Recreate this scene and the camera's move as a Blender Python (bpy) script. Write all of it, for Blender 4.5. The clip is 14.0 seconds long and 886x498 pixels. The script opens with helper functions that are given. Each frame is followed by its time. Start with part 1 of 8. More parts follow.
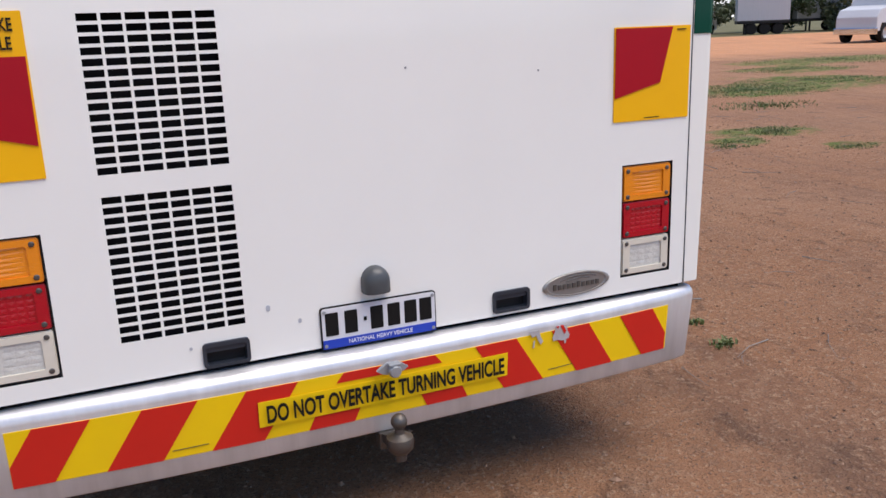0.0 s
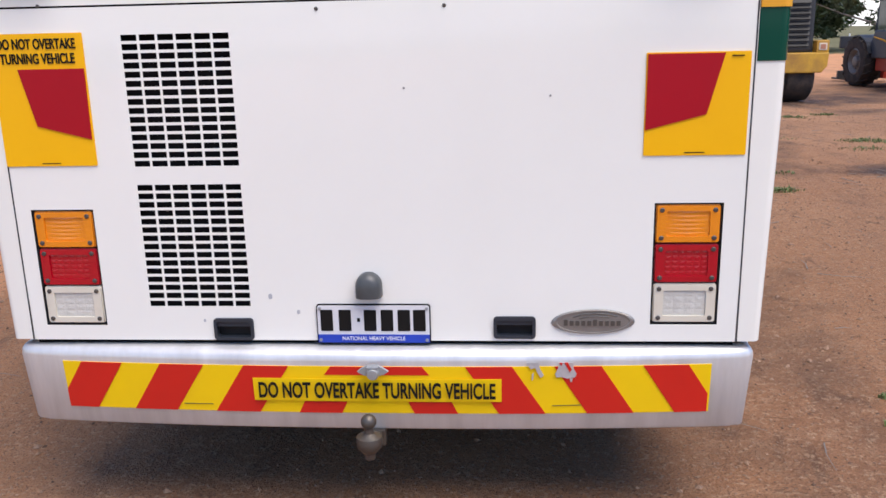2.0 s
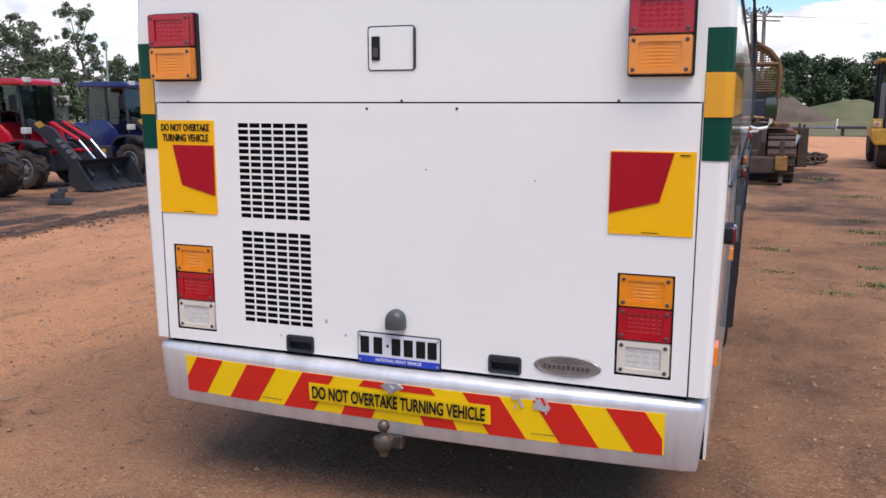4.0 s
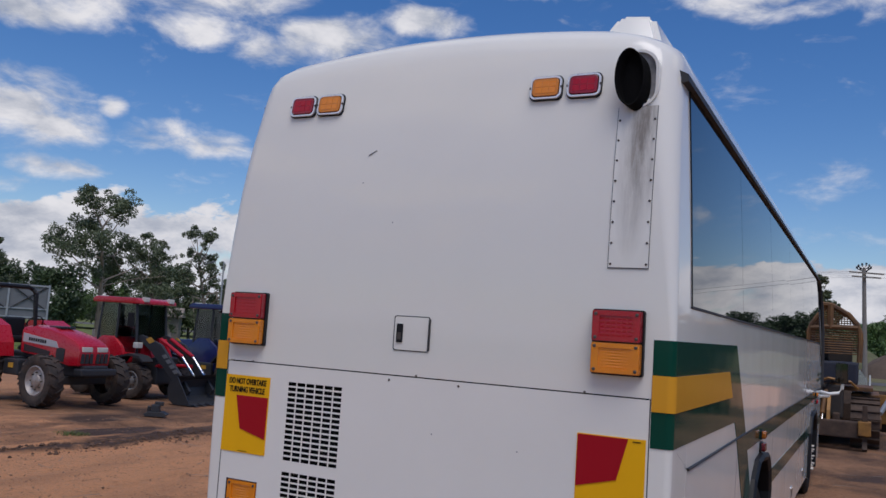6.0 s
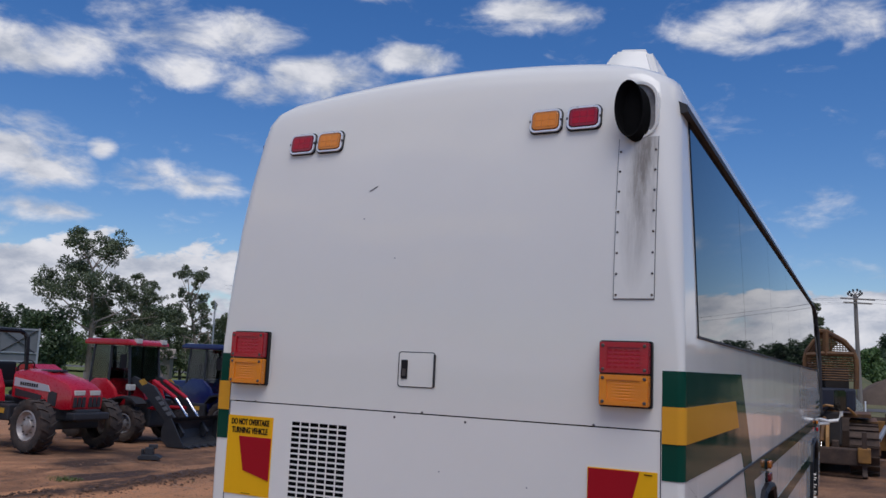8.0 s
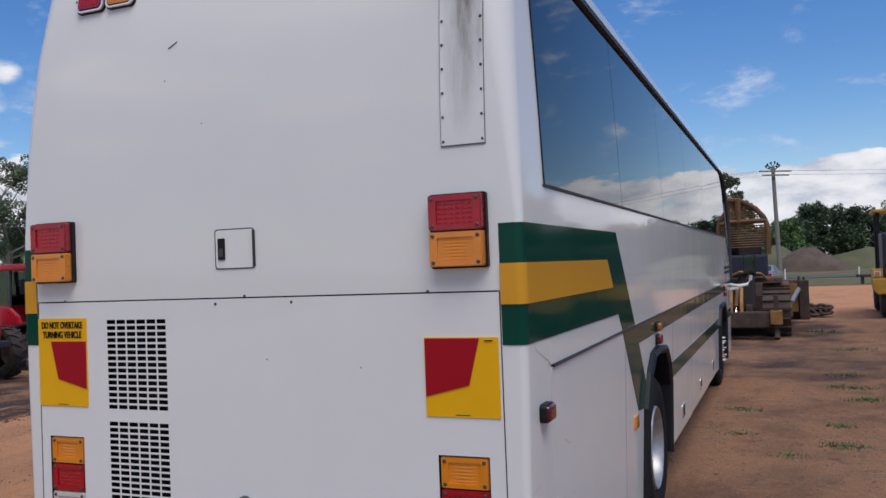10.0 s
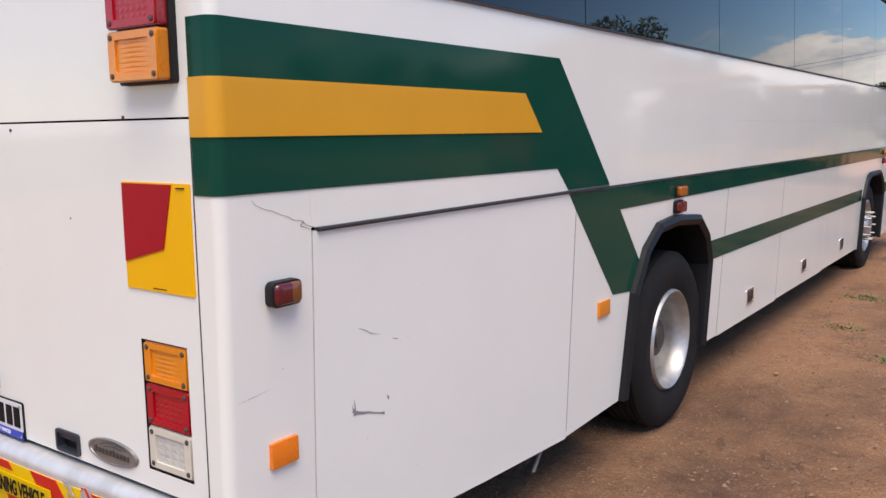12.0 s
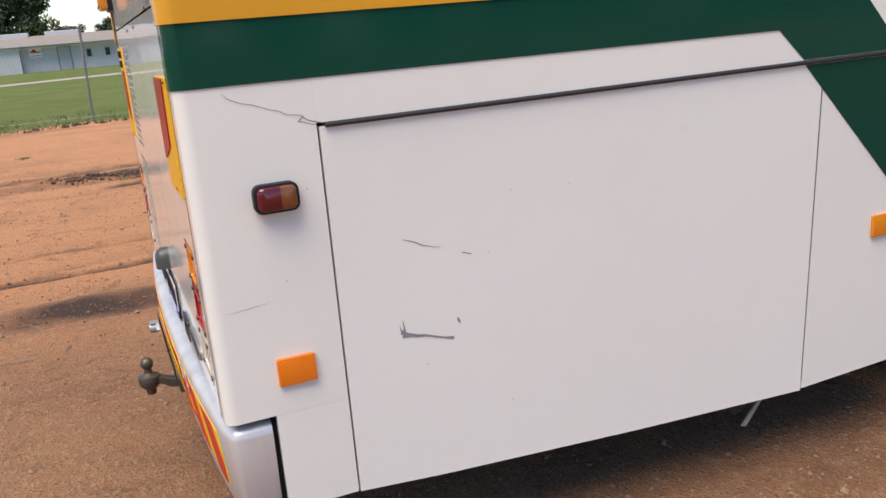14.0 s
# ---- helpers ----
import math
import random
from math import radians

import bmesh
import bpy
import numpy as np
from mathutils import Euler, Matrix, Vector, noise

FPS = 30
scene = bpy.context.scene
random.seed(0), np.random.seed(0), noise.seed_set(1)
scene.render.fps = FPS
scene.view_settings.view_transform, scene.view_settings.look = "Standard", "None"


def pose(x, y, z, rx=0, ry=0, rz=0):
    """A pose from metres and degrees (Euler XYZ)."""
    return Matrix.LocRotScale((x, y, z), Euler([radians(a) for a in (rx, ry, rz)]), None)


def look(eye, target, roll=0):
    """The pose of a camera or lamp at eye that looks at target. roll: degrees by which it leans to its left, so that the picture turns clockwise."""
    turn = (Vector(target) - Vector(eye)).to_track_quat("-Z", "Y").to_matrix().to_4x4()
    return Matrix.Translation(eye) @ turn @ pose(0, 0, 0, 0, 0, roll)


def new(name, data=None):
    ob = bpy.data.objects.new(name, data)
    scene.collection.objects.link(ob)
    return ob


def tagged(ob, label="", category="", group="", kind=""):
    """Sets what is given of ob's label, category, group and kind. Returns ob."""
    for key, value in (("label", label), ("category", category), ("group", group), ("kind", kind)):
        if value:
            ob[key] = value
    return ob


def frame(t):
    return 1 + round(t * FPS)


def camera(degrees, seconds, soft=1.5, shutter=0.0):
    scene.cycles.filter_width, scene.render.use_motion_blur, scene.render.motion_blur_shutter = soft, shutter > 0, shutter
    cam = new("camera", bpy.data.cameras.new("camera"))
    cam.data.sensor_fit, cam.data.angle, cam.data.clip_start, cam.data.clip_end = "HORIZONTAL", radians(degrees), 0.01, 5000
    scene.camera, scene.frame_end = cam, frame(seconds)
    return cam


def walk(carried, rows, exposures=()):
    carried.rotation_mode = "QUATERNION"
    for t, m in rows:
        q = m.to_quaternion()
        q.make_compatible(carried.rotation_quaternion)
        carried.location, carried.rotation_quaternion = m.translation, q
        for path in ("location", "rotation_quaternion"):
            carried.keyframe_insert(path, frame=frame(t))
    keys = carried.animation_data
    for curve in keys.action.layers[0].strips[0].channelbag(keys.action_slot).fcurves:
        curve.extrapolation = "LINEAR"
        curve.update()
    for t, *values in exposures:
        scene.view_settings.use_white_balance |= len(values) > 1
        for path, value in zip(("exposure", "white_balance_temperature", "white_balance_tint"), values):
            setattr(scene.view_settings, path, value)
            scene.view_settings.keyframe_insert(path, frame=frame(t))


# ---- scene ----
cam = camera(55.7, 14.0)
PATH = [
    (0, (-0.761, -2.322, 1.611), (-0.008, -0.541, 1.101), -2.1),
    (0.5, (-0.429, -2.414, 1.594), (0.182, -0.594, 1.035), -1.4),
    (1, (-0.138, -2.522, 1.627), (0.216, -0.632, 1.078), -1.0),
    (1.5, (0.201, -2.628, 1.646), (0.225, -0.698, 1.121), -1.5),
    (2, (0.42, -2.556, 1.656), (0.277, -0.624, 1.161), -1.3),
    (2.2, (0.481, -2.551, 1.665), (0.298, -0.623, 1.168), -1.1),
    (4.3, (1.484, -3.203, 1.808), (0.723, -1.372, 1.55), -0.1),
    (4.5, (1.577, -3.283, 1.85), (0.768, -1.463, 1.66), -0.3),
    (5, (1.729, -3.519, 1.944), (0.825, -1.735, 1.926), -0.8),
    (5.5, (1.858, -3.632, 1.982), (0.932, -1.863, 2.105), 0.4),
    (6, (1.981, -3.616, 2.0), (1.07, -1.845, 2.192), 3.7),
    (6.5, (1.956, -3.62, 1.998), (1.037, -1.853, 2.175), 4.7),
    (7, (1.926, -3.642, 1.993), (1.008, -1.881, 2.228), 3.5),
    (7.2, (1.916, -3.641, 2.002), (1.011, -1.879, 2.276), 3.4),
    (9.3, (2.038, -3.472, 1.929), (1.178, -1.675, 2.105), -0.2),
    (9.5, (2.078, -3.348, 1.897), (1.24, -1.536, 2.011), -1.2),
    (10, (2.146, -2.966, 1.86), (1.39, -1.115, 1.903), -2.2),
    (10.5, (2.389, -2.632, 1.788), (1.604, -0.794, 1.711), -1.1),
    (11, (2.605, -2.216, 1.725), (1.734, -0.434, 1.468), 0.0),
    (11.5, (2.749, -1.814, 1.729), (1.764, -0.096, 1.447), -0.1),
    (12, (2.965, -1.395, 1.722), (1.805, 0.21, 1.443), -0.7),
    (12.5, (3.086, -0.956, 1.695), (1.701, 0.459, 1.415), -2.1),
    (13, (3.249, -0.638, 1.677), (1.594, 0.442, 1.37), -2.8),
    (13.5, (3.295, -0.358, 1.655), (1.507, 0.432, 1.233), -3.4),
    (14, (3.316, -0.184, 1.655), (1.52, 0.533, 1.144), -5.0),
]
EXPOSURES = [(0.0, 0.32, 6600, 14), (1.0, 0.60, 6600, 14), (2.2, 0.54, 6600, 14), (4.3, 0.28, 6550, 15), (5.0, -0.22, 6500, 15), (6.0, -0.58, 6250, 15), (7.2, -0.58, 6150, 15), (9.3, -0.60, 6100, 13), (10.0, -0.32, 6250, 13), (10.5, -0.14, 6450, 13), (11.0, 0.19, 6750, 14), (11.5, 0.28, 6900, 14), (12.0, 0.48, 7050, 14), (13.0, 0.38, 7150, 14), (13.5, 0.36, 7250, 13), (14.0, 0.45, 7350, 13)]
walk(cam, [(t, look(eye, target, roll)) for t, eye, target, roll in PATH], EXPOSURES)

# ---- sky, sun ----
SUN_EL, SUN_AZ = radians(64), radians(138)   # the sun stands high behind thin cloud, to the right of and behind the coach
world = bpy.data.worlds.new("sky")
scene.world = world
world.use_nodes = True
wt = world.node_tree
wt.nodes.clear()


def wnode(kind, **sets):
    n = wt.nodes.new(kind)
    for k, v in sets.items():
        n.inputs[k.replace("_", " ")].default_value = v
    return n


def wmath(op, a, b=None, c=None, clamp=False):
    n = wt.nodes.new("ShaderNodeMath")
    n.operation, n.use_clamp = op, clamp
    for i, v in enumerate((a, b, c)):
        if v is None:
            continue
        if isinstance(v, (int, float)):
            n.inputs[i].default_value = v
        else:
            wt.links.new(v, n.inputs[i])
    return n.outputs[0]


def wramp(value, lo, hi):
    n = wt.nodes.new("ShaderNodeMapRange")
    n.interpolation_type = "SMOOTHSTEP"
    n.inputs["From Min"].default_value, n.inputs["From Max"].default_value = lo, hi
    wt.links.new(value, n.inputs["Value"])
    return n.outputs["Result"]


sky = wt.nodes.new("ShaderNodeTexSky")
sky.sky_type, sky.sun_disc = "NISHITA", False
sky.sun_elevation, sky.sun_rotation = SUN_EL, SUN_AZ
sky.air_density, sky.dust_density, sky.ozone_density = 1.0, 0.3, 2.5
coord = wt.nodes.new("ShaderNodeTexCoord")
sep = wt.nodes.new("ShaderNodeSeparateXYZ")
wt.links.new(coord.outputs["Generated"], sep.inputs[0])
up = wmath("MAXIMUM", sep.outputs["Z"], 0.0)
lift = wmath("ADD", up, 0.16)
px, py = wmath("DIVIDE", sep.outputs["X"], lift), wmath("DIVIDE", sep.outputs["Y"], lift)
flat = wt.nodes.new("ShaderNodeCombineXYZ")
wt.links.new(px, flat.inputs[0])
wt.links.new(py, flat.inputs[1])
flat.inputs[2].default_value = 3.7


def wnoise(scale, detail, rough, vector, dist=0.0):
    n = wt.nodes.new("ShaderNodeTexNoise")
    n.inputs["Scale"].default_value, n.inputs["Detail"].default_value = scale, detail
    n.inputs["Roughness"].default_value, n.inputs["Distortion"].default_value = rough, dist
    wt.links.new(vector, n.inputs["Vector"])
    return n.outputs["Fac"]


# heaped clouds: bearing, height, half width and half height in degrees
CLOUDS = [(-55.1, 18.4, 6.8, 1.7), (-43.5, 20.9, 7.0, 1.8), (-45.3, 18.2, 3.2, 1.2), (-37.2, 18.5, 5.8, 2.1), (-29.4, 20.5, 3.0, 1.0),
          (-54.6, 11.6, 4.3, 2.5), (-49.6, 12.7, 0.9, 0.7), (-44.4, 11.4, 4.2, 1.1), (-52.6, 8.6, 3.2, 0.8), (-62.0, 14.0, 4.0, 2.6),
          (-21.2, 23.6, 4.6, 1.3), (-5.0, 22.4, 6.0, 1.6), (-13.0, 26.5, 5.0, 1.6), (-36.0, 25.5, 7.0, 1.6), (-86.0, 6.6, 2.0, 0.8), (-90.0, 4.6, 2.4, 0.7)]
bearing, height_ = wmath("ARCTAN2", sep.outputs["X"], sep.outputs["Y"]), wmath("ARCSINE", sep.outputs["Z"])
heap = None
for a_, e_, ra_, re_ in CLOUDS:
    u_ = wmath("MULTIPLY_ADD", bearing, 1 / radians(ra_), -a_ / ra_)
    v_ = wmath("MULTIPLY_ADD", height_, 1 / radians(re_), -e_ / re_)
    f_ = wmath("SUBTRACT", 1.0, wmath("MULTIPLY_ADD", u_, u_, wmath("MULTIPLY", v_, v_)))
    heap = f_ if heap is None else wmath("MAXIMUM", heap, f_)
heap = wmath("MAXIMUM", heap, -0.6)
stretch = wt.nodes.new("ShaderNodeVectorMath")
stretch.operation = "MULTIPLY"
wt.links.new(coord.outputs["Generated"], stretch.inputs[0])
stretch.inputs[1].default_value = (1.0, 1.0, 2.2)
billow = wnoise(13.0, 9, 0.58, stretch.outputs[0], 0.35)
wisp = wnoise(30.0, 6, 0.62, stretch.outputs[0], 0.6)
heap_mask = wmath("MULTIPLY", wramp(wmath("MULTIPLY_ADD", heap, 0.17, wmath("MULTIPLY_ADD", wisp, 0.16, wmath("MULTIPLY", billow, 0.80))), 0.41, 0.76), 1.10, clamp=True)
# scattered puffs over the rest of the sky, a bank of cumulus along the horizon
puffs = wnoise(1.9, 8, 0.56, flat.outputs[0], 0.25)
bank = wnoise(5.2, 9, 0.56, stretch.outputs[0], 0.2)
fine = wnoise(17.0, 8, 0.6, stretch.outputs[0], 0.2)
west = wramp(wmath("MULTIPLY", sep.outputs["X"], -1.0), -0.15, 0.45)   # the sky clears towards the east
high_mask = wramp(wmath("MULTIPLY_ADD", west, 0.08, puffs), 0.575, 0.68)
open_sky = wmath("MULTIPLY", wmath("MULTIPLY", wramp(bearing, radians(-112), radians(-100)), wmath("SUBTRACT", 1.0, wramp(bearing, radians(50), radians(70)))), wmath("SUBTRACT", 1.0, wramp(height_, radians(27), radians(34))))
high_mask = wmath("MULTIPLY", high_mask, wmath("SUBTRACT", 1.0, open_sky))
top_edge = wmath("ADD", up, wmath("ADD", wmath("MULTIPLY_ADD", bank, -0.20, 0.10), wmath("MULTIPLY_ADD", fine, -0.05, 0.025)))
top_edge = wmath("ADD", top_edge, wmath("MULTIPLY", wramp(sep.outputs["X"], 0.35, 0.8), 0.035))
top_edge = wmath("ADD", top_edge, wmath("MULTIPLY", wramp(wmath("MULTIPLY", bearing, -1.0), radians(74), radians(82)), 0.07))
holes = wnoise(6.5, 6, 0.55, stretch.outputs[0], 0.3)
bank_mask = wmath("MULTIPLY", wmath("SUBTRACT", 1.0, wramp(top_edge, 0.106, 0.116)), wramp(holes, 0.33, 0.43))
cover = wmath("MAXIMUM", wmath("MAXIMUM", wmath("MULTIPLY", high_mask, wramp(up, 0.06, 0.20)), heap_mask), bank_mask, clamp=True)
cloud_col = wt.nodes.new("ShaderNodeMix")
cloud_col.data_type = "RGBA"
cloud_col.inputs["A"].default_value = (0.48, 0.53, 0.61, 1)
cloud_col.inputs["B"].default_value = (1.0, 0.995, 0.98, 1)
lit = wmath("ADD", wmath("MULTIPLY", fine, 0.55), wmath("ADD", wmath("MULTIPLY", bank, 0.35), wmath("MULTIPLY", billow, 0.25)))
wt.links.new(wramp(lit, 0.42, 0.72), cloud_col.inputs["Factor"])
bg_sky, bg_cloud = wnode("ShaderNodeBackground", Strength=0.146), wnode("ShaderNodeBackground", Strength=1.15)
hue = wt.nodes.new("ShaderNodeHueSaturation")
hue.inputs["Hue"].default_value, hue.inputs["Saturation"].default_value = 0.508, 1.32
wt.links.new(sky.outputs[0], hue.inputs["Color"])
wt.links.new(hue.outputs[0], bg_sky.inputs["Color"])
wt.links.new(cloud_col.outputs["Result"], bg_cloud.inputs["Color"])
mixer = wt.nodes.new("ShaderNodeMixShader")
wt.links.new(cover, mixer.inputs[0])
wt.links.new(bg_sky.outputs[0], mixer.inputs[1])
wt.links.new(bg_cloud.outputs[0], mixer.inputs[2])
wout = wt.nodes.new("ShaderNodeOutputWorld")
wt.links.new(mixer.outputs[0], wout.inputs[0])

sun = new("sun", bpy.data.lights.new("sun", "SUN"))
sun.data.energy, sun.data.angle, sun.data.color = 3.3, radians(48), (1.0, 0.94, 0.855)
sun_way = Vector((math.sin(SUN_AZ) * math.cos(SUN_EL), math.cos(SUN_AZ) * math.cos(SUN_EL), math.sin(SUN_EL)))
sun.matrix_world = look(sun_way * 60, (0, 0, 0))

# ---- materials ----
def mat(name, base, rough=0.5, metal=0.0, other=None, scale=6.0, mix=0.5, bump=0.0, bump_scale=60.0, rough_var=0.08,
        coat=0.0, speck=0.0, ior=1.5, stretch=(1, 1, 1), random=0.0, emit=0.0):
    """A surface with a second colour in large blotches, fine grain, an uneven gloss and a small relief."""
    m = bpy.data.materials.new(name)
    m.use_nodes = True
    nt = m.node_tree
    b = nt.nodes["Principled BSDF"]
    b.inputs["Metallic"].default_value, b.inputs["IOR"].default_value = metal, ior
    b.inputs["Coat Weight"].default_value, b.inputs["Coat Roughness"].default_value = coat, 0.04
    tc = nt.nodes.new("ShaderNodeTexCoord")
    mp = nt.nodes.new("ShaderNodeMapping")
    mp.inputs["Scale"].default_value = stretch
    nt.links.new(tc.outputs["Object"], mp.inputs[0])

    def tex(s, d=5.0, r=0.6):
        n = nt.nodes.new("ShaderNodeTexNoise")
        n.inputs["Scale"].default_value, n.inputs["Detail"].default_value, n.inputs["Roughness"].default_value = s, d, r
        nt.links.new(mp.outputs[0], n.inputs["Vector"])
        return n.outputs["Fac"]

    def ranged(v, a, z, lo=0.0, hi=1.0):
        n = nt.nodes.new("ShaderNodeMapRange")
        for k, q in zip(("From Min", "From Max", "To Min", "To Max"), (a, z, lo, hi)):
            n.inputs[k].default_value = q
        nt.links.new(v, n.inputs["Value"])
        return n.outputs[0]

    def blend(f, a, c, how="MIX"):
        n = nt.nodes.new("ShaderNodeMix")
        n.data_type, n.blend_type = "RGBA", how
        for key, v in (("Factor", f), ("A", a), ("B", c)):
            if isinstance(v, (int, float)):
                n.inputs[key].default_value = v
            elif isinstance(v, tuple):
                n.inputs[key].default_value = (*v, 1)
            else:
                nt.links.new(v, n.inputs[key])
        return n.outputs["Result"]

    other = other or tuple(c * 0.86 for c in base)
    large, grain = tex(scale), tex(scale * 9, 6.0, 0.7)
    col = blend(ranged(large, 0.35, 0.7, 0, mix), tuple(base), tuple(other))
    if speck:
        col = blend(ranged(grain, 0.55, 0.75, 0, speck), col, tuple(c * 0.45 for c in base))
    if random:
        info = nt.nodes.new("ShaderNodeObjectInfo")
        col = blend(ranged(info.outputs["Random"], 0, 1, 0, random), col, tuple(c * 0.5 for c in base))
    nt.links.new(col, b.inputs["Base Color"])
    nt.links.new(ranged(grain, 0.3, 0.7, max(0.01, rough - rough_var), min(1, rough + rough_var)), b.inputs["Roughness"])
    if bump:
        bp = nt.nodes.new("ShaderNodeBump")
        bp.inputs["Strength"].default_value, bp.inputs["Distance"].default_value = 1.0, bump
        nt.links.new(tex(bump_scale, 6.0, 0.65), bp.inputs["Height"])
        nt.links.new(bp.outputs[0], b.inputs["Normal"])
    if emit:
        b.inputs["Emission Color"].default_value, b.inputs["Emission Strength"].default_value = (*base, 1), emit
    return m


WHITE = mat("white_coach_paint", (0.80, 0.785, 0.712), 0.07, other=(0.76, 0.745, 0.675), scale=1.4, mix=0.55, coat=0.0, rough_var=0.02)
WHITE_DOOR = mat("white_hatch_paint", (0.81, 0.80, 0.735), 0.065, other=(0.775, 0.76, 0.692), scale=1.8, mix=0.6, coat=0.0, rough_var=0.02)
def wavy(m, scale, depth):
    """Sheet metal that is never quite flat: long, shallow waves under the gloss."""
    nt = m.node_tree
    tc, n, bp = nt.nodes.new("ShaderNodeTexCoord"), nt.nodes.new("ShaderNodeTexNoise"), nt.nodes.new("ShaderNodeBump")
    n.inputs["Scale"].default_value, n.inputs["Detail"].default_value = scale, 1.0
    bp.inputs["Strength"].default_value, bp.inputs["Distance"].default_value = 1.0, depth
    nt.links.new(tc.outputs["Object"], n.inputs["Vector"])
    nt.links.new(n.outputs["Fac"], bp.inputs["Height"])
    nt.links.new(bp.outputs[0], nt.nodes["Principled BSDF"].inputs["Normal"])


wavy(WHITE, 1.5, 0.0045)
wavy(WHITE_DOOR, 1.5, 0.004)
GREEN = mat("dark_green_vinyl", (0.004, 0.056, 0.036), 0.09, other=(0.005, 0.049, 0.033), scale=3, ior=1.22, rough_var=0.02)
wavy(GREEN, 1.5, 0.0045)
GOLD = mat("gold_yellow_vinyl", (0.70, 0.33, 0.022), 0.20, other=(0.64, 0.29, 0.02), scale=3, ior=1.36, rough_var=0.01)
REFLECT_Y = mat("yellow_reflective_sheet", (0.88, 0.45, 0.004), 0.33, other=(0.82, 0.40, 0.004), scale=4, ior=1.30, rough_var=0.05)
REFLECT_R = mat("red_reflective_sheet", (0.37, 0.007, 0.016), 0.33, other=(0.33, 0.007, 0.015), scale=4, ior=1.25, rough_var=0.05)
TAPE_Y = mat("yellow_bumper_tape", (0.90, 0.58, 0.006), 0.35, other=(0.82, 0.52, 0.01), scale=5, ior=1.32, rough_var=0.06)
TAPE_R = mat("red_bumper_tape", (0.62, 0.024, 0.014), 0.35, other=(0.55, 0.024, 0.015), scale=5, ior=1.3, rough_var=0.06)
INK = mat("black_ink", (0.012, 0.011, 0.010), 0.6, ior=1.2)
ALLOY = mat("dulled_aluminium", (0.70, 0.695, 0.685), 0.40, 0.50, other=(0.54, 0.53, 0.515), scale=7, mix=0.85, bump=0.0002, bump_scale=25, rough_var=0.08, speck=0.05, stretch=(1.7, 1, 0.22))
SATIN = mat("satin_bezel", (0.86, 0.86, 0.86), 0.30, 0.35, rough_var=0.05)
POLISHED = mat("polished_alloy", (0.52, 0.51, 0.49), 0.46, 0.75, other=(0.36, 0.34, 0.31), scale=14, mix=0.8, rough_var=0.14, bump=0.0006, bump_scale=40)
HUBGREY = mat("grimy_hub_paint", (0.060, 0.055, 0.050), 0.55, 0.3, other=(0.11, 0.09, 0.07), scale=16, mix=0.8)
CHROME = mat("chrome", (0.82, 0.82, 0.83), 0.10, 1.0, rough_var=0.03)
BLACK = mat("black_plastic", (0.008, 0.0085, 0.0095), 0.5, ior=1.36, other=(0.013, 0.013, 0.015), scale=12, bump=0.0004, bump_scale=200)
RUBBER = mat("tyre_rubber", (0.011, 0.0105, 0.0105), 0.8, ior=1.3, other=(0.022, 0.019, 0.017), scale=5, bump=0.0015, bump_scale=120)
MUDDY = mat("muddy_tyre_rubber", (0.020, 0.018, 0.017), 0.85, other=(0.085, 0.056, 0.040), scale=6, mix=0.7, bump=0.004, bump_scale=60)
# near-black without reflection: the shade inside openings and gaps, put into the colour
SHADE_BLACK = mat("gap_shade_black", (0.008, 0.008, 0.009), 0.9, ior=1.02, other=(0.012, 0.012, 0.012))
UNDER = mat("grimy_chassis_steel", (0.03, 0.027, 0.025), 0.8, other=(0.07, 0.05, 0.035), scale=4, bump=0.003)
TINT = mat("tinted_glass", (0.006, 0.007, 0.009), 0.015, other=(0.006, 0.007, 0.009), ior=1.50, rough_var=0.006)
CABGLASS = mat("cab_glass", (0.03, 0.04, 0.042), 0.04, other=(0.10, 0.13, 0.13), scale=1.5, rough_var=0.02)
CLEARGLASS = mat("clear_cab_glass", (0.20, 0.26, 0.255), 0.02, other=(0.22, 0.28, 0.275), scale=1.5, rough_var=0.01)
CLEARGLASS.node_tree.nodes["Principled BSDF"].inputs["Transmission Weight"].default_value = 1.0
SOOTED = mat("sooted_white_paint", (0.34, 0.33, 0.31), 0.5, other=(0.10, 0.095, 0.09), scale=14, mix=0.9)
SMOKED_R = mat("smoked_red_lens", (0.10, 0.005, 0.010), 0.14, other=(0.10, 0.005, 0.01), scale=30, coat=0.6)
SMOKED_A = mat("smoked_amber_lens", (0.17, 0.055, 0.014), 0.16, other=(0.25, 0.08, 0.02), scale=30, coat=0.5)
AMBER = mat("amber_lens", (0.78, 0.245, 0.008), 0.18, other=(0.66, 0.19, 0.008), scale=14, bump=0.001, bump_scale=90, coat=0.6)
REDLENS = mat("red_lens", (0.42, 0.004, 0.014), 0.16, other=(0.32, 0.003, 0.011), scale=14, bump=0.001, bump_scale=90, coat=0.2)
CLEAR = mat("clear_lens", (0.60, 0.59, 0.53), 0.14, other=(0.44, 0.43, 0.39), scale=30, bump=0.002, bump_scale=110, coat=0.6)
CREAM = mat("aged_cream_plastic", (0.66, 0.61, 0.50), 0.4, other=(0.55, 0.49, 0.38), scale=9)
SCREW = mat("dull_screw", (0.10, 0.09, 0.08), 0.5, 0.6)
ORANGE = mat("orange_reflector", (0.84, 0.20, 0.010), 0.25, other=(0.72, 0.16, 0.01), scale=20, coat=0.4)
PLATE = mat("plate_face", (0.68, 0.68, 0.69), 0.35)
BLUE = mat("plate_blue", (0.015, 0.055, 0.42), 0.35)
LETTER_W = mat("white_letter", (0.8, 0.8, 0.8), 0.5)
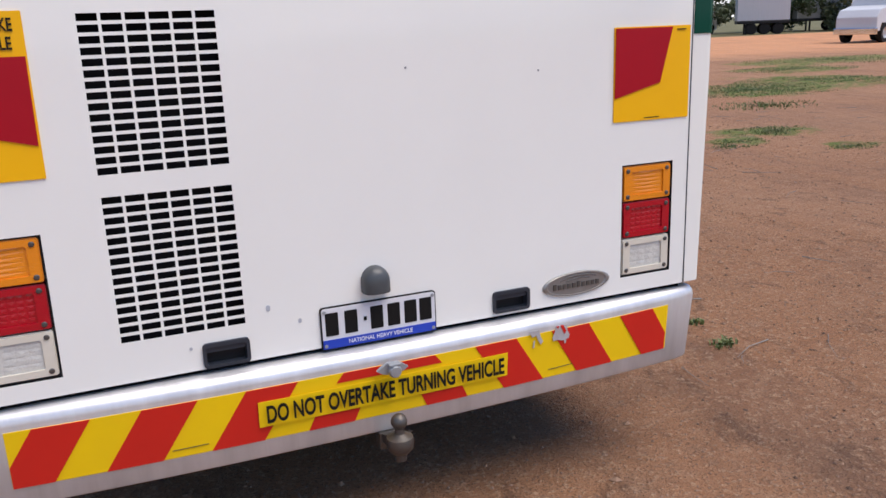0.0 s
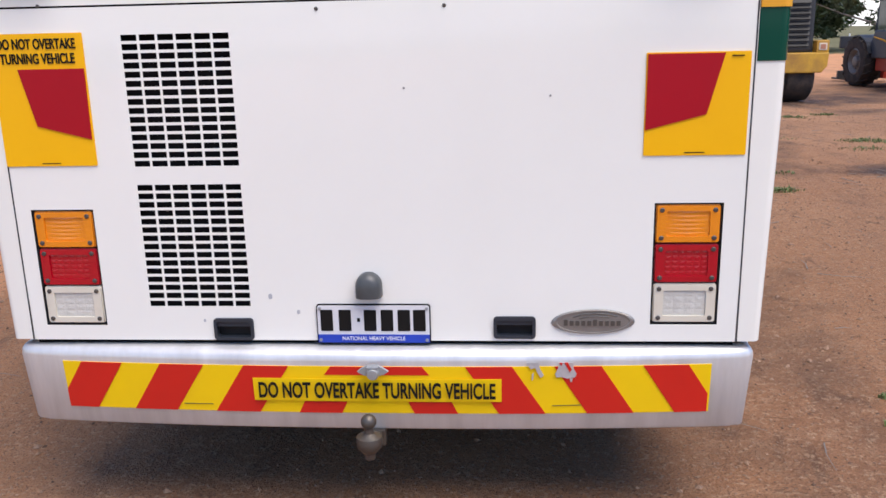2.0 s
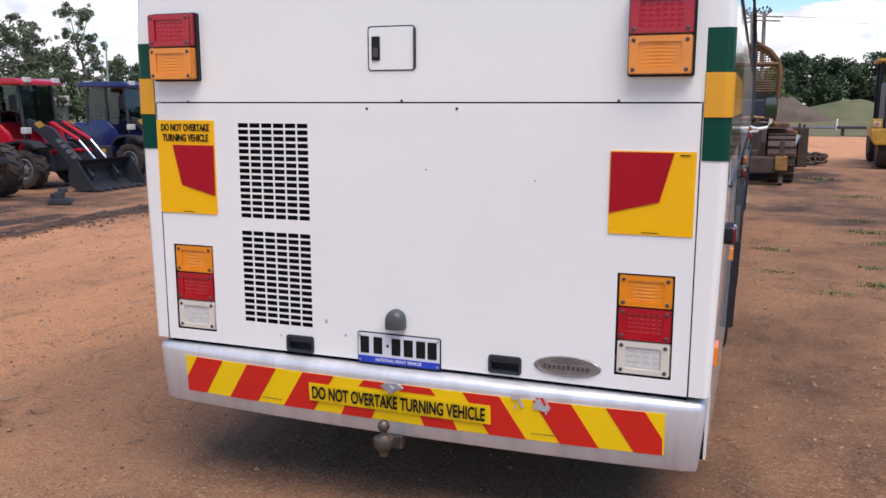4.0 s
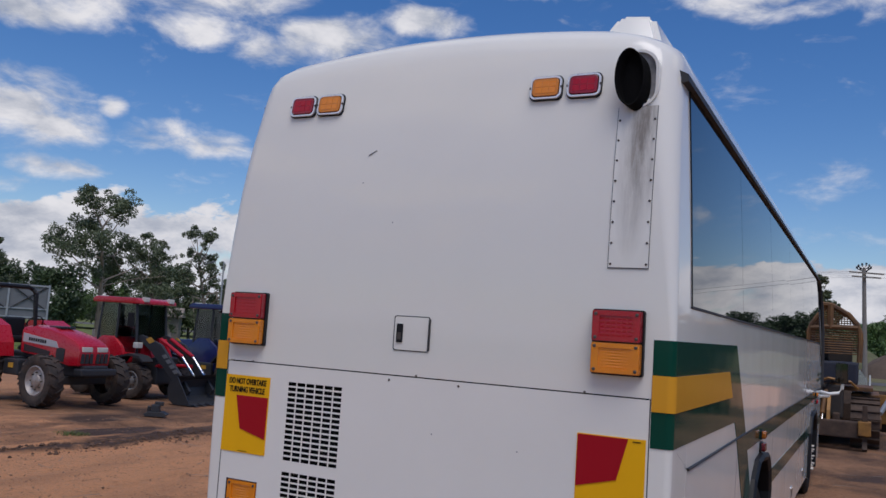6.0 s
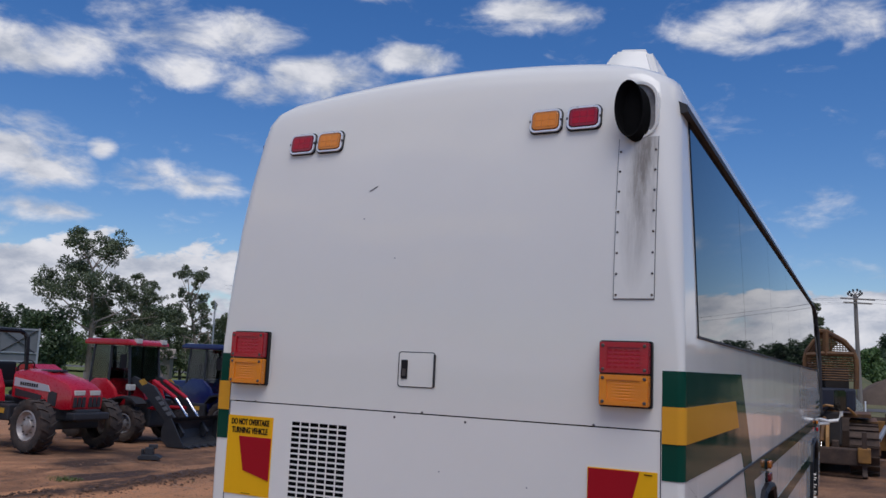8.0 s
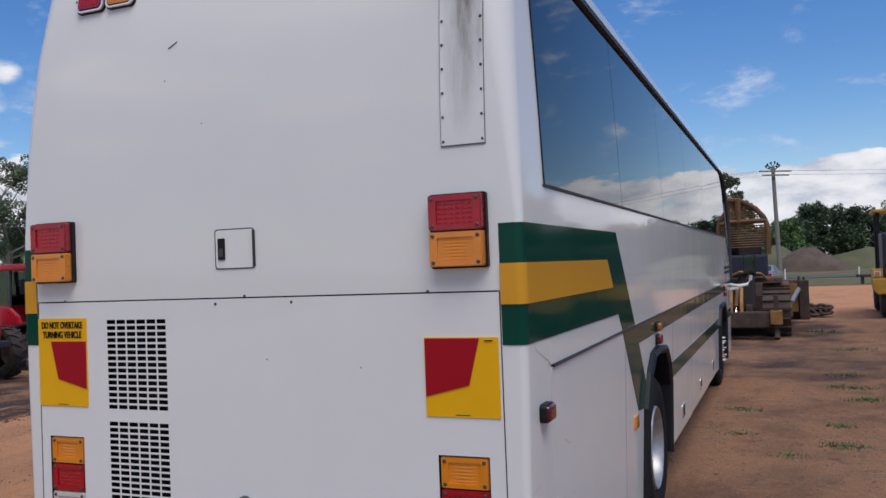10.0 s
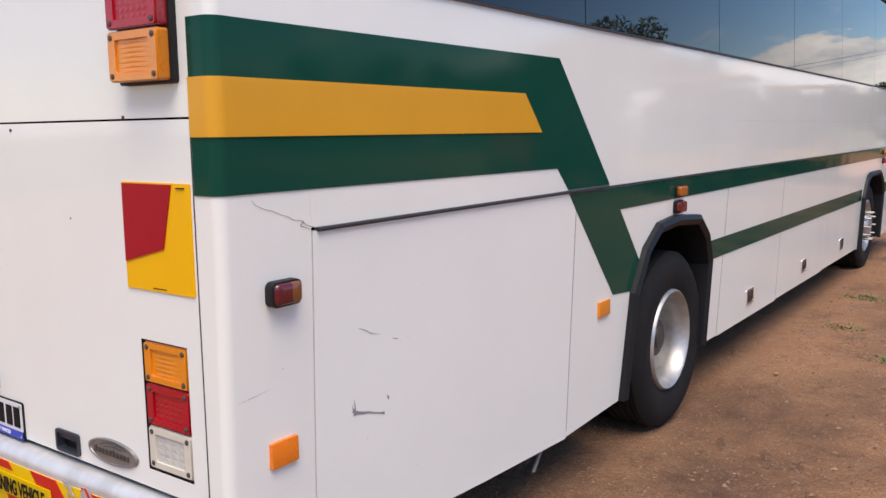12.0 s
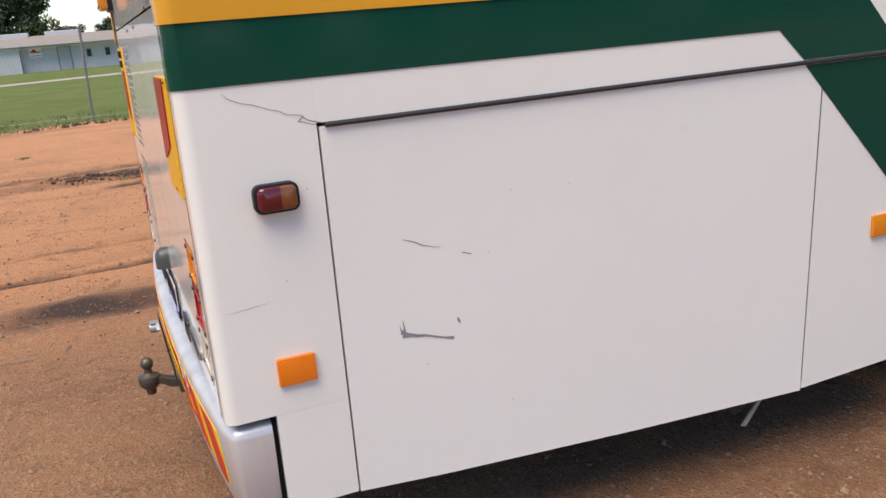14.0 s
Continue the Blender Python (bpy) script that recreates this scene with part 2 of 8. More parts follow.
PEWTER = mat("pewter_badge", (0.30, 0.285, 0.265), 0.4, 0.6, other=(0.22, 0.21, 0.19), scale=20)
PEWTER_D = mat("dark_pewter", (0.12, 0.112, 0.10), 0.4, 0.6)
GREYLAMP = mat("grey_lamp_housing", (0.050, 0.054, 0.056), 0.42, other=(0.08, 0.085, 0.085), scale=20)
STEEL = mat("dirty_tow_steel", (0.10, 0.092, 0.082), 0.45, 0.6, other=(0.12, 0.085, 0.06), scale=30, bump=0.001)
# soot colour, made darker still to paint the shade inside the outlet
SOOT = mat("soot_and_shade_black", (0.004, 0.004, 0.004), 0.8, ior=1.2)
BARE = mat("bare_grey_scrape", (0.25, 0.25, 0.25), 0.6, other=(0.14, 0.14, 0.14), scale=30)
HAIR = mat("crack_line", (0.14, 0.125, 0.11), 0.8)
CRUMB = mat("damp_soil_crumb", (0.126, 0.070, 0.043), 0.95, other=(0.074, 0.044, 0.030), scale=5, mix=0.9)
GLUE = mat("torn_tape_backing", (0.60, 0.60, 0.61), 0.45, 0.4, other=(0.45, 0.45, 0.46), scale=30, mix=0.9)
SEAL = mat("dark_seam_seal", (0.03, 0.03, 0.031), 0.6)
RAIL = mat("grey_rubber_rail", (0.028, 0.027, 0.026), 0.55)
RED = mat("red_machine_paint", (0.43, 0.007, 0.018), 0.30, other=(0.33, 0.010, 0.018), scale=3, coat=0.3, speck=0.15)
REDORANGE = mat("faded_red_orange_paint", (0.42, 0.038, 0.020), 0.5, other=(0.28, 0.035, 0.02), scale=3, speck=0.2)
NAVY = mat("navy_machine_paint", (0.008, 0.016, 0.095), 0.32, other=(0.008, 0.014, 0.07), scale=3, coat=0.3)
CHARCOAL = mat("charcoal_paint", (0.022, 0.024, 0.028), 0.5, other=(0.035, 0.036, 0.038), scale=4, speck=0.2)
SLATE = mat("slate_blue_grey_paint", (0.050, 0.058, 0.072), 0.45, other=(0.035, 0.04, 0.046), scale=4)
YELLOW = mat("worn_yellow_paint", (0.56, 0.31, 0.028), 0.5, other=(0.27, 0.13, 0.035), scale=3.5, mix=0.85, speck=0.45)
OCHRE = mat("rusty_ochre_steel", (0.19, 0.088, 0.022), 0.65, other=(0.050, 0.026, 0.015), scale=3, mix=0.9, speck=0.5, bump=0.002)
LINK = mat("chipped_ochre_paint", (0.32, 0.155, 0.03), 0.55, other=(0.12, 0.06, 0.022), scale=4, mix=0.8, speck=0.4)
RUST = mat("dark_rusty_track", (0.050, 0.034, 0.025), 0.75, 0.2, other=(0.10, 0.062, 0.042), scale=6, mix=0.9, speck=0.4, bump=0.003)
INKBLUE = mat("dark_navy_steel", (0.014, 0.018, 0.032), 0.5, other=(0.03, 0.03, 0.035), scale=3, speck=0.3)
SILVER = mat("silver_car_paint", (0.50, 0.54, 0.58), 0.28, 0.5, coat=0.5)
LIGHTGREY = mat("light_grey_panel", (0.42, 0.43, 0.45), 0.5, other=(0.36, 0.37, 0.39), scale=1.5, stretch=(6, 6, 0.3))
MIDGREY = mat("weathered_grey_sheet", (0.13, 0.138, 0.145), 0.6, other=(0.18, 0.19, 0.20), scale=2)
BRIGHT_G = mat("bright_green_panel", (0.16, 0.55, 0.05), 0.4)
OFFWHITE = mat("off_white_wall", (0.52, 0.53, 0.54), 0.6, other=(0.45, 0.46, 0.47), scale=1.2)
ROOFTAN = mat("dusty_tan_roof", (0.29, 0.245, 0.20), 0.7, other=(0.23, 0.195, 0.16), scale=1)
WOODPOLE = mat("weathered_pole", (0.20, 0.18, 0.16), 0.8, other=(0.28, 0.25, 0.21), scale=2, stretch=(4, 4, 0.3), bump=0.01, bump_scale=8)
GALV = mat("galvanised_steel", (0.38, 0.40, 0.41), 0.5, 0.6, other=(0.30, 0.31, 0.32), scale=20)
CONCRETE = mat("pale_concrete", (0.42, 0.37, 0.31), 0.85, other=(0.34, 0.29, 0.24), scale=2, bump=0.003)
BITUMEN = mat("grey_bitumen", (0.085, 0.080, 0.074), 0.9, other=(0.12, 0.105, 0.092), scale=0.5, bump=0.004)
BARK = mat("pale_gum_bark", (0.30, 0.25, 0.20), 0.85, other=(0.16, 0.12, 0.09), scale=2, bump=0.02, bump_scale=6)
LEAF_A = mat("grey_green_leaves", (0.080, 0.105, 0.050), 0.55, other=(0.115, 0.140, 0.070), scale=0.6, mix=0.9)
LEAF_B = mat("dark_green_leaves", (0.036, 0.062, 0.022), 0.55, other=(0.065, 0.098, 0.036), scale=0.5, mix=0.9)
LEAF_C = mat("light_green_leaves", (0.07, 0.13, 0.03), 0.55, other=(0.10, 0.16, 0.045), scale=0.6, mix=0.9)
GRASS = mat("fresh_grass", (0.098, 0.140, 0.034), 0.6, other=(0.15, 0.16, 0.06), scale=1.5, mix=0.9)
DRYGRASS = mat("rough_grass", (0.075, 0.085, 0.030), 0.7, other=(0.12, 0.105, 0.05), scale=0.6, mix=0.9)
STONE = mat("gravel_stone", (0.311, 0.189, 0.118), 0.9, other=(0.148, 0.085, 0.056), scale=9, mix=0.9)


def dirt_material():
    """Red-brown yard dirt: large damp and pale areas, shade painted round the coach, wheel-worn streaks, fine gravel
    relief; grass colour only where turf grows.
    """
    m = bpy.data.materials.new("red_yard_dirt")
    m.use_nodes = True
    nt = m.node_tree
    b = nt.nodes["Principled BSDF"]
    tc = nt.nodes.new("ShaderNodeTexCoord")

    def tex(s, d=6.0, r=0.62, sc=(1, 1, 1), dist=0.0):
        mp = nt.nodes.new("ShaderNodeMapping")
        mp.inputs["Scale"].default_value = sc
        nt.links.new(tc.outputs["Object"], mp.inputs[0])
        n = nt.nodes.new("ShaderNodeTexNoise")
        n.inputs["Scale"].default_value, n.inputs["Detail"].default_value = s, d
        n.inputs["Roughness"].default_value, n.inputs["Distortion"].default_value = r, dist
        nt.links.new(mp.outputs[0], n.inputs["Vector"])
        return n.outputs["Fac"]

    def ranged(v, a, z, lo=0.0, hi=1.0):
        n = nt.nodes.new("ShaderNodeMapRange")
        for k, q in zip(("From Min", "From Max", "To Min", "To Max"), (a, z, lo, hi)):
            n.inputs[k].default_value = q
        nt.links.new(v, n.inputs["Value"])
        return n.outputs[0]

    def blend(f, a, c):
        n = nt.nodes.new("ShaderNodeMix")
        n.data_type = "RGBA"
        for key, v in (("Factor", f), ("A", a), ("B", c)):
            if isinstance(v, tuple):
                n.inputs[key].default_value = (*v, 1)
            else:
                nt.links.new(v, n.inputs[key])
        return n.outputs["Result"]

    def add(a, c, op="ADD", clamp=False):
        n = nt.nodes.new("ShaderNodeMath")
        n.operation, n.use_clamp = op, clamp
        for i, v in enumerate((a, c)):
            if isinstance(v, (int, float)):
                n.inputs[i].default_value = v
            else:
                nt.links.new(v, n.inputs[i])
        return n.outputs[0]

    patch, streak, mid, grit, pebble = tex(0.22, 4), tex(0.9, 5, 0.6, (1.0, 0.22, 1), 0.6), tex(1.7, 6), tex(34, 5, 0.7), tex(95, 3, 0.7)
    clod, scab = tex(8.5, 7, 0.68), tex(3.6, 7, 0.7, (1.0, 0.6, 1), 0.8)
    col = blend(ranged(patch, 0.38, 0.62), (0.342, 0.165, 0.081), (0.391, 0.204, 0.107))
    sand = nt.nodes.new("ShaderNodeAttribute")
    sand.attribute_name = "sand"
    col = blend(ranged(add(sand.outputs["Fac"], add(mid, 0.7, "MULTIPLY")), 0.45, 1.15), col, (0.644, 0.302, 0.141))
    calm = ranged(sand.outputs["Fac"], 0.2, 0.9, 1.0, 0.66)
    col = blend(add(ranged(streak, 0.50, 0.62, 0, 0.55), calm, "MULTIPLY"), col, (0.237, 0.120, 0.067))
    col = blend(add(ranged(mid, 0.52, 0.74, 0, 0.40), calm, "MULTIPLY"), col, (0.215, 0.118, 0.072))
    col = blend(add(ranged(scab, 0.575, 0.66, 0, 0.72), calm, "MULTIPLY"), col, (0.141, 0.073, 0.042))
    col = blend(ranged(clod, 0.55, 0.69, 0, 0.48), col, (0.163, 0.087, 0.052))
    col = blend(ranged(clod, 0.46, 0.34, 0, 0.50), col, (0.429, 0.259, 0.155))
    col = blend(ranged(grit, 0.52, 0.64, 0, 0.80), col, (0.482, 0.306, 0.186))
    col = blend(ranged(pebble, 0.54, 0.65, 0, 0.72), col, (0.096, 0.052, 0.031))
    # standing damp from wheel ruts, and the coach's contact shade painted as darker soil
    damp_shade = nt.nodes.new("ShaderNodeAttribute")
    damp_shade.attribute_name = "damp_shade"
    col = blend(ranged(add(damp_shade.outputs["Fac"], add(mid, 0.6, "MULTIPLY")), 0.55, 1.00), col, (0.078, 0.046, 0.031))
    turf = nt.nodes.new("ShaderNodeAttribute")
    turf.attribute_name = "turf"
    dry = nt.nodes.new("ShaderNodeAttribute")
    dry.attribute_name = "dry"
    green = blend(ranged(tex(0.5, 5), 0.35, 0.65), (0.098, 0.142, 0.022), (0.150, 0.175, 0.046))
    green = blend(dry.outputs["Fac"], green, blend(ranged(tex(0.3, 5), 0.35, 0.65), (0.10, 0.10, 0.045), (0.19, 0.155, 0.085)))
    col = blend(ranged(add(turf.outputs["Fac"], add(tex(3.1, 8, 0.72), 1.15, "MULTIPLY")), 1.02, 1.24), col, green)
    nt.links.new(col, b.inputs["Base Color"])
    nt.links.new(ranged(damp_shade.outputs["Fac"], 0.3, 1.0, 0.92, 0.55), b.inputs["Roughness"])
    b.inputs["Specular IOR Level"].default_value = 0.25
    b1, b2 = nt.nodes.new("ShaderNodeBump"), nt.nodes.new("ShaderNodeBump")
    b1.inputs["Distance"].default_value, b2.inputs["Distance"].default_value = 0.03, 0.014
    nt.links.new(add(mid, add(clod, 0.7, "MULTIPLY")), b1.inputs["Height"])
    nt.links.new(add(grit, pebble), b2.inputs["Height"])
    nt.links.new(b1.outputs[0], b2.inputs["Normal"])
    nt.links.new(b2.outputs[0], b.inputs["Normal"])
    return m


DIRT = dirt_material()


# ---- mesh helpers ----
def thing(name, at=(0, 0, 0), turn=0.0, label="", category="", group="", kind=""):
    ob = new(name)
    ob.matrix_basis = pose(*at, 0, 0, turn)
    ob.empty_display_size = 0.1
    return tagged(ob, label, category, group, kind)


def part(name, bm, material, parent=None, label="", smooth=False, **tags):
    me = bpy.data.meshes.new(name)
    bmesh.ops.recalc_face_normals(bm, faces=bm.faces)
    bm.to_mesh(me)
    bm.free()
    me.materials.append(material)
    if smooth:
        me.shade_smooth()
        me.set_sharp_from_angle(angle=radians(38))
    ob = new(name, me)
    ob.parent = parent
    return tagged(ob, label, **tags)


def box(bm, x0, x1, y0, y1, z0, z1, bevel=0.0, m=None):
    vs = [bm.verts.new((x, y, z)) for x in (x0, x1) for y in (y0, y1) for z in (z0, z1)]
    fs = [bm.faces.new([vs[i] for i in q]) for q in ((0, 1, 3, 2), (4, 6, 7, 5), (0, 4, 5, 1), (2, 3, 7, 6), (0, 2, 6, 4), (1, 5, 7, 3))]
    if bevel:
        es = list({e for f in fs for e in f.edges})
        got = bmesh.ops.bevel(bm, geom=es, offset=bevel, segments=2, affect="EDGES", profile=0.6)
        vs = list({v for f in got["faces"] for v in f.verts} | {v for v in vs if v.is_valid})
    if m is not None:
        bmesh.ops.transform(bm, matrix=m, verts=[v for v in vs if v.is_valid])
    return bm


def boxes(*specs, bevel=0.0):
    bm = bmesh.new()
    for s in specs:
        box(bm, *s, bevel=bevel)
    return bm


def prism(bm, pts, axis, a, b, bevel=0.0):
    """A polygon of (u, v) pushed from a to b along axis; u, v are the other two axes in order x, y, z."""
    def at(u, v, w):
        return {"x": (w, u, v), "y": (u, w, v), "z": (u, v, w)}[axis]
    v0, v1 = [bm.verts.new(at(u, v, a)) for u, v in pts], [bm.verts.new(at(u, v, b)) for u, v in pts]
    fs = [bm.faces.new(v0), bm.faces.new(v1[::-1])]
    for i in range(len(pts)):
        j = (i + 1) % len(pts)
        fs.append(bm.faces.new((v0[i], v1[i], v1[j], v0[j])))
    if bevel:
        bmesh.ops.bevel(bm, geom=list({e for f in fs for e in f.edges}), offset=bevel, segments=2, affect="EDGES", profile=0.6)
    return bm


def rounded(x0, x1, z0, z1, r, n=4):
    pts = []
    for cx, cz, a in ((x1 - r, z1 - r, 0), (x0 + r, z1 - r, 90), (x0 + r, z0 + r, 180), (x1 - r, z0 + r, 270)):
        pts += [(cx + r * math.cos(radians(a + 90 * i / n)), cz + r * math.sin(radians(a + 90 * i / n))) for i in range(n + 1)]
    return pts


def ring(bm, pts_out, pts_in, axis, a, b):
    """A frame between two outlines with equal numbers of points."""
    def at(u, v, w):
        return {"x": (w, u, v), "y": (u, w, v), "z": (u, v, w)}[axis]
    rows = [[bm.verts.new(at(u, v, w)) for u, v in p] for p, w in ((pts_out, a), (pts_out, b), (pts_in, b), (pts_in, a))]
    n = len(pts_out)
    for k in range(4):
        for i in range(n):
            bm.faces.new((rows[k][i], rows[k][(i + 1) % n], rows[(k + 1) % 4][(i + 1) % n], rows[(k + 1) % 4][i]))
    return bm


def tube(bm, path, r, seg=8, close=False, r_end=None):
    """A round bar along points."""
    path = [Vector(p) for p in path]
    rows = []
    n = len(path)
    for i, p in enumerate(path):
        d = (path[(i + 1) % n] - path[i - 1]) if close else (path[min(i + 1, n - 1)] - path[max(i - 1, 0)])
        d.normalize()
        side = d.cross(Vector((0, 0, 1)) if abs(d.z) < 0.9 else Vector((1, 0, 0))).normalized()
        upv = side.cross(d)
        rr = r if r_end is None else r + (r_end - r) * i / (n - 1)
        rows.append([bm.verts.new(p + rr * (math.cos(2 * math.pi * k / seg) * side + math.sin(2 * math.pi * k / seg) * upv)) for k in range(seg)])
    for i in range(n if close else n - 1):
        a, b = rows[i], rows[(i + 1) % n]
        for k in range(seg):
            bm.faces.new((a[k], a[(k + 1) % seg], b[(k + 1) % seg], b[k]))
    if not close:
        bm.faces.new(rows[0][::-1])
        bm.faces.new(rows[-1])
    return bm


def lathe(bm, profile, axis="x", seg=32, at=(0, 0, 0)):
    """Turns (radius, along) points about an axis."""
    rows = []
    for r, h in profile:
        row = []
        for k in range(seg):
            c, s = r * math.cos(2 * math.pi * k / seg), r * math.sin(2 * math.pi * k / seg)
            p = {"x": (h, c, s), "y": (c, h, s), "z": (c, s, h)}[axis]
            row.append(bm.verts.new(Vector(p) + Vector(at)))
        rows.append(row)
    for a, b in zip(rows, rows[1:]):
        for k in range(seg):
            bm.faces.new((a[k], a[(k + 1) % seg], b[(k + 1) % seg], b[k]))
    bmesh.ops.remove_doubles(bm, verts=[v for r in rows for v in r], dist=1e-6)
    return bm


def ground_z(x, y):
    """The yard falls a little to the north-west, rises beyond the western fence, falls to a shallow dip before the road to the north, and sinks under the coach's rear wheels."""
    dip = 0.055 * math.exp(-((abs(x) - 1.1) / 0.9) ** 2 - ((y - 3.4) / 1.3) ** 2) if abs(x) < 5 and -2 < y < 9 else 0.0
    north = min(max((y - 4) / 10, 0), 1)
    dell = 1 - min(max((x - 12) / 18, 0), 1)
    fall, rise = 0.010 * min(max(-x - 2, 0), 70), 0.0127 * min(max(-x - 21, 0), 62)
    return -dip - (0.011 * min(max(y - 30, 0), 45) - 0.012 * min(max(y - 75, 0), 45)) * dell - fall * north + rise * (1 - north)


def text(words, size, at, normal, material, parent, width=0.2, depth=0.001, name="lettering", bold=0.0):
    """Flat lettering, centred, upright, facing normal ('-y' or '+x')."""
    cu = bpy.data.curves.new(name, "FONT")
    cu.body, cu.size, cu.align_x, cu.align_y, cu.extrude, cu.offset = words, size, "CENTER", "CENTER", depth, bold
    tmp = bpy.data.objects.new(name, cu)
    scene.collection.objects.link(tmp)
    me = bpy.data.meshes.new_from_object(tmp.evaluated_get(bpy.context.evaluated_depsgraph_get()))
    bpy.data.objects.remove(tmp)
    xs = [v.co.x for v in me.vertices]
    me.transform(Matrix.Diagonal((width / (max(xs) - min(xs)), 1, 1, 1)))
    me.transform(pose(*at, 90, 0, 0 if normal == "-y" else 90))
    me.materials.clear()
    me.materials.append(material)
    ob = new(name, me)
    ob.parent = parent
    return ob

# ---- the coach ----
coach = thing("coach", (0, 0, 0), label="white touring coach with dark green and gold stripes parked on dirt", category="bus")
SHELL = [  # height, half width, rear, front, corner radii across and along
    (1.766, 1.250, 0.000, 12.42, 0.031, 0.035), (2.05, 1.250, 0.000, 12.42, 0.031, 0.035), (2.20, 1.2455, 0.000, 12.40, 0.042, 0.047),
    (2.45, 1.236, 0.002, 12.36, 0.062, 0.074), (2.70, 1.224, 0.012, 12.30, 0.082, 0.10), (2.95, 1.211, 0.034, 12.22, 0.105, 0.13),
    (3.12, 1.202, 0.056, 12.15, 0.13, 0.17), (3.26, 1.194, 0.076, 12.08, 0.14, 0.18), (3.375, 1.186, 0.094, 12.00, 0.15, 0.20),
    (3.450, 1.168, 0.114, 11.92, 0.17, 0.22), (3.500, 1.130, 0.150, 11.80, 0.20, 0.26), (3.537, 1.06, 0.215, 11.6, 0.24, 0.3),
    (3.563, 0.94, 0.33, 11.4, 0.3, 0.4), (3.580, 0.62, 0.70, 11.0, 0.3, 0.4), (3.585, 0.25, 1.2, 10.5, 0.2, 0.2)]


def side_x(z):
    """Half width of the body at a height: it tucks in towards the skirt and leans in above the waist."""
    if z < 1.44:
        return 1.25 - 0.028 * (1.44 - z) / 1.14
    zs = [s[0] for s in SHELL]
    return float(np.interp(z, zs, [s[1] for s in SHELL]))


def outline(w, r0, r1, a, b):
    half = [(w - a) * i / 6 for i in range(7)]
    pts = [(x, r0) for x in half]
    pts += [(w - a + a * math.sin(radians(q)), r0 + b - b * math.cos(radians(q))) for q in range(9, 91, 9)]
    pts += [(w, r0 + b + (r1 - 0.5 - r0 - b) * i / 16) for i in range(1, 17)]
    pts += [(w - 0.35 + 0.35 * math.cos(radians(q)), r1 - 0.5 + 0.5 * math.sin(radians(q))) for q in range(15, 91, 15)]
    pts += [(0, r1)]
    return pts + [(-x, y) for x, y in pts[-2:0:-1]]


bm = bmesh.new()
rows = []
for z, w, r0, r1, a, b in SHELL:
    row = []
    for x, y in outline(w, r0, r1, min(a, w * 0.6), b):
        fall = 0.095 * (x / 1.15) ** 2 * min(max((z - 3.10) / 0.42, 0), 1) ** 1.5
        row.append(bm.verts.new((x, y, z - fall)))
    rows.append(row)
for p, q in zip(rows, rows[1:]):
    for k in range(len(p)):
        bm.faces.new((p[k], p[(k + 1) % len(p)], q[(k + 1) % len(p)], q[k]))
bm.faces.new(rows[-1])
part("upper_body", bm, WHITE, coach, "glossy white painted upper body and roof", smooth=True)


def corner_path(y_end, x_start=1.157, extra=0.0, n=8):
    """Plan of the rear corner, from the rear face round on to the side."""
    a, b, c = 0.031, 0.035, 1.25 - 0.031
    pts = [(x_start, -extra)] if x_start < c - 0.001 else []
    pts += [(c + (a + extra) * math.sin(radians(90 * i / n)), b - (b + extra) * math.cos(radians(90 * i / n))) for i in range(n + 1)]
    if y_end > b:
        pts += [(1.25 + extra, b + (y_end - b) * i / 4) for i in range(1, 5)]
    return pts


def skin(path, z0, z1, thick, s=1, bm=None):
    """An upright sheet along a plan path, tucked in with height like the body."""
    bm = bm or bmesh.new()
    zs = [z0 + (z1 - z0) * i / 3 for i in range(4)]
    outer, inner = [], []
    for z in zs:
        tuck = 1.25 - side_x(z)
        outer.append([bm.verts.new((s * (x - tuck * min(max((x - 1.1) / 0.15, 0), 1)), y, z)) for x, y in path])
        inner.append([bm.verts.new((s * (x - tuck * min(max((x - 1.1) / 0.15, 0), 1) - thick * (0.7 if y < 0.076 else 1)), y + (thick if y < 0.05 else 0), z)) for x, y in path])
    n = len(path)
    for rows_ in (outer, inner):
        for p, q in zip(rows_, rows_[1:]):
            for k in range(n - 1):
                bm.faces.new((p[k], p[k + 1], q[k + 1], q[k]))
    for k in range(n - 1):
        bm.faces.new((outer[0][k], outer[0][k + 1], inner[0][k + 1], inner[0][k]))
        bm.faces.new((outer[-1][k], outer[-1][k + 1], inner[-1][k + 1], inner[-1][k]))
    for k in (0, n - 1):
        for i in range(3):
            bm.faces.new((outer[i][k], outer[i + 1][k], inner[i + 1][k], inner[i][k]))
    return bm


def panel(pts, lift, thick, s=1, bm=None):
    """A flat piece on the side, given as (along, height), following the tuck of the body."""
    bm = bm or bmesh.new()
    bm.faces.new([bm.verts.new((0, y, z)) for y, z in pts])
    bm.normal_update()
    bmesh.ops.triangulate(bm, faces=list(bm.faces), ngon_method="EAR_CLIP")
    got = bmesh.ops.extrude_face_region(bm, geom=list(bm.faces))
    inner = {e for e in got["geom"] if isinstance(e, bmesh.types.BMVert)}
    for v in bm.verts:
        v.co.x = s * (side_x(v.co.z) + lift - (thick if v in inner else 0))
    return bm


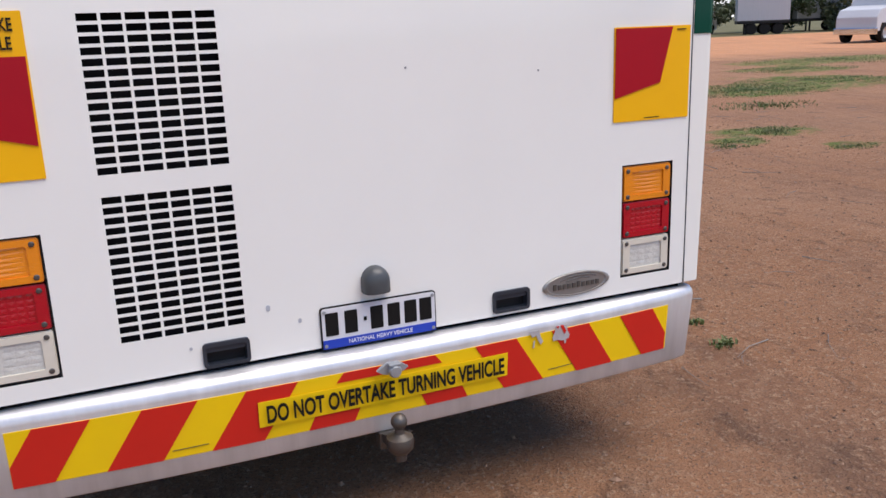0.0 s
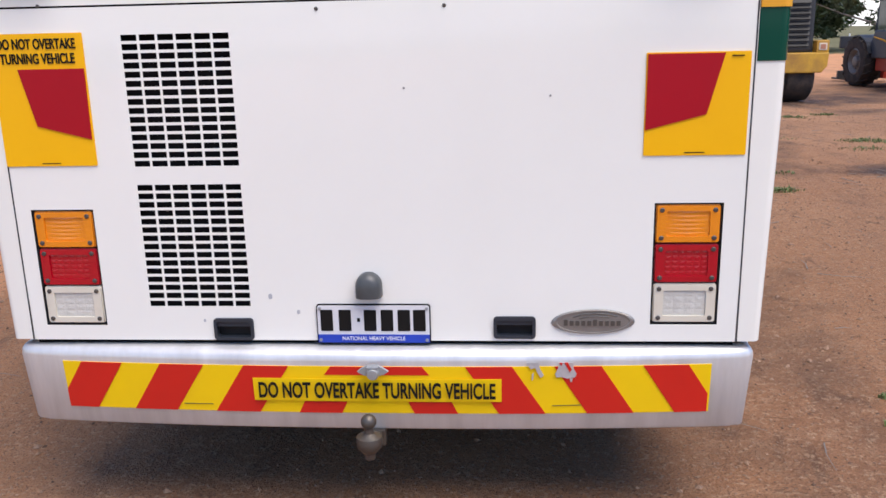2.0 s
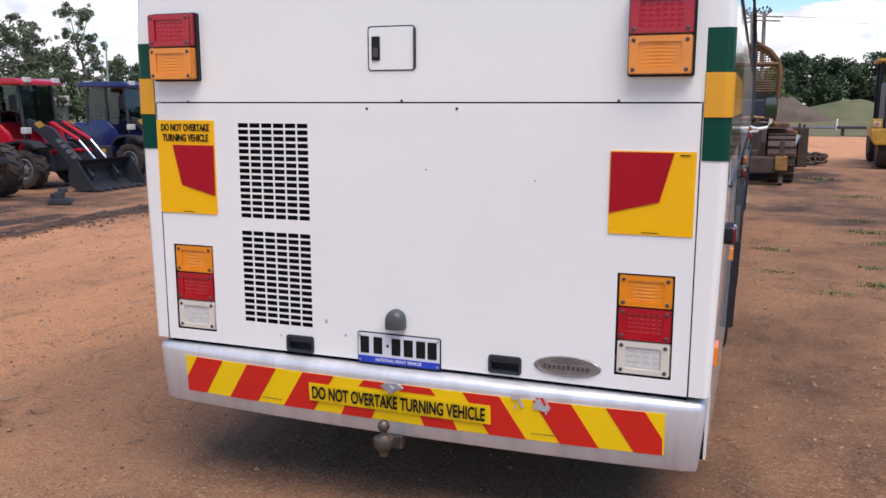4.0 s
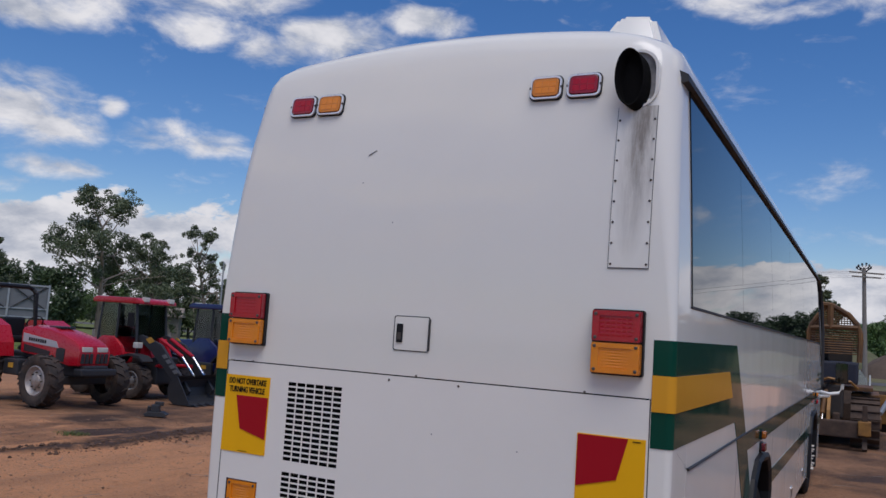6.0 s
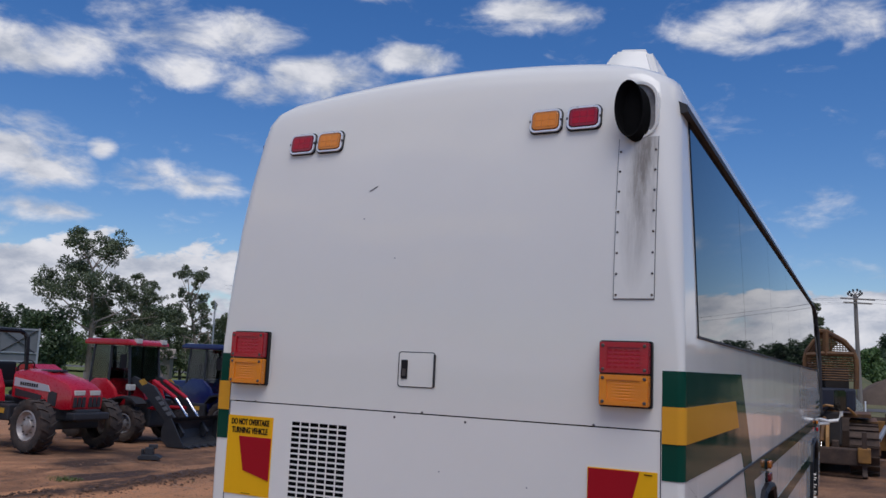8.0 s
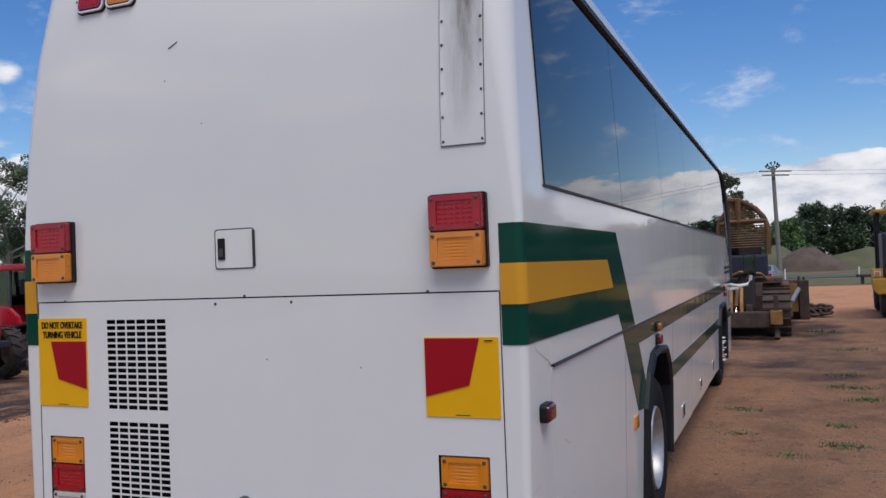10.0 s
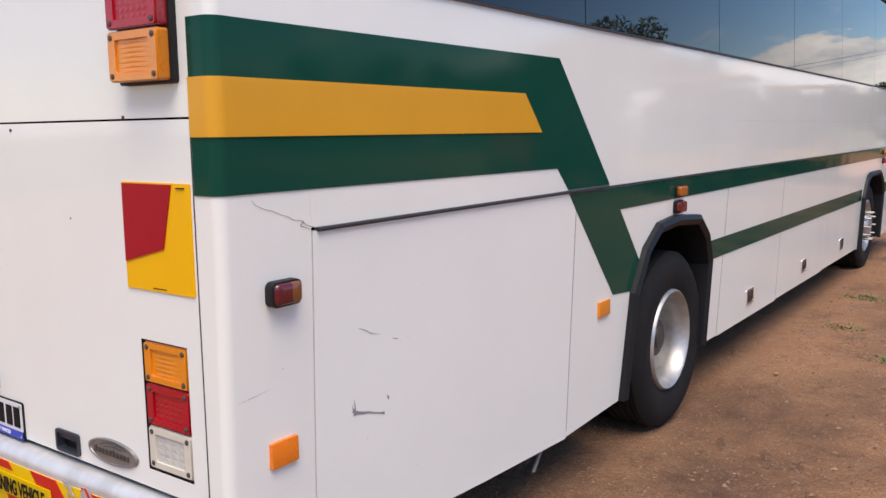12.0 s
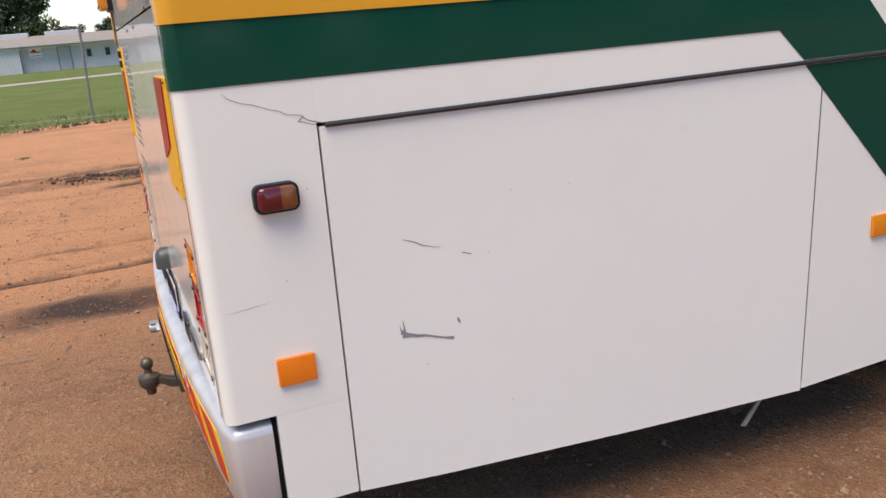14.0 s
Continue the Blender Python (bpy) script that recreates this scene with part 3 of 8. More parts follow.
ARCH = [(2.57, 0.315), (2.66, 0.87), (2.80, 1.09), (2.98, 1.205), (3.24, 1.226), (3.62, 1.195), (3.78, 1.08), (3.87, 0.90), (3.83, 0.34)]
ARCH_F = [(9.20, 0.30), (9.24, 0.90), (9.42, 1.12), (9.60, 1.17), (10.25, 1.17), (10.45, 1.06), (10.58, 0.88), (10.56, 0.30)]
for s in (1, -1):
    # waist strip and the rear corner below it
    part("waist_panel", skin([(1.25, 0.3312), (1.25, 4.0), (1.25, 8.0), (1.25, 12.0)], 1.450, 1.7655, 0.02, s), WHITE, coach, smooth=True)
    bm = skin(corner_path(0.331, n=10), 0.695, 1.7655, 0.02, s)
    skin([(1.25, 0.132), (1.25, 0.20), (1.25, 0.331)], 0.405, 0.6945, 0.02, s, bm)
    part("rear_corner_panel", bm, WHITE, coach, smooth=True)
    part("engine_side_door", panel([(0.337, 1.440), (2.009, 1.440), (1.975, 0.293), (1.30, 0.330), (0.60, 0.378), (0.337, 0.402)], 0, 0.025, s), WHITE_DOOR, coach, "white painted side engine door with scratches")
    part("wheel_arch_panel", panel([(2.015, 1.440), (4.232, 1.440), (4.14, 0.335)] + ARCH[::-1] + [(1.981, 0.300)], 0, 0.025, s), WHITE, coach)
    for k, (y0, y1) in enumerate(((4.238, 5.68), (5.686, 7.36), (7.366, 9.19))):
        b0, b1 = y0 - (0.09 if k == 0 else 0.05), y1 - (0.05 if k < 2 else 0)
        part("luggage_bay_door", panel([(y0, 1.440), (y1, 1.440), (b1, 0.32), (b0, 0.33)], 0, 0.025, s), WHITE, coach)
    part("front_arch_panel", panel([(9.196, 1.440), (12.0, 1.440), (12.0, 0.30)] + ARCH_F[::-1] + [(9.15, 0.32)], 0, 0.025, s), WHITE, coach)
    # near-black sheets behind the joints, painted as the shade in the gaps
    part("side_backing", panel([(0.30, 1.46), (2.54, 1.46), (2.54, 0.42), (0.30, 0.45)], -0.03, 0.02, s), SHADE_BLACK, coach)
    part("side_backing", panel([(3.95, 1.46), (9.15, 1.46), (9.15, 0.42), (3.95, 0.42)], -0.03, 0.02, s), SHADE_BLACK, coach)
    # side glass, leaning in with the body
    glass = [0.335, 2.072, 3.925, 5.795, 7.670, 9.54, 11.38]
    for y0, y1 in zip(glass, glass[1:]):
        pts = [(y0 + 0.004, 2.182), (y1 - 0.004, 2.182), (y1 - 0.004, 2.70), (y1 - 0.004, 3.205), (y0 + 0.004, 3.205), (y0 + 0.004, 2.70)]
        if y0 < 1:
            pts[4:] = [(y0 + 0.02, 3.205), (y0 + 0.012, 2.70)]
        bm = bmesh.new()
        o = [bm.verts.new((s * (side_x(z) + 0.008), y, z)) for y, z in pts]
        i = [bm.verts.new((s * (side_x(z) - 0.004), y, z)) for y, z in pts]
        for f in ((0, 1, 2, 5), (5, 2, 3, 4)):
            bm.faces.new([o[k] for k in f])
            bm.faces.new([i[k] for k in f][::-1])
        for k in range(6):
            bm.faces.new((o[k], i[k], i[(k + 1) % 6], o[(k + 1) % 6]))
        part("side_window", bm, TINT, coach, "dark tinted side window reflecting the sky")
    part("driver_window", panel([(11.44, 2.10), (12.0, 1.80), (12.0, 2.9), (11.8, 3.16), (11.44, 3.205)], 0.007, 0.012, s), TINT, coach)
    bm = panel([(0.33, 2.170), (11.42, 2.170), (11.42, 2.181), (0.33, 2.181)], 0.009, 0.02, s)
    part("window_sill_seal", bm, SEAL, coach)
    bm = bmesh.new()
    prism(bm, [(side_x(3.2) - 0.02, 3.196), (side_x(3.2) + 0.028, 3.205), (side_x(3.2) + 0.026, 3.238), (side_x(3.2) - 0.02, 3.262)], "y", 0.20, 11.3)
    tube(bm, [(1.20, 11.28, 3.222), (1.205, 11.6, 3.20), (1.215, 11.84, 3.08), (1.235, 11.98, 2.80), (1.25, 12.06, 2.4), (1.255, 12.10, 1.9), (1.255, 12.08, 1.5)], 0.035, 8)
    if s < 0:
        bmesh.ops.scale(bm, vec=(-1, 1, 1), verts=bm.verts)
    part("black_roof_rail", bm, SEAL, coach)
    # stripes: dark green round a gold core, dropping to two lines along the flank
    bm = skin(corner_path(0.16, 1.161, 0.003), 1.562, 2.016, 0.003, s)
    part("green_stripe", bm, GREEN, coach, "dark green vinyl stripe")
    part("green_stripe", panel([(0.16, 2.016), (1.832, 2.020), (2.352, 1.457), (1.927, 1.457), (1.823, 1.556), (0.16, 1.562)], 0.003, 0.003, s), GREEN, coach)
    bm = skin(corner_path(0.16, 1.161, 0.007), 1.713, 1.866, 0.003, s)
    part("gold_stripe", bm, GOLD, coach, "gold yellow vinyl stripe")
    part("gold_stripe", panel([(0.16, 1.866), (1.540, 1.866), (1.678, 1.711), (0.16, 1.713)], 0.007, 0.003, s), GOLD, coach)
    part("green_stripe", panel([(1.934, 1.439), (12.0, 1.439), (12.0, 1.325), (2.485, 1.325), (2.757, 1.034), (2.668, 0.882), (2.442, 0.900)], 0.003, 0.003, s), GREEN, coach)
    part("green_stripe", panel([(3.875, 1.005), (9.20, 1.000), (9.20, 0.872), (3.87, 0.880)], 0.003, 0.003, s), GREEN, coach)
    part("green_stripe", panel([(10.57, 0.995), (12.0, 0.99), (12.0, 0.865), (10.56, 0.870)], 0.003, 0.003, s), GREEN, coach)
    part("seam_seal", panel([(2.30, 1.441), (12.0, 1.441), (12.0, 1.4495), (2.30, 1.4495)], 0.006, 0.008, s), SEAL, coach)
    for y, y2, w_, m_ in ((2.012, 1.978, 0.0012, MIDGREY), (4.235, 4.137, 0.002, SEAL), (5.683, 5.633, 0.0016, MIDGREY)):
        part("door_seam", panel([(y - w_, 1.439), (y + w_, 1.439), (y2 + w_, 0.33), (y2 - w_, 0.33)], 0.0008, 0.002, s), m_, coach)
    # rubber hinge rail over the engine door
    bm = bmesh.new()
    tube(bm, [(s * 1.255, 0.352, 1.4435), (s * 1.255, 2.33, 1.449)], 0.0070, 8)
    part("hinge_rail", bm, RAIL, coach)
    # black rubber flares round the wheel arches
    for arch in (ARCH, ARCH_F):
        cx = sum(p[0] for p in arch) / len(arch)
        bm = bmesh.new()
        sec = []
        for y, z in arch:
            d = Vector((cx - y, 0.45 - z)).normalized()
            w = side_x(z)
            sec.append([bm.verts.new(v) for v in ((s * (w - 0.03), y - d.x * 0.012, z - d.y * 0.012), (s * (w + 0.03), y - d.x * 0.006, z - d.y * 0.006),
                                                  (s * (w + 0.045), y + d.x * 0.022, z + d.y * 0.022), (s * (w + 0.025), y + d.x * 0.055, z + d.y * 0.055), (s * (w - 0.10), y + d.x * 0.06, z + d.y * 0.06), (s * (w - 0.45), y + d.x * 0.02, z + d.y * 0.02))])
        for p, q in zip(sec, sec[1:]):
            for k in range(5):
                bm.faces.new((p[k], p[k + 1], q[k + 1], q[k]))
        part("wheel_arch_flare", bm, BLACK, coach, "black rubber wheel arch flare")
    # wheel housings, their inner shade painted as near-black colour
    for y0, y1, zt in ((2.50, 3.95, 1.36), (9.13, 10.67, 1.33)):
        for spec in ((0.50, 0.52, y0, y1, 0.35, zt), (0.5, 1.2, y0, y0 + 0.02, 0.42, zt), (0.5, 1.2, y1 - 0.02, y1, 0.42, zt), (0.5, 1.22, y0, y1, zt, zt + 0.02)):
            part("wheel_housing", boxes((s * spec[0], s * spec[1], *spec[2:])), SHADE_BLACK, coach)

part("front_panel", boxes((-1.2, 1.2, 11.95, 12.40, 0.32, 1.77), bevel=0.06), WHITE, coach)
part("windscreen", boxes((-1.12, 1.12, 12.30, 12.43, 1.45, 2.75), bevel=0.05), TINT, coach)
part("chassis", boxes((-1.10, 1.10, 0.10, 2.50, 0.43, 0.60), (-0.5, 0.5, 2.5, 3.95, 0.45, 0.9), (-1.12, 1.12, 3.95, 9.12, 0.40, 0.55), (-0.5, 0.5, 9.1, 10.7, 0.45, 0.8), (-1.1, 1.1, 10.7, 12.1, 0.36, 0.5), (-0.45, -0.35, 0.05, 0.3, 0.38, 0.55), (0.35, 0.45, 0.05, 0.3, 0.38, 0.55)), UNDER, coach)
bm = bmesh.new()
tube(bm, [(-1.0, 3.375, 0.52), (1.0, 3.375, 0.52)], 0.09, 10)
part("axle", bm, UNDER, coach)
bm = bmesh.new()
tube(bm, [(-1.0, 9.9, 0.52), (1.0, 9.9, 0.52)], 0.07, 10)
part("axle", bm, UNDER, coach)
bm = bmesh.new()
prism(bm, [(1.888, 0.345), (1.910, 0.345), (1.776, 0.186), (1.758, 0.190)], "x", 1.165, 1.173)
part("hanging_bracket", bm, GALV, coach, "bent pale steel stay")
bm = bmesh.new()
prism(bm, [(1.73, 0.36), (1.885, 0.36), (1.79, 0.235), (1.745, 0.222), (1.722, 0.25)], "x", 1.135, 1.145, bevel=0.003)
part("torn_flap", bm, UNDER, coach, "torn muddy rubber flap")


# engine hatch: a real sheet with the louvre slots, lamp wells and handle wells cut through
def cut_sheet(xs, zs, holes, y, thick):
    bm = bmesh.new()
    grid = {}

    def v(i, k):
        if (i, k) not in grid:
            grid[i, k] = bm.verts.new((xs[i], y, zs[k]))
        return grid[i, k]
    for i in range(len(xs) - 1):
        for k in range(len(zs) - 1):
            cx, cz = (xs[i] + xs[i + 1]) / 2, (zs[k] + zs[k + 1]) / 2
            if not any(a < cx < b and c < cz < d for a, b, c, d in holes):
                bm.faces.new((v(i, k), v(i + 1, k), v(i + 1, k + 1), v(i, k + 1)))
    got = bmesh.ops.extrude_face_region(bm, geom=list(bm.faces))
    bmesh.ops.translate(bm, vec=(0, thick, 0), verts=[e for e in got["geom"] if isinstance(e, bmesh.types.BMVert)])
    return bm


slots = []
for z_top in (1.677, 1.215):
    for r in range(15):
        for c in range(6):
            x0, z1 = -0.738 + c * 0.0572, z_top - r * 0.0275
            slots.append((x0, x0 + 0.0495, z1 - 0.0185, z1))
LAMP_L, LAMP_R = (-1.097, -0.897), (0.887, 1.087)
wells = [(LAMP_L[0] - 0.004, LAMP_L[1] + 0.004, 0.745, 1.137), (LAMP_R[0] - 0.004, LAMP_R[1] + 0.004, 0.751, 1.143)]
wells += [(-0.523, -0.404, 0.704, 0.763), (0.395, 0.516, 0.712, 0.770)]
holes = slots + wells
HX = sorted({-1.152, 1.152} | {v for h in holes for v in h[:2]})
HZ = sorted({0.694, 1.760} | {v for h in holes for v in h[2:]})
part("engine_hatch", cut_sheet(HX, HZ, holes, 0.0, 0.0012), WHITE_DOOR, coach, "white engine hatch with cut louvre slots")
# black sheet added behind slots and wells to paint the shade inside
part("hatch_backing", boxes((-1.16, 1.16, 0.045, 0.06, 0.67, 1.77)), SHADE_BLACK, coach)
for s in (1, -1):
    part("hatch_seam", boxes((s * 1.1522, s * 1.1568, -0.0008, 0.02, 0.695, 1.762)), SEAL, coach)
# sill in the same black, so the gap over the bumper reads as shade
part("rear_sill", boxes((-1.15, 1.15, 0.02, 0.3, 0.60, 0.695)), SHADE_BLACK, coach)


def lamp(x0, x1, z0, z1, y, lens, frame_mat, pattern, label):
    """One box lamp: a housing, a moulded lens with optics and four screws."""
    bm = bmesh.new()
    prism(bm, rounded(x0, x1, z0, z1, 0.008), "y", y, y + 0.035)
    body = part("lamp", bm, frame_mat, coach, label)
    bm = bmesh.new()
    mx, mz = (x1 - x0) * 0.16, (z1 - z0) * 0.17
    ring(bm, rounded(x0 + 0.003, x1 - 0.003, z0 + 0.003, z1 - 0.003, 0.008), rounded(x0 + mx, x1 - mx, z0 + mz, z1 - mz, 0.006), "y", y - 0.006, y + 0.001)
    part("lens_rim", bm, lens if frame_mat is not CREAM else CREAM, body, smooth=True)
    bm = bmesh.new()
    nx, nz = pattern
    w, h = (x1 - x0 - 2 * mx) / nx, (z1 - z0 - 2 * mz) / nz
    for i in range(nx):
        for k in range(nz):
            a, c = x0 + mx + i * w, z0 + mz + k * h
            apex = bm.verts.new((a + w / 2, y - 0.0016, c + h / 2))
            cs = [bm.verts.new((a + u * w, y - 0.0005, c + v * h)) for u, v in ((0, 0), (1, 0), (1, 1), (0, 1))]
            for q in range(4):
                bm.faces.new((cs[q], cs[(q + 1) % 4], apex))
    bmesh.ops.remove_doubles(bm, verts=bm.verts, dist=1e-4)
    part("lens", bm, lens, body)
    for sx in (x0 + 0.017, x1 - 0.017):
        for sz in (z0 + 0.016, z1 - 0.016):
            bm = bmesh.new()
            lathe(bm, [(0.0075, y + 0.001), (0.0075, y - 0.0085), (0.005, y - 0.010), (0.0, y - 0.010)], "y", 10, (sx, 0, sz))
            part("screw", bm, SCREW, body)
    return body


AMB_FRAME = mat("amber_housing", (0.62, 0.20, 0.012), 0.3, coat=0.4)
RED_FRAME = mat("red_housing", (0.28, 0.010, 0.02), 0.3, coat=0.4)
for x0, x1 in (LAMP_L, LAMP_R):
    dz = 0.003 if x0 > 0 else -0.003
    bm = bmesh.new()
    ring(bm, [(x0 - 0.004, 0.750 + dz), (x1 + 0.004, 0.750 + dz), (x1 + 0.004, 1.138 + dz), (x0 - 0.004, 1.138 + dz)], [(x0 + 0.001, 0.753 + dz), (x1 - 0.001, 0.753 + dz), (x1 - 0.001, 1.135 + dz), (x0 + 0.001, 1.135 + dz)], "y", 0.005, 0.04)
    part("lamp_gasket", bm, BLACK, coach)
    lamp(x0 + 0.003, x1 - 0.003, 1.014 + dz, 1.134 + dz, 0.006, AMBER, AMB_FRAME, (1, 6), "amber indicator lamp")
    lamp(x0 + 0.003, x1 - 0.003, 0.886 + dz, 1.010 + dz, 0.006, REDLENS, RED_FRAME, (6, 5), "red brake lamp")
    lamp(x0 + 0.003, x1 - 0.003, 0.755 + dz, 0.882 + dz, 0.006, CLEAR, CREAM, (4, 4), "clear reversing lamp in aged cream housing")
for x0, x1 in ((-1.132, -0.918), (0.900, 1.114)):
    bm = bmesh.new()
    prism(bm, rounded(x0 - 0.006, x1 + 0.008, 1.853, 2.137, 0.01), "y", -0.022, 0.002)
    part("lamp_base", bm, BLACK, coach)
    lamp(x0, x1, 1.997, 2.131, -0.052, REDLENS, RED_FRAME, (6, 5), "red upper brake lamp")
    lamp(x0, x1, 1.860, 1.992, -0.052, AMBER, AMB_FRAME, (1, 7), "amber upper indicator lamp")


def marker(x0, x1, lens, frame_mat):
    """Rounded high-level lamp in a chrome bezel, on the lean of the rear face."""
    tilt = Matrix.Translation((0, 0.066, 3.174)) @ pose(0, 0, 0, -9, 0, 0)
    h = 0.062
    bm = bmesh.new()
    prism(bm, rounded(x0, x1, -h, h, 0.028, 6), "y", -0.012, 0.02)
    bm.transform(tilt)
    body = part("marker_lamp", bm, BLACK, coach)
    bm = bmesh.new()
    ring(bm, rounded(x0 + 0.004, x1 - 0.004, -h + 0.004, h - 0.006, 0.028, 6), rounded(x0 + 0.0125, x1 - 0.0125, -h + 0.0125, h - 0.0145, 0.022, 6), "y", -0.022, -0.006)
    bm.transform(tilt)
    part("bezel", bm, SATIN, body, "chrome bezel", smooth=True)
    bm = bmesh.new()
    prism(bm, rounded(x0 + 0.0175, x1 - 0.0175, -h + 0.0175, h - 0.0195, 0.018, 6), "y", -0.026, -0.01, bevel=0.003)
    bm.transform(tilt)
    part("lens", bm, frame_mat, body)
    for i in range(3):
        for k in range(2):
            w, hh = (x1 - x0 - 0.06) / 3, (2 * h - 0.06) / 2
            bm = boxes((x0 + 0.031 + i * w, x0 + 0.029 + (i + 1) * w, -0.0272, -0.024, -h + 0.030 + k * hh, -h + 0.028 + (k + 1) * hh), bevel=0.0015)
            bm.transform(tilt)
            part("lens_optic", bm, lens, body)
    bm = boxes((x0 + 0.001, x0 + 0.009, -0.024, -0.008, -0.006, 0.004), (x1 - 0.009, x1 - 0.001, -0.024, -0.008, -0.006, 0.004))
    bm.transform(tilt)
    part("bezel_clip", bm, SCREW, body)


marker(0.508, 0.672, AMBER, AMB_FRAME)
marker(0.693, 0.862, REDLENS, RED_FRAME)
marker(-0.910, -0.742, REDLENS, RED_FRAME)
marker(-0.733, -0.563, AMBER, AMB_FRAME)

# small inspection hatch
bm = bmesh.new()
ring(bm, rounded(-0.122, 0.079, 1.886, 2.058, 0.014), rounded(-0.118, 0.075, 1.890, 2.054, 0.011), "y", -0.003, 0.001)
part("inspection_hatch_seam", bm, SEAL, coach)
bm = bmesh.new()
prism(bm, rounded(-0.117, 0.074, 1.891, 2.053, 0.011), "y", -0.0035, 0.001)
flap = part("inspection_hatch", bm, WHITE, coach)
bm = bmesh.new()
prism(bm, rounded(-0.103, -0.069, 1.926, 2.018, 0.004), "y", -0.009, -0.003)
part("latch", bm, BLACK, flap, "black slot latch")
part("latch_lever", boxes((-0.097, -0.076, -0.011, -0.008, 1.940, 1.975)), SCREW, flap)
part("hinge", boxes((0.074, 0.082, -0.010, 0.0, 1.895, 2.046)), SEAL, flap)
for x, z in ((-0.131, 1.739), (0.250, 1.740), (0.02, 1.770), (0.865, 1.769), (-0.985, 1.766)):
    bm = bmesh.new()
    lathe(bm, [(0.006, 0.0), (0.006, -0.002), (0.003, -0.0035), (0, -0.0035)], "y", 8, (x, 0, z))
    part("bolt_head", bm, SCREW, coach)


# stack cover, soot-streaked, with rivets, and the upswept exhaust outlet
def soot_material():
    m = WHITE.copy()
    m.name = "soot_streaked_white"
    nt = m.node_tree
    b = nt.nodes["Principled BSDF"]
    old = b.inputs["Base Color"].links[0].from_socket
    tc = nt.nodes.new("ShaderNodeTexCoord")
    mp = nt.nodes.new("ShaderNodeMapping")
    mp.inputs["Scale"].default_value = (1, 1, 0.12)
    nt.links.new(tc.outputs["Object"], mp.inputs[0])
    n = nt.nodes.new("ShaderNodeTexNoise")
    n.inputs["Scale"].default_value, n.inputs["Detail"].default_value, n.inputs["Roughness"].default_value = 26, 7, 0.7
    nt.links.new(mp.outputs[0], n.inputs["Vector"])
    g = nt.nodes.new("ShaderNodeTexGradient")
    g.gradient_type = "SPHERICAL"
    mg = nt.nodes.new("ShaderNodeMapping")
    mg.vector_type = "TEXTURE"
    mg.inputs["Location"].default_value, mg.inputs["Scale"].default_value = (1.068, 0.0, 2.93), (0.105, 1, 0.60)
    mg.inputs["Rotation"].default_value = (0, radians(4), 0)
    nt.links.new(tc.outputs["Object"], mg.inputs[0])
    nt.links.new(mg.outputs[0], g.inputs[0])
    mul = nt.nodes.new("ShaderNodeMath")
    mul.operation, mul.use_clamp = "MULTIPLY", True
    nt.links.new(g.outputs["Fac"], mul.inputs[0])
    sc = nt.nodes.new("ShaderNodeMapRange")
    for k, q in zip(("From Min", "From Max", "To Min", "To Max"), (0.3, 0.7, 0.3, 1.5)):
        sc.inputs[k].default_value = q
    nt.links.new(n.outputs["Fac"], sc.inputs["Value"])
    nt.links.new(sc.outputs[0], mul.inputs[1])
    mx = nt.nodes.new("ShaderNodeMix")
    mx.data_type = "RGBA"
    mx.inputs["B"].default_value = (0.27, 0.245, 0.205, 1)
    nt.links.new(mul.outputs[0], mx.inputs["Factor"])
    nt.links.new(old, mx.inputs["A"])
    nt.links.new(mx.outputs["Result"], b.inputs["Base Color"])
    return m


SOOTY = soot_material()


def rear_y(z):
    return float(np.interp(z, [s_[0] for s_ in SHELL], [s_[2] for s_ in SHELL]))


bm = bmesh.new()
levels = [2.322, 2.45, 2.6, 2.75, 2.9, 3.0, 3.055]
front_, back_ = [], []
for z in levels:
    f = (z - 2.322) / 0.778
    x0, x1 = 0.946 + 0.006 * f, 1.121 + 0.006 * f
    front_.append([bm.verts.new((x, rear_y(z) - 0.006, z)) for x in (x0, x1)])
    back_.append([bm.verts.new((x, rear_y(z) + 0.004, z)) for x in (x0, x1)])
for a, b, c, d in zip(front_, front_[1:], back_, back_[1:]):
    bm.faces.new((a[0], a[1], b[1], b[0]))
    bm.faces.new((a[0], b[0], d[0], c[0]))
    bm.faces.new((a[1], c[1], d[1], b[1]))
bm.faces.new((front_[0][0], back_[0][0], back_[0][1], front_[0][1]))
cover = part("stack_cover", bm, SOOTY, coach, "white stack cover streaked with soot")
bm = bmesh.new()
for x0, x1 in ((0.9425, 0.9465), (1.1205, 1.1245)):
    for za, zb in zip(levels, levels[1:]):
        fa, fb = (za - 2.322) / 0.778 * 0.006, (zb - 2.322) / 0.778 * 0.006
        q = [bm.verts.new(p) for p in ((x0 + fa, rear_y(za) - 0.003, za), (x1 + fa, rear_y(za) - 0.003, za), (x1 + fb, rear_y(zb) - 0.003, zb), (x0 + fb, rear_y(zb) - 0.003, zb))]
        bm.faces.new(q)
box(bm, 0.943, 1.124, -0.003, 0.0, 2.317, 2.322)
part("cover_edge", bm, MIDGREY, cover)
for i in range(8):
    z = 2.337 + i * 0.0935
    for x in (0.955, 1.113):
        bm = bmesh.new()
        lathe(bm, [(0.0055, 0.0), (0.0055, -0.003), (0.003, -0.005), (0, -0.005)], "y", 8, (x + 0.006 * i / 8, rear_y(z) - 0.005, z))
        part("rivet", bm, SCREW, cover)
bm = bmesh.new()
sections = []
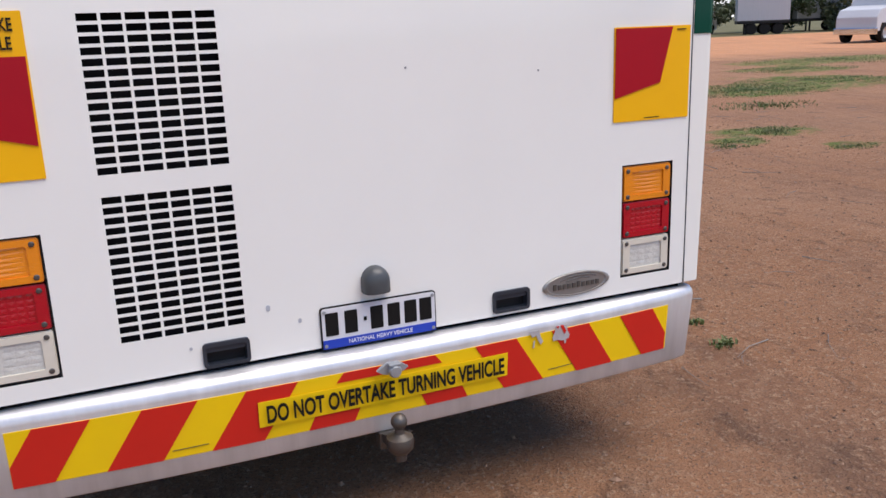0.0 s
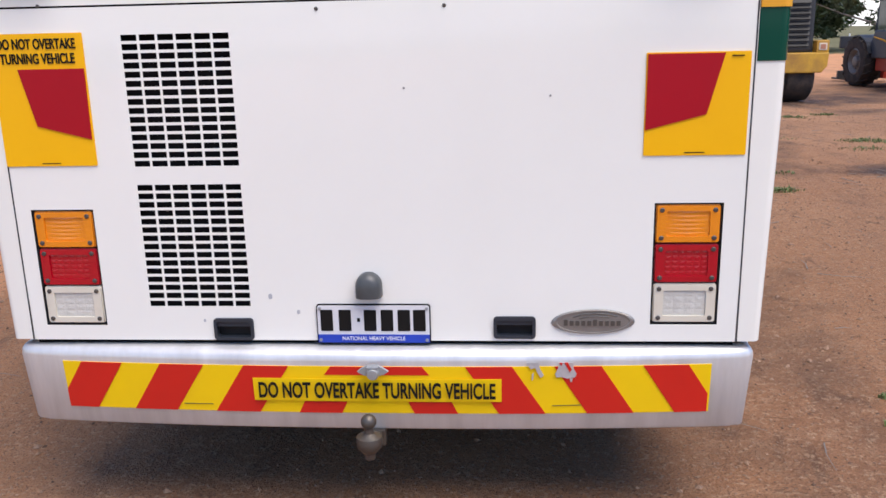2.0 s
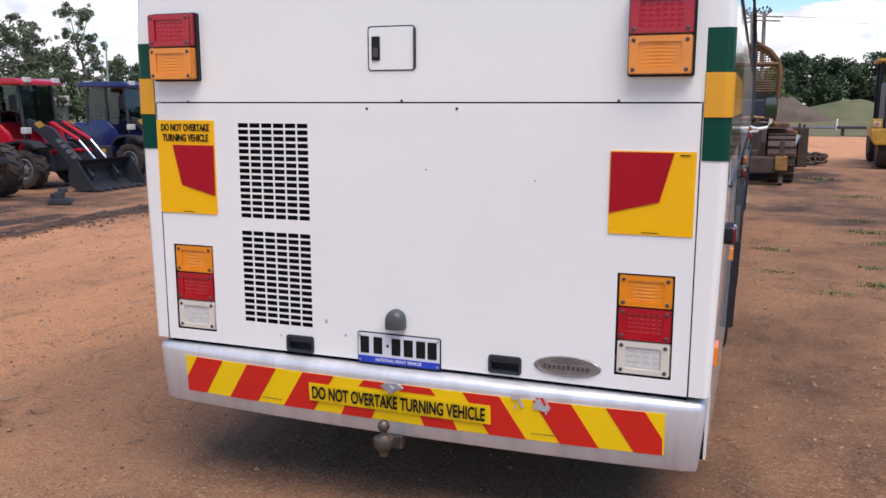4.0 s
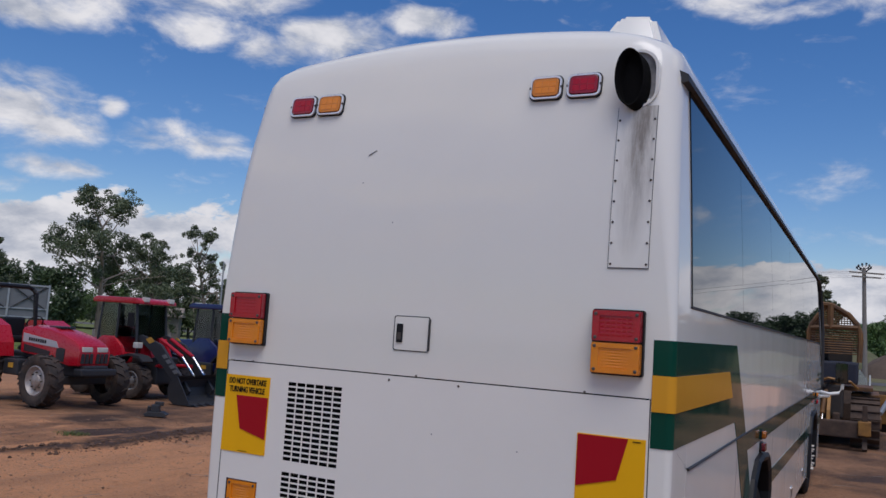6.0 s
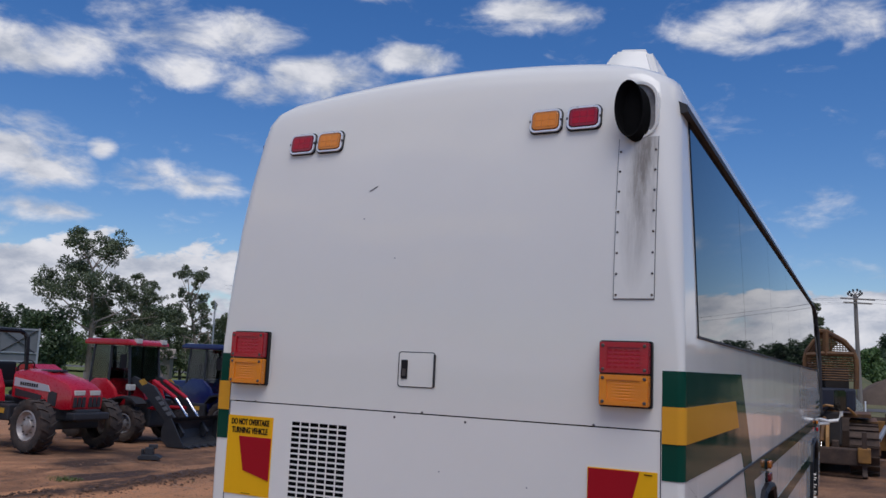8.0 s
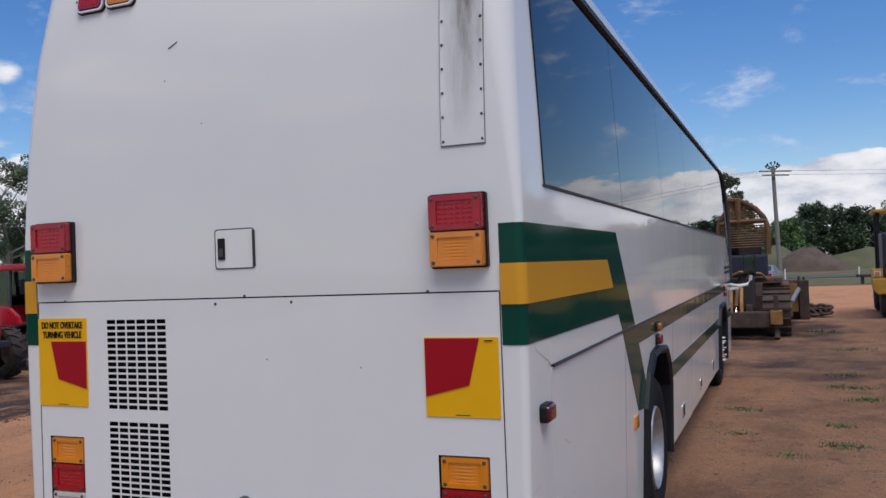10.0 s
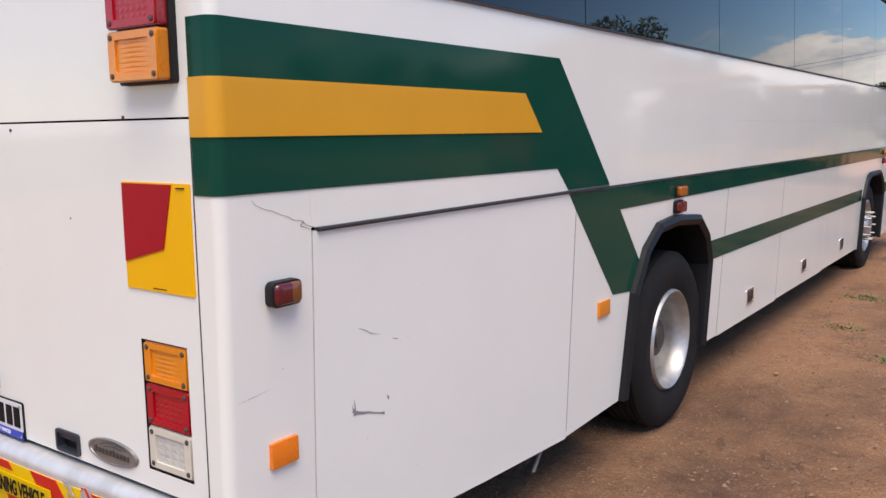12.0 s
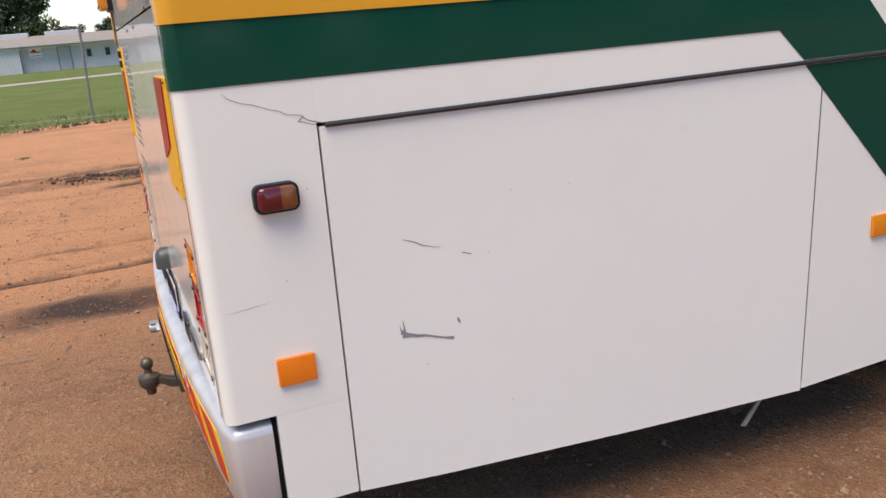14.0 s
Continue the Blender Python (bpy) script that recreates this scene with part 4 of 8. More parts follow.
for t_, (cx, cy, cz, ra, rb) in enumerate(((1.06, 0.16, 3.12, 0.055, 0.11), (1.05, 0.09, 3.145, 0.060, 0.120), (1.025, 0.03, 3.165, 0.064, 0.130), (1.006, -0.02, 3.178, 0.060, 0.132), (1.006, -0.018, 3.178, 0.055, 0.126), (1.010, 0.005, 3.174, 0.054, 0.124), (1.014, 0.025, 3.170, 0.052, 0.120))):
    sections.append([bm.verts.new((cx + ra * math.cos(radians(q)), cy + 0.022 * math.cos(radians(q)) * (1 if 0 < t_ < 5 else 0), cz + rb * math.sin(radians(q)))) for q in range(0, 360, 12)])
for a, b in zip(sections, sections[1:]):
    for k in range(30):
        bm.faces.new((a[k], a[(k + 1) % 30], b[(k + 1) % 30], b[k]))
bm.faces.new(sections[-1])
part("exhaust_outlet", bm, SOOT, coach, "black oval exhaust outlet", smooth=True)
bm = bmesh.new()
ring(bm, rounded(0.945, 1.124, 3.05, 3.318, 0.086, 6), rounded(0.953, 1.112, 3.058, 3.306, 0.078, 6), "y", 0.040, 0.12)
part("outlet_surround", bm, WHITE, coach, smooth=True)
bm = bmesh.new()
prism(bm, rounded(0.952, 1.113, 3.057, 3.307, 0.078, 6), "y", 0.053, 0.12)
part("outlet_recess", bm, SOOTED, coach)
# roof ventilator pod
bm = bmesh.new()
lo = [bm.verts.new(v) for v in ((0.715, 0.40, 3.50), (1.06, 0.40, 3.42), (1.06, 1.75, 3.42), (0.715, 1.75, 3.50))]
hi = [bm.verts.new(v) for v in ((0.800, 0.50, 3.680), (0.980, 0.50, 3.660), (0.98, 1.55, 3.66), (0.80, 1.55, 3.68))]
for k in range(4):
    bm.faces.new((lo[k], lo[(k + 1) % 4], hi[(k + 1) % 4], hi[k]))
bm.faces.new(hi)
bm.faces.new(lo[::-1])
bmesh.ops.bevel(bm, geom=list(bm.edges), offset=0.03, segments=3, affect="EDGES")
part("roof_vent_pod", bm, WHITE, coach, "moulded white roof vent pod", smooth=True)


# rear marker boards
def board(x0, x1, z0, z1, red, words):
    bm = bmesh.new()
    prism(bm, rounded(x0, x1, z0, z1, 0.003, 2), "y", -0.004, 0.001)
    b = part("rear_marker_board", bm, REFLECT_Y, coach, "yellow and red reflective rear marker")
    bm = bmesh.new()
    prism(bm, red, "y", -0.0075, -0.003)
    part("red_field", bm, REFLECT_R, b)
    if words:
        for k, w in enumerate(words):
            text(w, 0.043, ((x0 + x1) / 2, -0.0055, z1 - 0.033 - 0.044 * k), "-y", INK, b, 0.250 if k == 0 else 0.238, 0.0015, bold=0.0008)
    bm = boxes(((x0 + x1) / 2 - 0.03, (x0 + x1) / 2 + 0.03, -0.0048, -0.003, z0 + 0.007, z0 + 0.010))
    part("maker_print", bm, INK, b)


board(0.842, 1.143, 1.289, 1.592, [(0.846, 1.588), (1.068, 1.588), (1.022, 1.411), (0.8445, 1.366)], ())
part("maker_print", boxes((1.088, 1.122, -0.0075, -0.003, 1.578, 1.581)), INK, coach)
board(-1.155, -0.858, 1.279, 1.687, [(-1.074, 1.580), (-0.862, 1.580), (-0.864, 1.362), (-1.034, 1.405)], ("DO NOT OVERTAKE", "TURNING VEHICLE"))

# lift handles
HANDLE = mat("dark_slate_plastic", (0.022, 0.027, 0.036), 0.45, other=(0.030, 0.036, 0.046), scale=12)
for x0, x1, z0, z1 in ((-0.530, -0.397, 0.696, 0.771), (0.388, 0.523, 0.704, 0.778)):
    bm = bmesh.new()
    ring(bm, rounded(x0, x1, z0, z1, 0.012), rounded(x0 + 0.010, x1 - 0.010, z0 + 0.009, z1 - 0.012, 0.008), "y", -0.008, 0.02)
    h = part("lift_handle", bm, HANDLE, coach, "recessed black lift handle", smooth=True)
    part("handle_cup", boxes((x0 + 0.008, x1 - 0.008, 0.022, 0.03, z0 + 0.008, z1 - 0.01)), BLACK, h)
    part("handle_lip", boxes((x0 + 0.010, x1 - 0.010, 0.0, 0.02, z1 - 0.030, z1 - 0.012)), HANDLE, h)

# number plate with its hooded lamp
bm = bmesh.new()
prism(bm, rounded(-0.186, 0.186, 0.686, 0.820, 0.010), "y", -0.006, 0.001)
plate = part("number_plate", bm, INK, coach, "white heavy vehicle plate with blue band")
bm = bmesh.new()
prism(bm, rounded(-0.182, 0.182, 0.690, 0.816, 0.008), "y", -0.009, -0.004)
part("plate_face", bm, PLATE, plate)
part("plate_band", boxes((-0.182, 0.182, -0.0105, -0.006, 0.6905, 0.718)), BLUE, plate, "blue band")
for x0 in (-0.172, -0.112, -0.030, 0.025, 0.080, 0.130):
    part("plate_bar", boxes((x0, x0 + 0.040, -0.0115, -0.007, 0.730, 0.802), bevel=0.003), INK, plate)
part("plate_dot", boxes((-0.052, -0.043, -0.0115, -0.007, 0.762, 0.774)), INK, plate)
text("NATIONAL HEAVY VEHICLE", 0.0185, (0.0, -0.0115, 0.7045), "-y", LETTER_W, plate, 0.205, 0.0008)
for x, z in ((-0.174, 0.806), (0.174, 0.806), (-0.174, 0.700), (0.174, 0.700)):
    bm = bmesh.new()
    lathe(bm, [(0.0055, -0.008), (0.0055, -0.013), (0, -0.013)], "y", 8, (x, 0, z))
    part("plate_screw", bm, GALV, plate)
bm = bmesh.new()
hood = [(-0.0425, 0.849), (-0.0425, 0.866)] + [(0.0425 * math.cos(radians(q)), 0.884 + 0.044 * math.sin(radians(q))) for q in range(180, -1, -12)] + [(0.0425, 0.866), (0.0425, 0.849)]
shells = []
for f, y in ((1.0, 0.0), (1.0, -0.018), (0.95, -0.030), (0.84, -0.040), (0.62, -0.047), (0.30, -0.050)):
    shells.append([bm.verts.new((-0.009 + x * f, y, 0.849 + (z - 0.849) * (0.25 + 0.75 * f))) for x, z in hood])
for a, b in zip(shells, shells[1:]):
    for k in range(len(hood)):
        bm.faces.new((a[k], a[(k + 1) % len(hood)], b[(k + 1) % len(hood)], b[k]))
bm.faces.new(shells[-1])
bm.faces.new(shells[0][::-1])
part("plate_lamp", bm, GREYLAMP, coach, "grey hooded plate lamp", smooth=True)

# oval badge, its raised script as plain strokes
bm = bmesh.new()
lathe(bm, [(1.0, 0.0), (1.0, -0.004), (0.95, -0.008), (0.88, -0.008), (0.86, -0.005), (0, -0.005)], "y", 40)
bmesh.ops.scale(bm, vec=(0.131, 1, 0.041), verts=bm.verts)
bmesh.ops.rotate(bm, cent=(0, 0, 0), matrix=pose(0, 0, 0, 0, -1, 0).to_3x3(), verts=bm.verts)
bmesh.ops.translate(bm, vec=(0.704, 0, 0.761), verts=bm.verts)
badge = part("oval_badge", bm, PEWTER, coach, "oval pewter maker's badge", smooth=True)
bm = bmesh.new()
for i in range(10):
    x = 0.612 + i * 0.0185
    h = 0.012 if i in (0, 5) else 0.008
    box(bm, x, x + 0.012, -0.0085, -0.004, 0.757 - 0.008, 0.757 + h)
part("script_bar", bm, PEWTER_D, badge)
bm = bmesh.new()
tube(bm, [(0.64, -0.005, 0.776), (0.67, -0.007, 0.787), (0.71, -0.007, 0.791), (0.755, -0.007, 0.787), (0.78, -0.005, 0.779)], 0.0022, 6)
tube(bm, [(0.66, -0.005, 0.772), (0.69, -0.007, 0.779), (0.72, -0.007, 0.781), (0.755, -0.005, 0.776)], 0.0018, 6)
part("script_swirl", bm, PEWTER_D, badge)


# bumper
def bump_y(x):
    return -0.054 + 0.046 * (abs(x) / 1.17) ** 2.3


plan = [(-1.222, 0.118), (-1.221, 0.06), (-1.219, 0.026), (-1.213, 0.014), (-1.200, 0.004), (-1.172, -0.003)]
plan += [(x, bump_y(x)) for x in np.linspace(-1.15, 1.15, 25)]
plan += [(-x, y) for x, y in plan[5::-1]]
bm = bmesh.new()
rows = []
for k, (x, y) in enumerate(plan):
    p, q = Vector(plan[max(k - 1, 0)]), Vector(plan[min(k + 1, len(plan) - 1)])
    d = (q - p).normalized()
    n = Vector((-d.y, d.x))
    rows.append([bm.verts.new((x + n.x * i, y + n.y * i, z)) for i, z in ((0.07, 0.394), (0.026, 0.395), (0.020, 0.404), (0.0, 0.640), (0.003, 0.655), (0.012, 0.668), (0.026, 0.675), (0.045, 0.678), (0.075, 0.678))])
for a, b in zip(rows, rows[1:]):
    for k in range(8):
        bm.faces.new((a[k], a[k + 1], b[k + 1], b[k]))
bumper = part("bumper", bm, ALLOY, coach, "scuffed aluminium rear bumper", smooth=True)
# black fillers added for the shade at the bumper's ends
for s in (1, -1):
    part("bumper_end_gap", boxes((s * 1.14, s * 1.215, 0.119, 0.13, 0.41, 0.695)), SHADE_BLACK, coach)


def on_bumper(pts, lift, steps=1):
    """A flat decal on the bumper's face; pts are (across, height)."""
    bm = bmesh.new()
    bm.faces.new([bm.verts.new((x, bump_y(x) - lift + 0.018 * (0.655 - z) / 0.218, z)) for x, z in pts])
    if steps > 1:
        es = [e for e in bm.edges if abs(e.verts[0].co.z - e.verts[1].co.z) < 0.02]
        bmesh.ops.subdivide_edges(bm, edges=es, cuts=steps)
        for v in bm.verts:
            v.co.y = bump_y(v.co.x) - lift + 0.018 * (0.655 - v.co.z) / 0.218
    got = bmesh.ops.extrude_face_region(bm, geom=list(bm.faces))
    bmesh.ops.translate(bm, vec=(0, 0.002, 0), verts=[e for e in got["geom"] if isinstance(e, bmesh.types.BMVert)])
    return bm


ZB, ZT = 0.456, 0.625
part("yellow_tape", on_bumper([(-1.056, ZB), (1.080, ZB), (1.080, ZT), (-1.056, ZT)], 0.003, 30), TAPE_Y, bumper, "yellow reflective tape")
for side in (-1, 1):
    def mx(x):
        return (x if side < 0 else 0.022 - x) * 1.0145 - 0.002
    for a, b in ((-0.972, -0.830), (-0.700, -0.553), (-0.420, -0.272)):
        pts = [(mx(a), ZT), (mx(b), ZT), (mx(b - 0.107), ZB), (mx(a - 0.107), ZB)]
        if a < -0.9:
            k = (a + 1.038) / 0.107
            pts = [(mx(a), ZT), (mx(b), ZT), (mx(b - 0.107), ZB), (mx(-1.038), ZB), (mx(-1.038), ZT - (ZT - ZB) * k)]
        part("red_tape", on_bumper(pts, 0.0055), TAPE_R, bumper, "red reflective tape")
    part("red_tape", on_bumper([(mx(-0.135), ZT), (mx(0.0), ZT), (mx(0.0), 0.595), (mx(-0.158), 0.595)], 0.0055), TAPE_R, bumper)
    part("red_tape", on_bumper([(mx(-0.228), 0.498), (mx(-0.088), 0.498), (mx(-0.107), ZB), (mx(-0.247), ZB)], 0.0055), TAPE_R, bumper)
part("sign_panel", on_bumper([(-0.399, 0.502), (0.413, 0.502), (0.413, 0.583), (-0.399, 0.583)], 0.010, 8), TAPE_Y, bumper, "yellow sign with black lettering")
text("DO NOT OVERTAKE TURNING VEHICLE", 0.0745, (0.007, -0.0645, 0.5425), "-y", INK, bumper, 0.772, 0.0008, bold=0.0019)
for pts in ([(0.492, 0.640), (0.530, 0.640), (0.537, 0.615), (0.548, 0.596), (0.538, 0.587), (0.528, 0.604), (0.520, 0.622), (0.505, 0.618)],
            [(0.596, 0.641), (0.640, 0.640), (0.642, 0.618), (0.652, 0.600), (0.647, 0.588), (0.622, 0.584), (0.604, 0.590), (0.588, 0.588), (0.584, 0.601), (0.592, 0.618)],
            [(0.510, 0.600), (0.516, 0.606), (0.514, 0.580), (0.509, 0.578)], [(0.630, 0.584), (0.640, 0.584), (0.637, 0.572), (0.633, 0.571)]):
    part("torn_patch", on_bumper(pts, 0.0085), GLUE, bumper, "torn grey patch")
for pts in ([(0.612, 0.641), (0.623, 0.641), (0.636, 0.617), (0.630, 0.607), (0.622, 0.622)], [(0.596, 0.640), (0.607, 0.640), (0.603, 0.630)]):
    part("red_tape", on_bumper(pts, 0.0105), TAPE_R, bumper)
part("maker_print", on_bumper([(-0.645, 0.480), (-0.545, 0.481), (-0.545, 0.4825), (-0.645, 0.4815)], 0.0052), SCREW, bumper)
part("maker_print", on_bumper([(0.575, 0.484), (0.685, 0.486), (0.685, 0.4875), (0.575, 0.4855)], 0.0052), SCREW, bumper)
# trailer socket
bm = bmesh.new()
prism(bm, [(-0.046, 0.622), (-0.03, 0.612), (-0.012, 0.607), (0.022, 0.607), (0.040, 0.613), (0.054, 0.622), (0.036, 0.634), (0.02, 0.643), (-0.012, 0.643), (-0.03, 0.634)], "y", -0.092, -0.080)
socket = part("trailer_socket", bm, GALV, coach, "grey trailer socket")
bm = bmesh.new()
lathe(bm, [(0.020, -0.085), (0.020, -0.108), (0.016, -0.116), (0, -0.117)], "y", 18, (0.006, 0, 0.620))
part("socket_cap", bm, GALV, socket, smooth=True)
part("cap_hinge", boxes((-0.013, 0.024, -0.112, -0.085, 0.638, 0.645), bevel=0.002), GALV, socket)
# tow ball on its tongue
bm = bmesh.new()
prism(bm, [(0.0, 0.385), (-0.07, 0.396), (-0.105, 0.418), (-0.168, 0.421), (-0.176, 0.400), (-0.11, 0.396), (-0.08, 0.370), (0.0, 0.352)], "x", -0.026, 0.020, bevel=0.004)
hitch = part("tow_tongue", bm, STEEL, coach, "rusty steel tow tongue")
bm = bmesh.new()
prof = [(0.0, 0.352), (0.018, 0.352), (0.020, 0.374), (0.027, 0.378), (0.040, 0.392), (0.043, 0.414), (0.040, 0.428), (0.024, 0.434), (0.016, 0.440), (0.014, 0.452)]
prof += [(0.025 * math.sin(radians(q)), 0.478 - 0.025 * math.cos(radians(q))) for q in range(35, 181, 12)]
lathe(bm, prof, "z", 24, (-0.006, -0.150, 0))
part("tow_ball", bm, STEEL, hitch, "worn tow ball on a flanged shank", smooth=True)
part("tongue_plate", boxes((-0.035, 0.03, -0.045, 0.0, 0.34, 0.395), bevel=0.004), STEEL, hitch)

# flank fittings
def flank_x(z):
    return side_x(z)


bm = bmesh.new()
prism(bm, rounded(0.147, 0.261, 1.245, 1.318, 0.020), "x", 1.245, 1.276, bevel=0.004)
mk = part("side_marker_lamp", bm, BLACK, coach, "red and amber side marker lamp", smooth=True)
for name_, y0, y1, m_ in (("red_lens", 0.154, 0.2125, SMOKED_R), ("amber_lens", 0.2125, 0.254, SMOKED_A)):
    # one domed lens in two colours that meet on a straight seam
    bm = bmesh.new()
    corner = (0.154, 0.254)
    pts = [(min(max(p, y0), y1), z) for p, z in rounded(*corner, 1.251, 1.312, 0.014, 8)]
    pts = [p for k, p in enumerate(pts) if p != pts[k - 1]]
    inner = [p for p in pts if y0 + 1e-6 < p[0] < y1 - 1e-6 or p[0] == (0.154 if name_ == "red_lens" else 0.254)]
    ends = [(0.2125, 1.312), (0.2125, 1.251)]
    mid_ = (sum(p[0] for p in inner) / len(inner), 1.2815)
    pts = sorted(inner + ends, key=lambda p: math.atan2(p[1] - mid_[1], p[0] - mid_[0]))
    rows_ = [[bm.verts.new((x_, 0.2125 + (p - 0.2125) * f_, 1.2815 + (z - 1.2815) * f_)) for p, z in pts] for x_, f_ in ((1.27, 1.0), (1.280, 0.98), (1.285, 0.92), (1.288, 0.78))]
    for r0, r1 in zip(rows_, rows_[1:]):
        for k in range(len(pts)):
            bm.faces.new((r0[k - 1], r0[k], r1[k], r1[k - 1]))
    bm.faces.new(rows_[-1])
    bm.faces.new(rows_[0][::-1])
    bmesh.ops.recalc_face_normals(bm, faces=bm.faces)
    part(name_, bm, m_, mk, smooth=True)
for y0, y1, z0, z1, m_ in ((0.150, 0.252, 0.777, 0.853, ORANGE), (2.270, 2.392, 0.812, 0.890, AMBER)):
    bm = bmesh.new()
    prism(bm, rounded(y0, y1, z0, z1, 0.005), "x", flank_x(0.82) - 0.01, flank_x(0.82) + 0.013, bevel=0.002)
    part("side_reflector", bm, m_, coach, "orange side reflector", smooth=True)
DOME_A = mat("aged_amber_dome", (0.42, 0.12, 0.012), 0.2, other=(0.30, 0.09, 0.01), scale=20, coat=0.4)
DOME_R = mat("aged_red_dome", (0.13, 0.006, 0.010), 0.2, other=(0.10, 0.005, 0.01), scale=20, coat=0.4)
for y0, y1, z0, z1, m_ in ((3.225, 3.352, 1.332, 1.400, DOME_A), (3.218, 3.345, 1.238, 1.312, DOME_R), (10.45, 10.56, 1.36, 1.42, AMBER), (10.45, 10.56, 1.25, 1.32, REDLENS)):
    bm = bmesh.new()
    prism(bm, rounded(y0, y1, z0, z1, 0.012), "x", 1.245, 1.262)
    f_ = part("clearance_lamp", bm, BLACK, coach, "small clearance lamp")
    bm = bmesh.new()
    prism(bm, rounded(y0 + 0.008, y1 - 0.008, z0 + 0.007, z1 - 0.007, 0.012), "x", 1.258, 1.288, bevel=0.008)
    part("lens", bm, m_, f_, smooth=True)
for y in (4.88, 6.55, 8.22):
    x = flank_x(0.48)
    bm = bmesh.new()
    ring(bm, rounded(y - 0.085, y + 0.085, 0.425, 0.540, 0.012), rounded(y - 0.065, y + 0.065, 0.440, 0.525, 0.008), "x", x + 0.008, x - 0.012)
    lk = part("door_lock", bm, CHROME, coach, "recessed bay door lock")
    part("lock_cup", boxes((x - 0.01, x + 0.002, y - 0.07, y + 0.07, 0.436, 0.528)), BLACK, lk)
    part("lock_lever", boxes((x, x + 0.006, y - 0.04, y + 0.04, 0.485, 0.520)), SCREW, lk)
# two short bars ahead of the last window
for z in (1.70, 1.625):
    part("green_stripe", panel([(10.7, z), (12.0, z), (12.0, z - 0.04), (10.7, z - 0.04)], 0.003, 0.003), GREEN, coach)


def crack(name, pts, width, material):
    """A hairline split or scratch in the side paint, wandering a little between its turns."""
    fine = [pts[0]]
    for (y0, z0, w0), (y1, z1, w1) in zip(pts, pts[1:]):
        n_ = max(1, int(math.hypot(y1 - y0, z1 - z0) / 0.009))
        for q in range(1, n_ + 1):
            f = q / n_
            jit = 0.0022 * noise.noise((y1 * 90 + q * 7.3, z1 * 60, 1.0)) if q < n_ else 0
            fine.append((y0 + (y1 - y0) * f + jit * 0.6, z0 + (z1 - z0) * f + jit, w0 + (w1 - w0) * f))
    pts = fine
    bm = bmesh.new()
    for (y0, z0, w0), (y1, z1, w1) in zip(pts, pts[1:]):
        d = Vector((y1 - y0, z1 - z0)).normalized()
        n = Vector((-d.y, d.x)) * width / 2
        x0, x1 = side_x(z0) + 0.0012, side_x(z1) + 0.0012
        bm.faces.new([bm.verts.new(v) for v in ((x0, y0 + n.x * w0, z0 + n.y * w0), (x0, y0 - n.x * w0, z0 - n.y * w0), (x1, y1 - n.x * w1, z1 - n.y * w1), (x1, y1 + n.x * w1, z1 + n.y * w1))])
    return part(name, bm, material, coach)


crack("paint_crack", [(0.111, 1.546, 0.4), (0.122, 1.532, 1), (0.150, 1.519, 0.7), (0.182, 1.511, 1), (0.212, 1.498, 0.6), (0.244, 1.489, 1), (0.262, 1.478, 0.8), (0.296, 1.473, 1), (0.310, 1.460, 1), (0.349, 1.447, 1.5)], 0.0016, HAIR)
crack("paint_crack", [(0.30, 1.472, 1), (0.286, 1.459, 1), (0.33, 1.446, 0.5)], 0.002, HAIR)
crack("paint_scratch", [(0.531, 1.111, 0.5), (0.560, 1.101, 1), (0.585, 1.085, 1), (0.635, 1.072, 0.4)], 0.0022, HAIR)
crack("paint_scratch", [(0.700, 1.045, 0.6), (0.728, 1.036, 0.8)], 0.003, HAIR)
crack("paint_scrape", [(0.5085, 0.884, 0.2), (0.512, 0.858, 0.7), (0.506, 0.842, 2.6), (0.528, 0.836, 1.4), (0.58, 0.823, 0.8), (0.630, 0.806, 0.7), (0.657, 0.799, 1.2)], 0.0075, BARE)
crack("paint_scrape", [(0.498, 0.868, 0.3), (0.505, 0.845, 1.2)], 0.005, BARE)
crack("paint_chip", [(0.672, 0.858, 0.5), (0.676, 0.847, 1.4), (0.680, 0.840, 0.4)], 0.006, BARE)
for y, z in ((0.57, 0.74), (0.78, 1.033), (0.86, 1.20), (0.205, 1.06), (0.286, 1.29), (1.05, 1.19), (1.6, 0.62), (0.83, 0.56), (1.45, 1.3)):
    crack("paint_chip", [(y, z, 0.6), (y + 0.003, z - 0.002, 0.8)], 0.0035, BARE)
crack("paint_scratch", [(0.04, 1.00, 0.2), (0.10, 1.005, 0.8), (0.16, 1.012, 0.2)], 0.0016, BARE)
# rear face: small scuffs
for x, z, w, h in ((-0.245, 0.792, 0.010, 0.014), (-0.335, 0.845, 0.012, 0.018), (-0.56, 0.762, 0.008, 0.010)):
    bm = bmesh.new()
    prism(bm, rounded(x - w / 2, x + w / 2, z - h / 2, z + h / 2, min(w, h) * 0.45), "y", -0.0012, 0.001)
    part("scuff", bm, LIGHTGREY, coach)
for x, z in ((-0.38, 2.73), (-0.18, 2.52), (0.12, 1.50), (0.56, 1.47)):
    part("scuff", boxes((x, x + 0.006, rear_y(z) - 0.0015, rear_y(z) + 0.001, z, z + 0.006)), BARE, coach)
bm = bmesh.new()
tube(bm, [(-0.36, rear_y(2.86) - 0.001, 2.88), (-0.315, rear_y(2.9) - 0.001, 2.905)], 0.0022, 6)
part("scuff", bm, MIDGREY, coach)


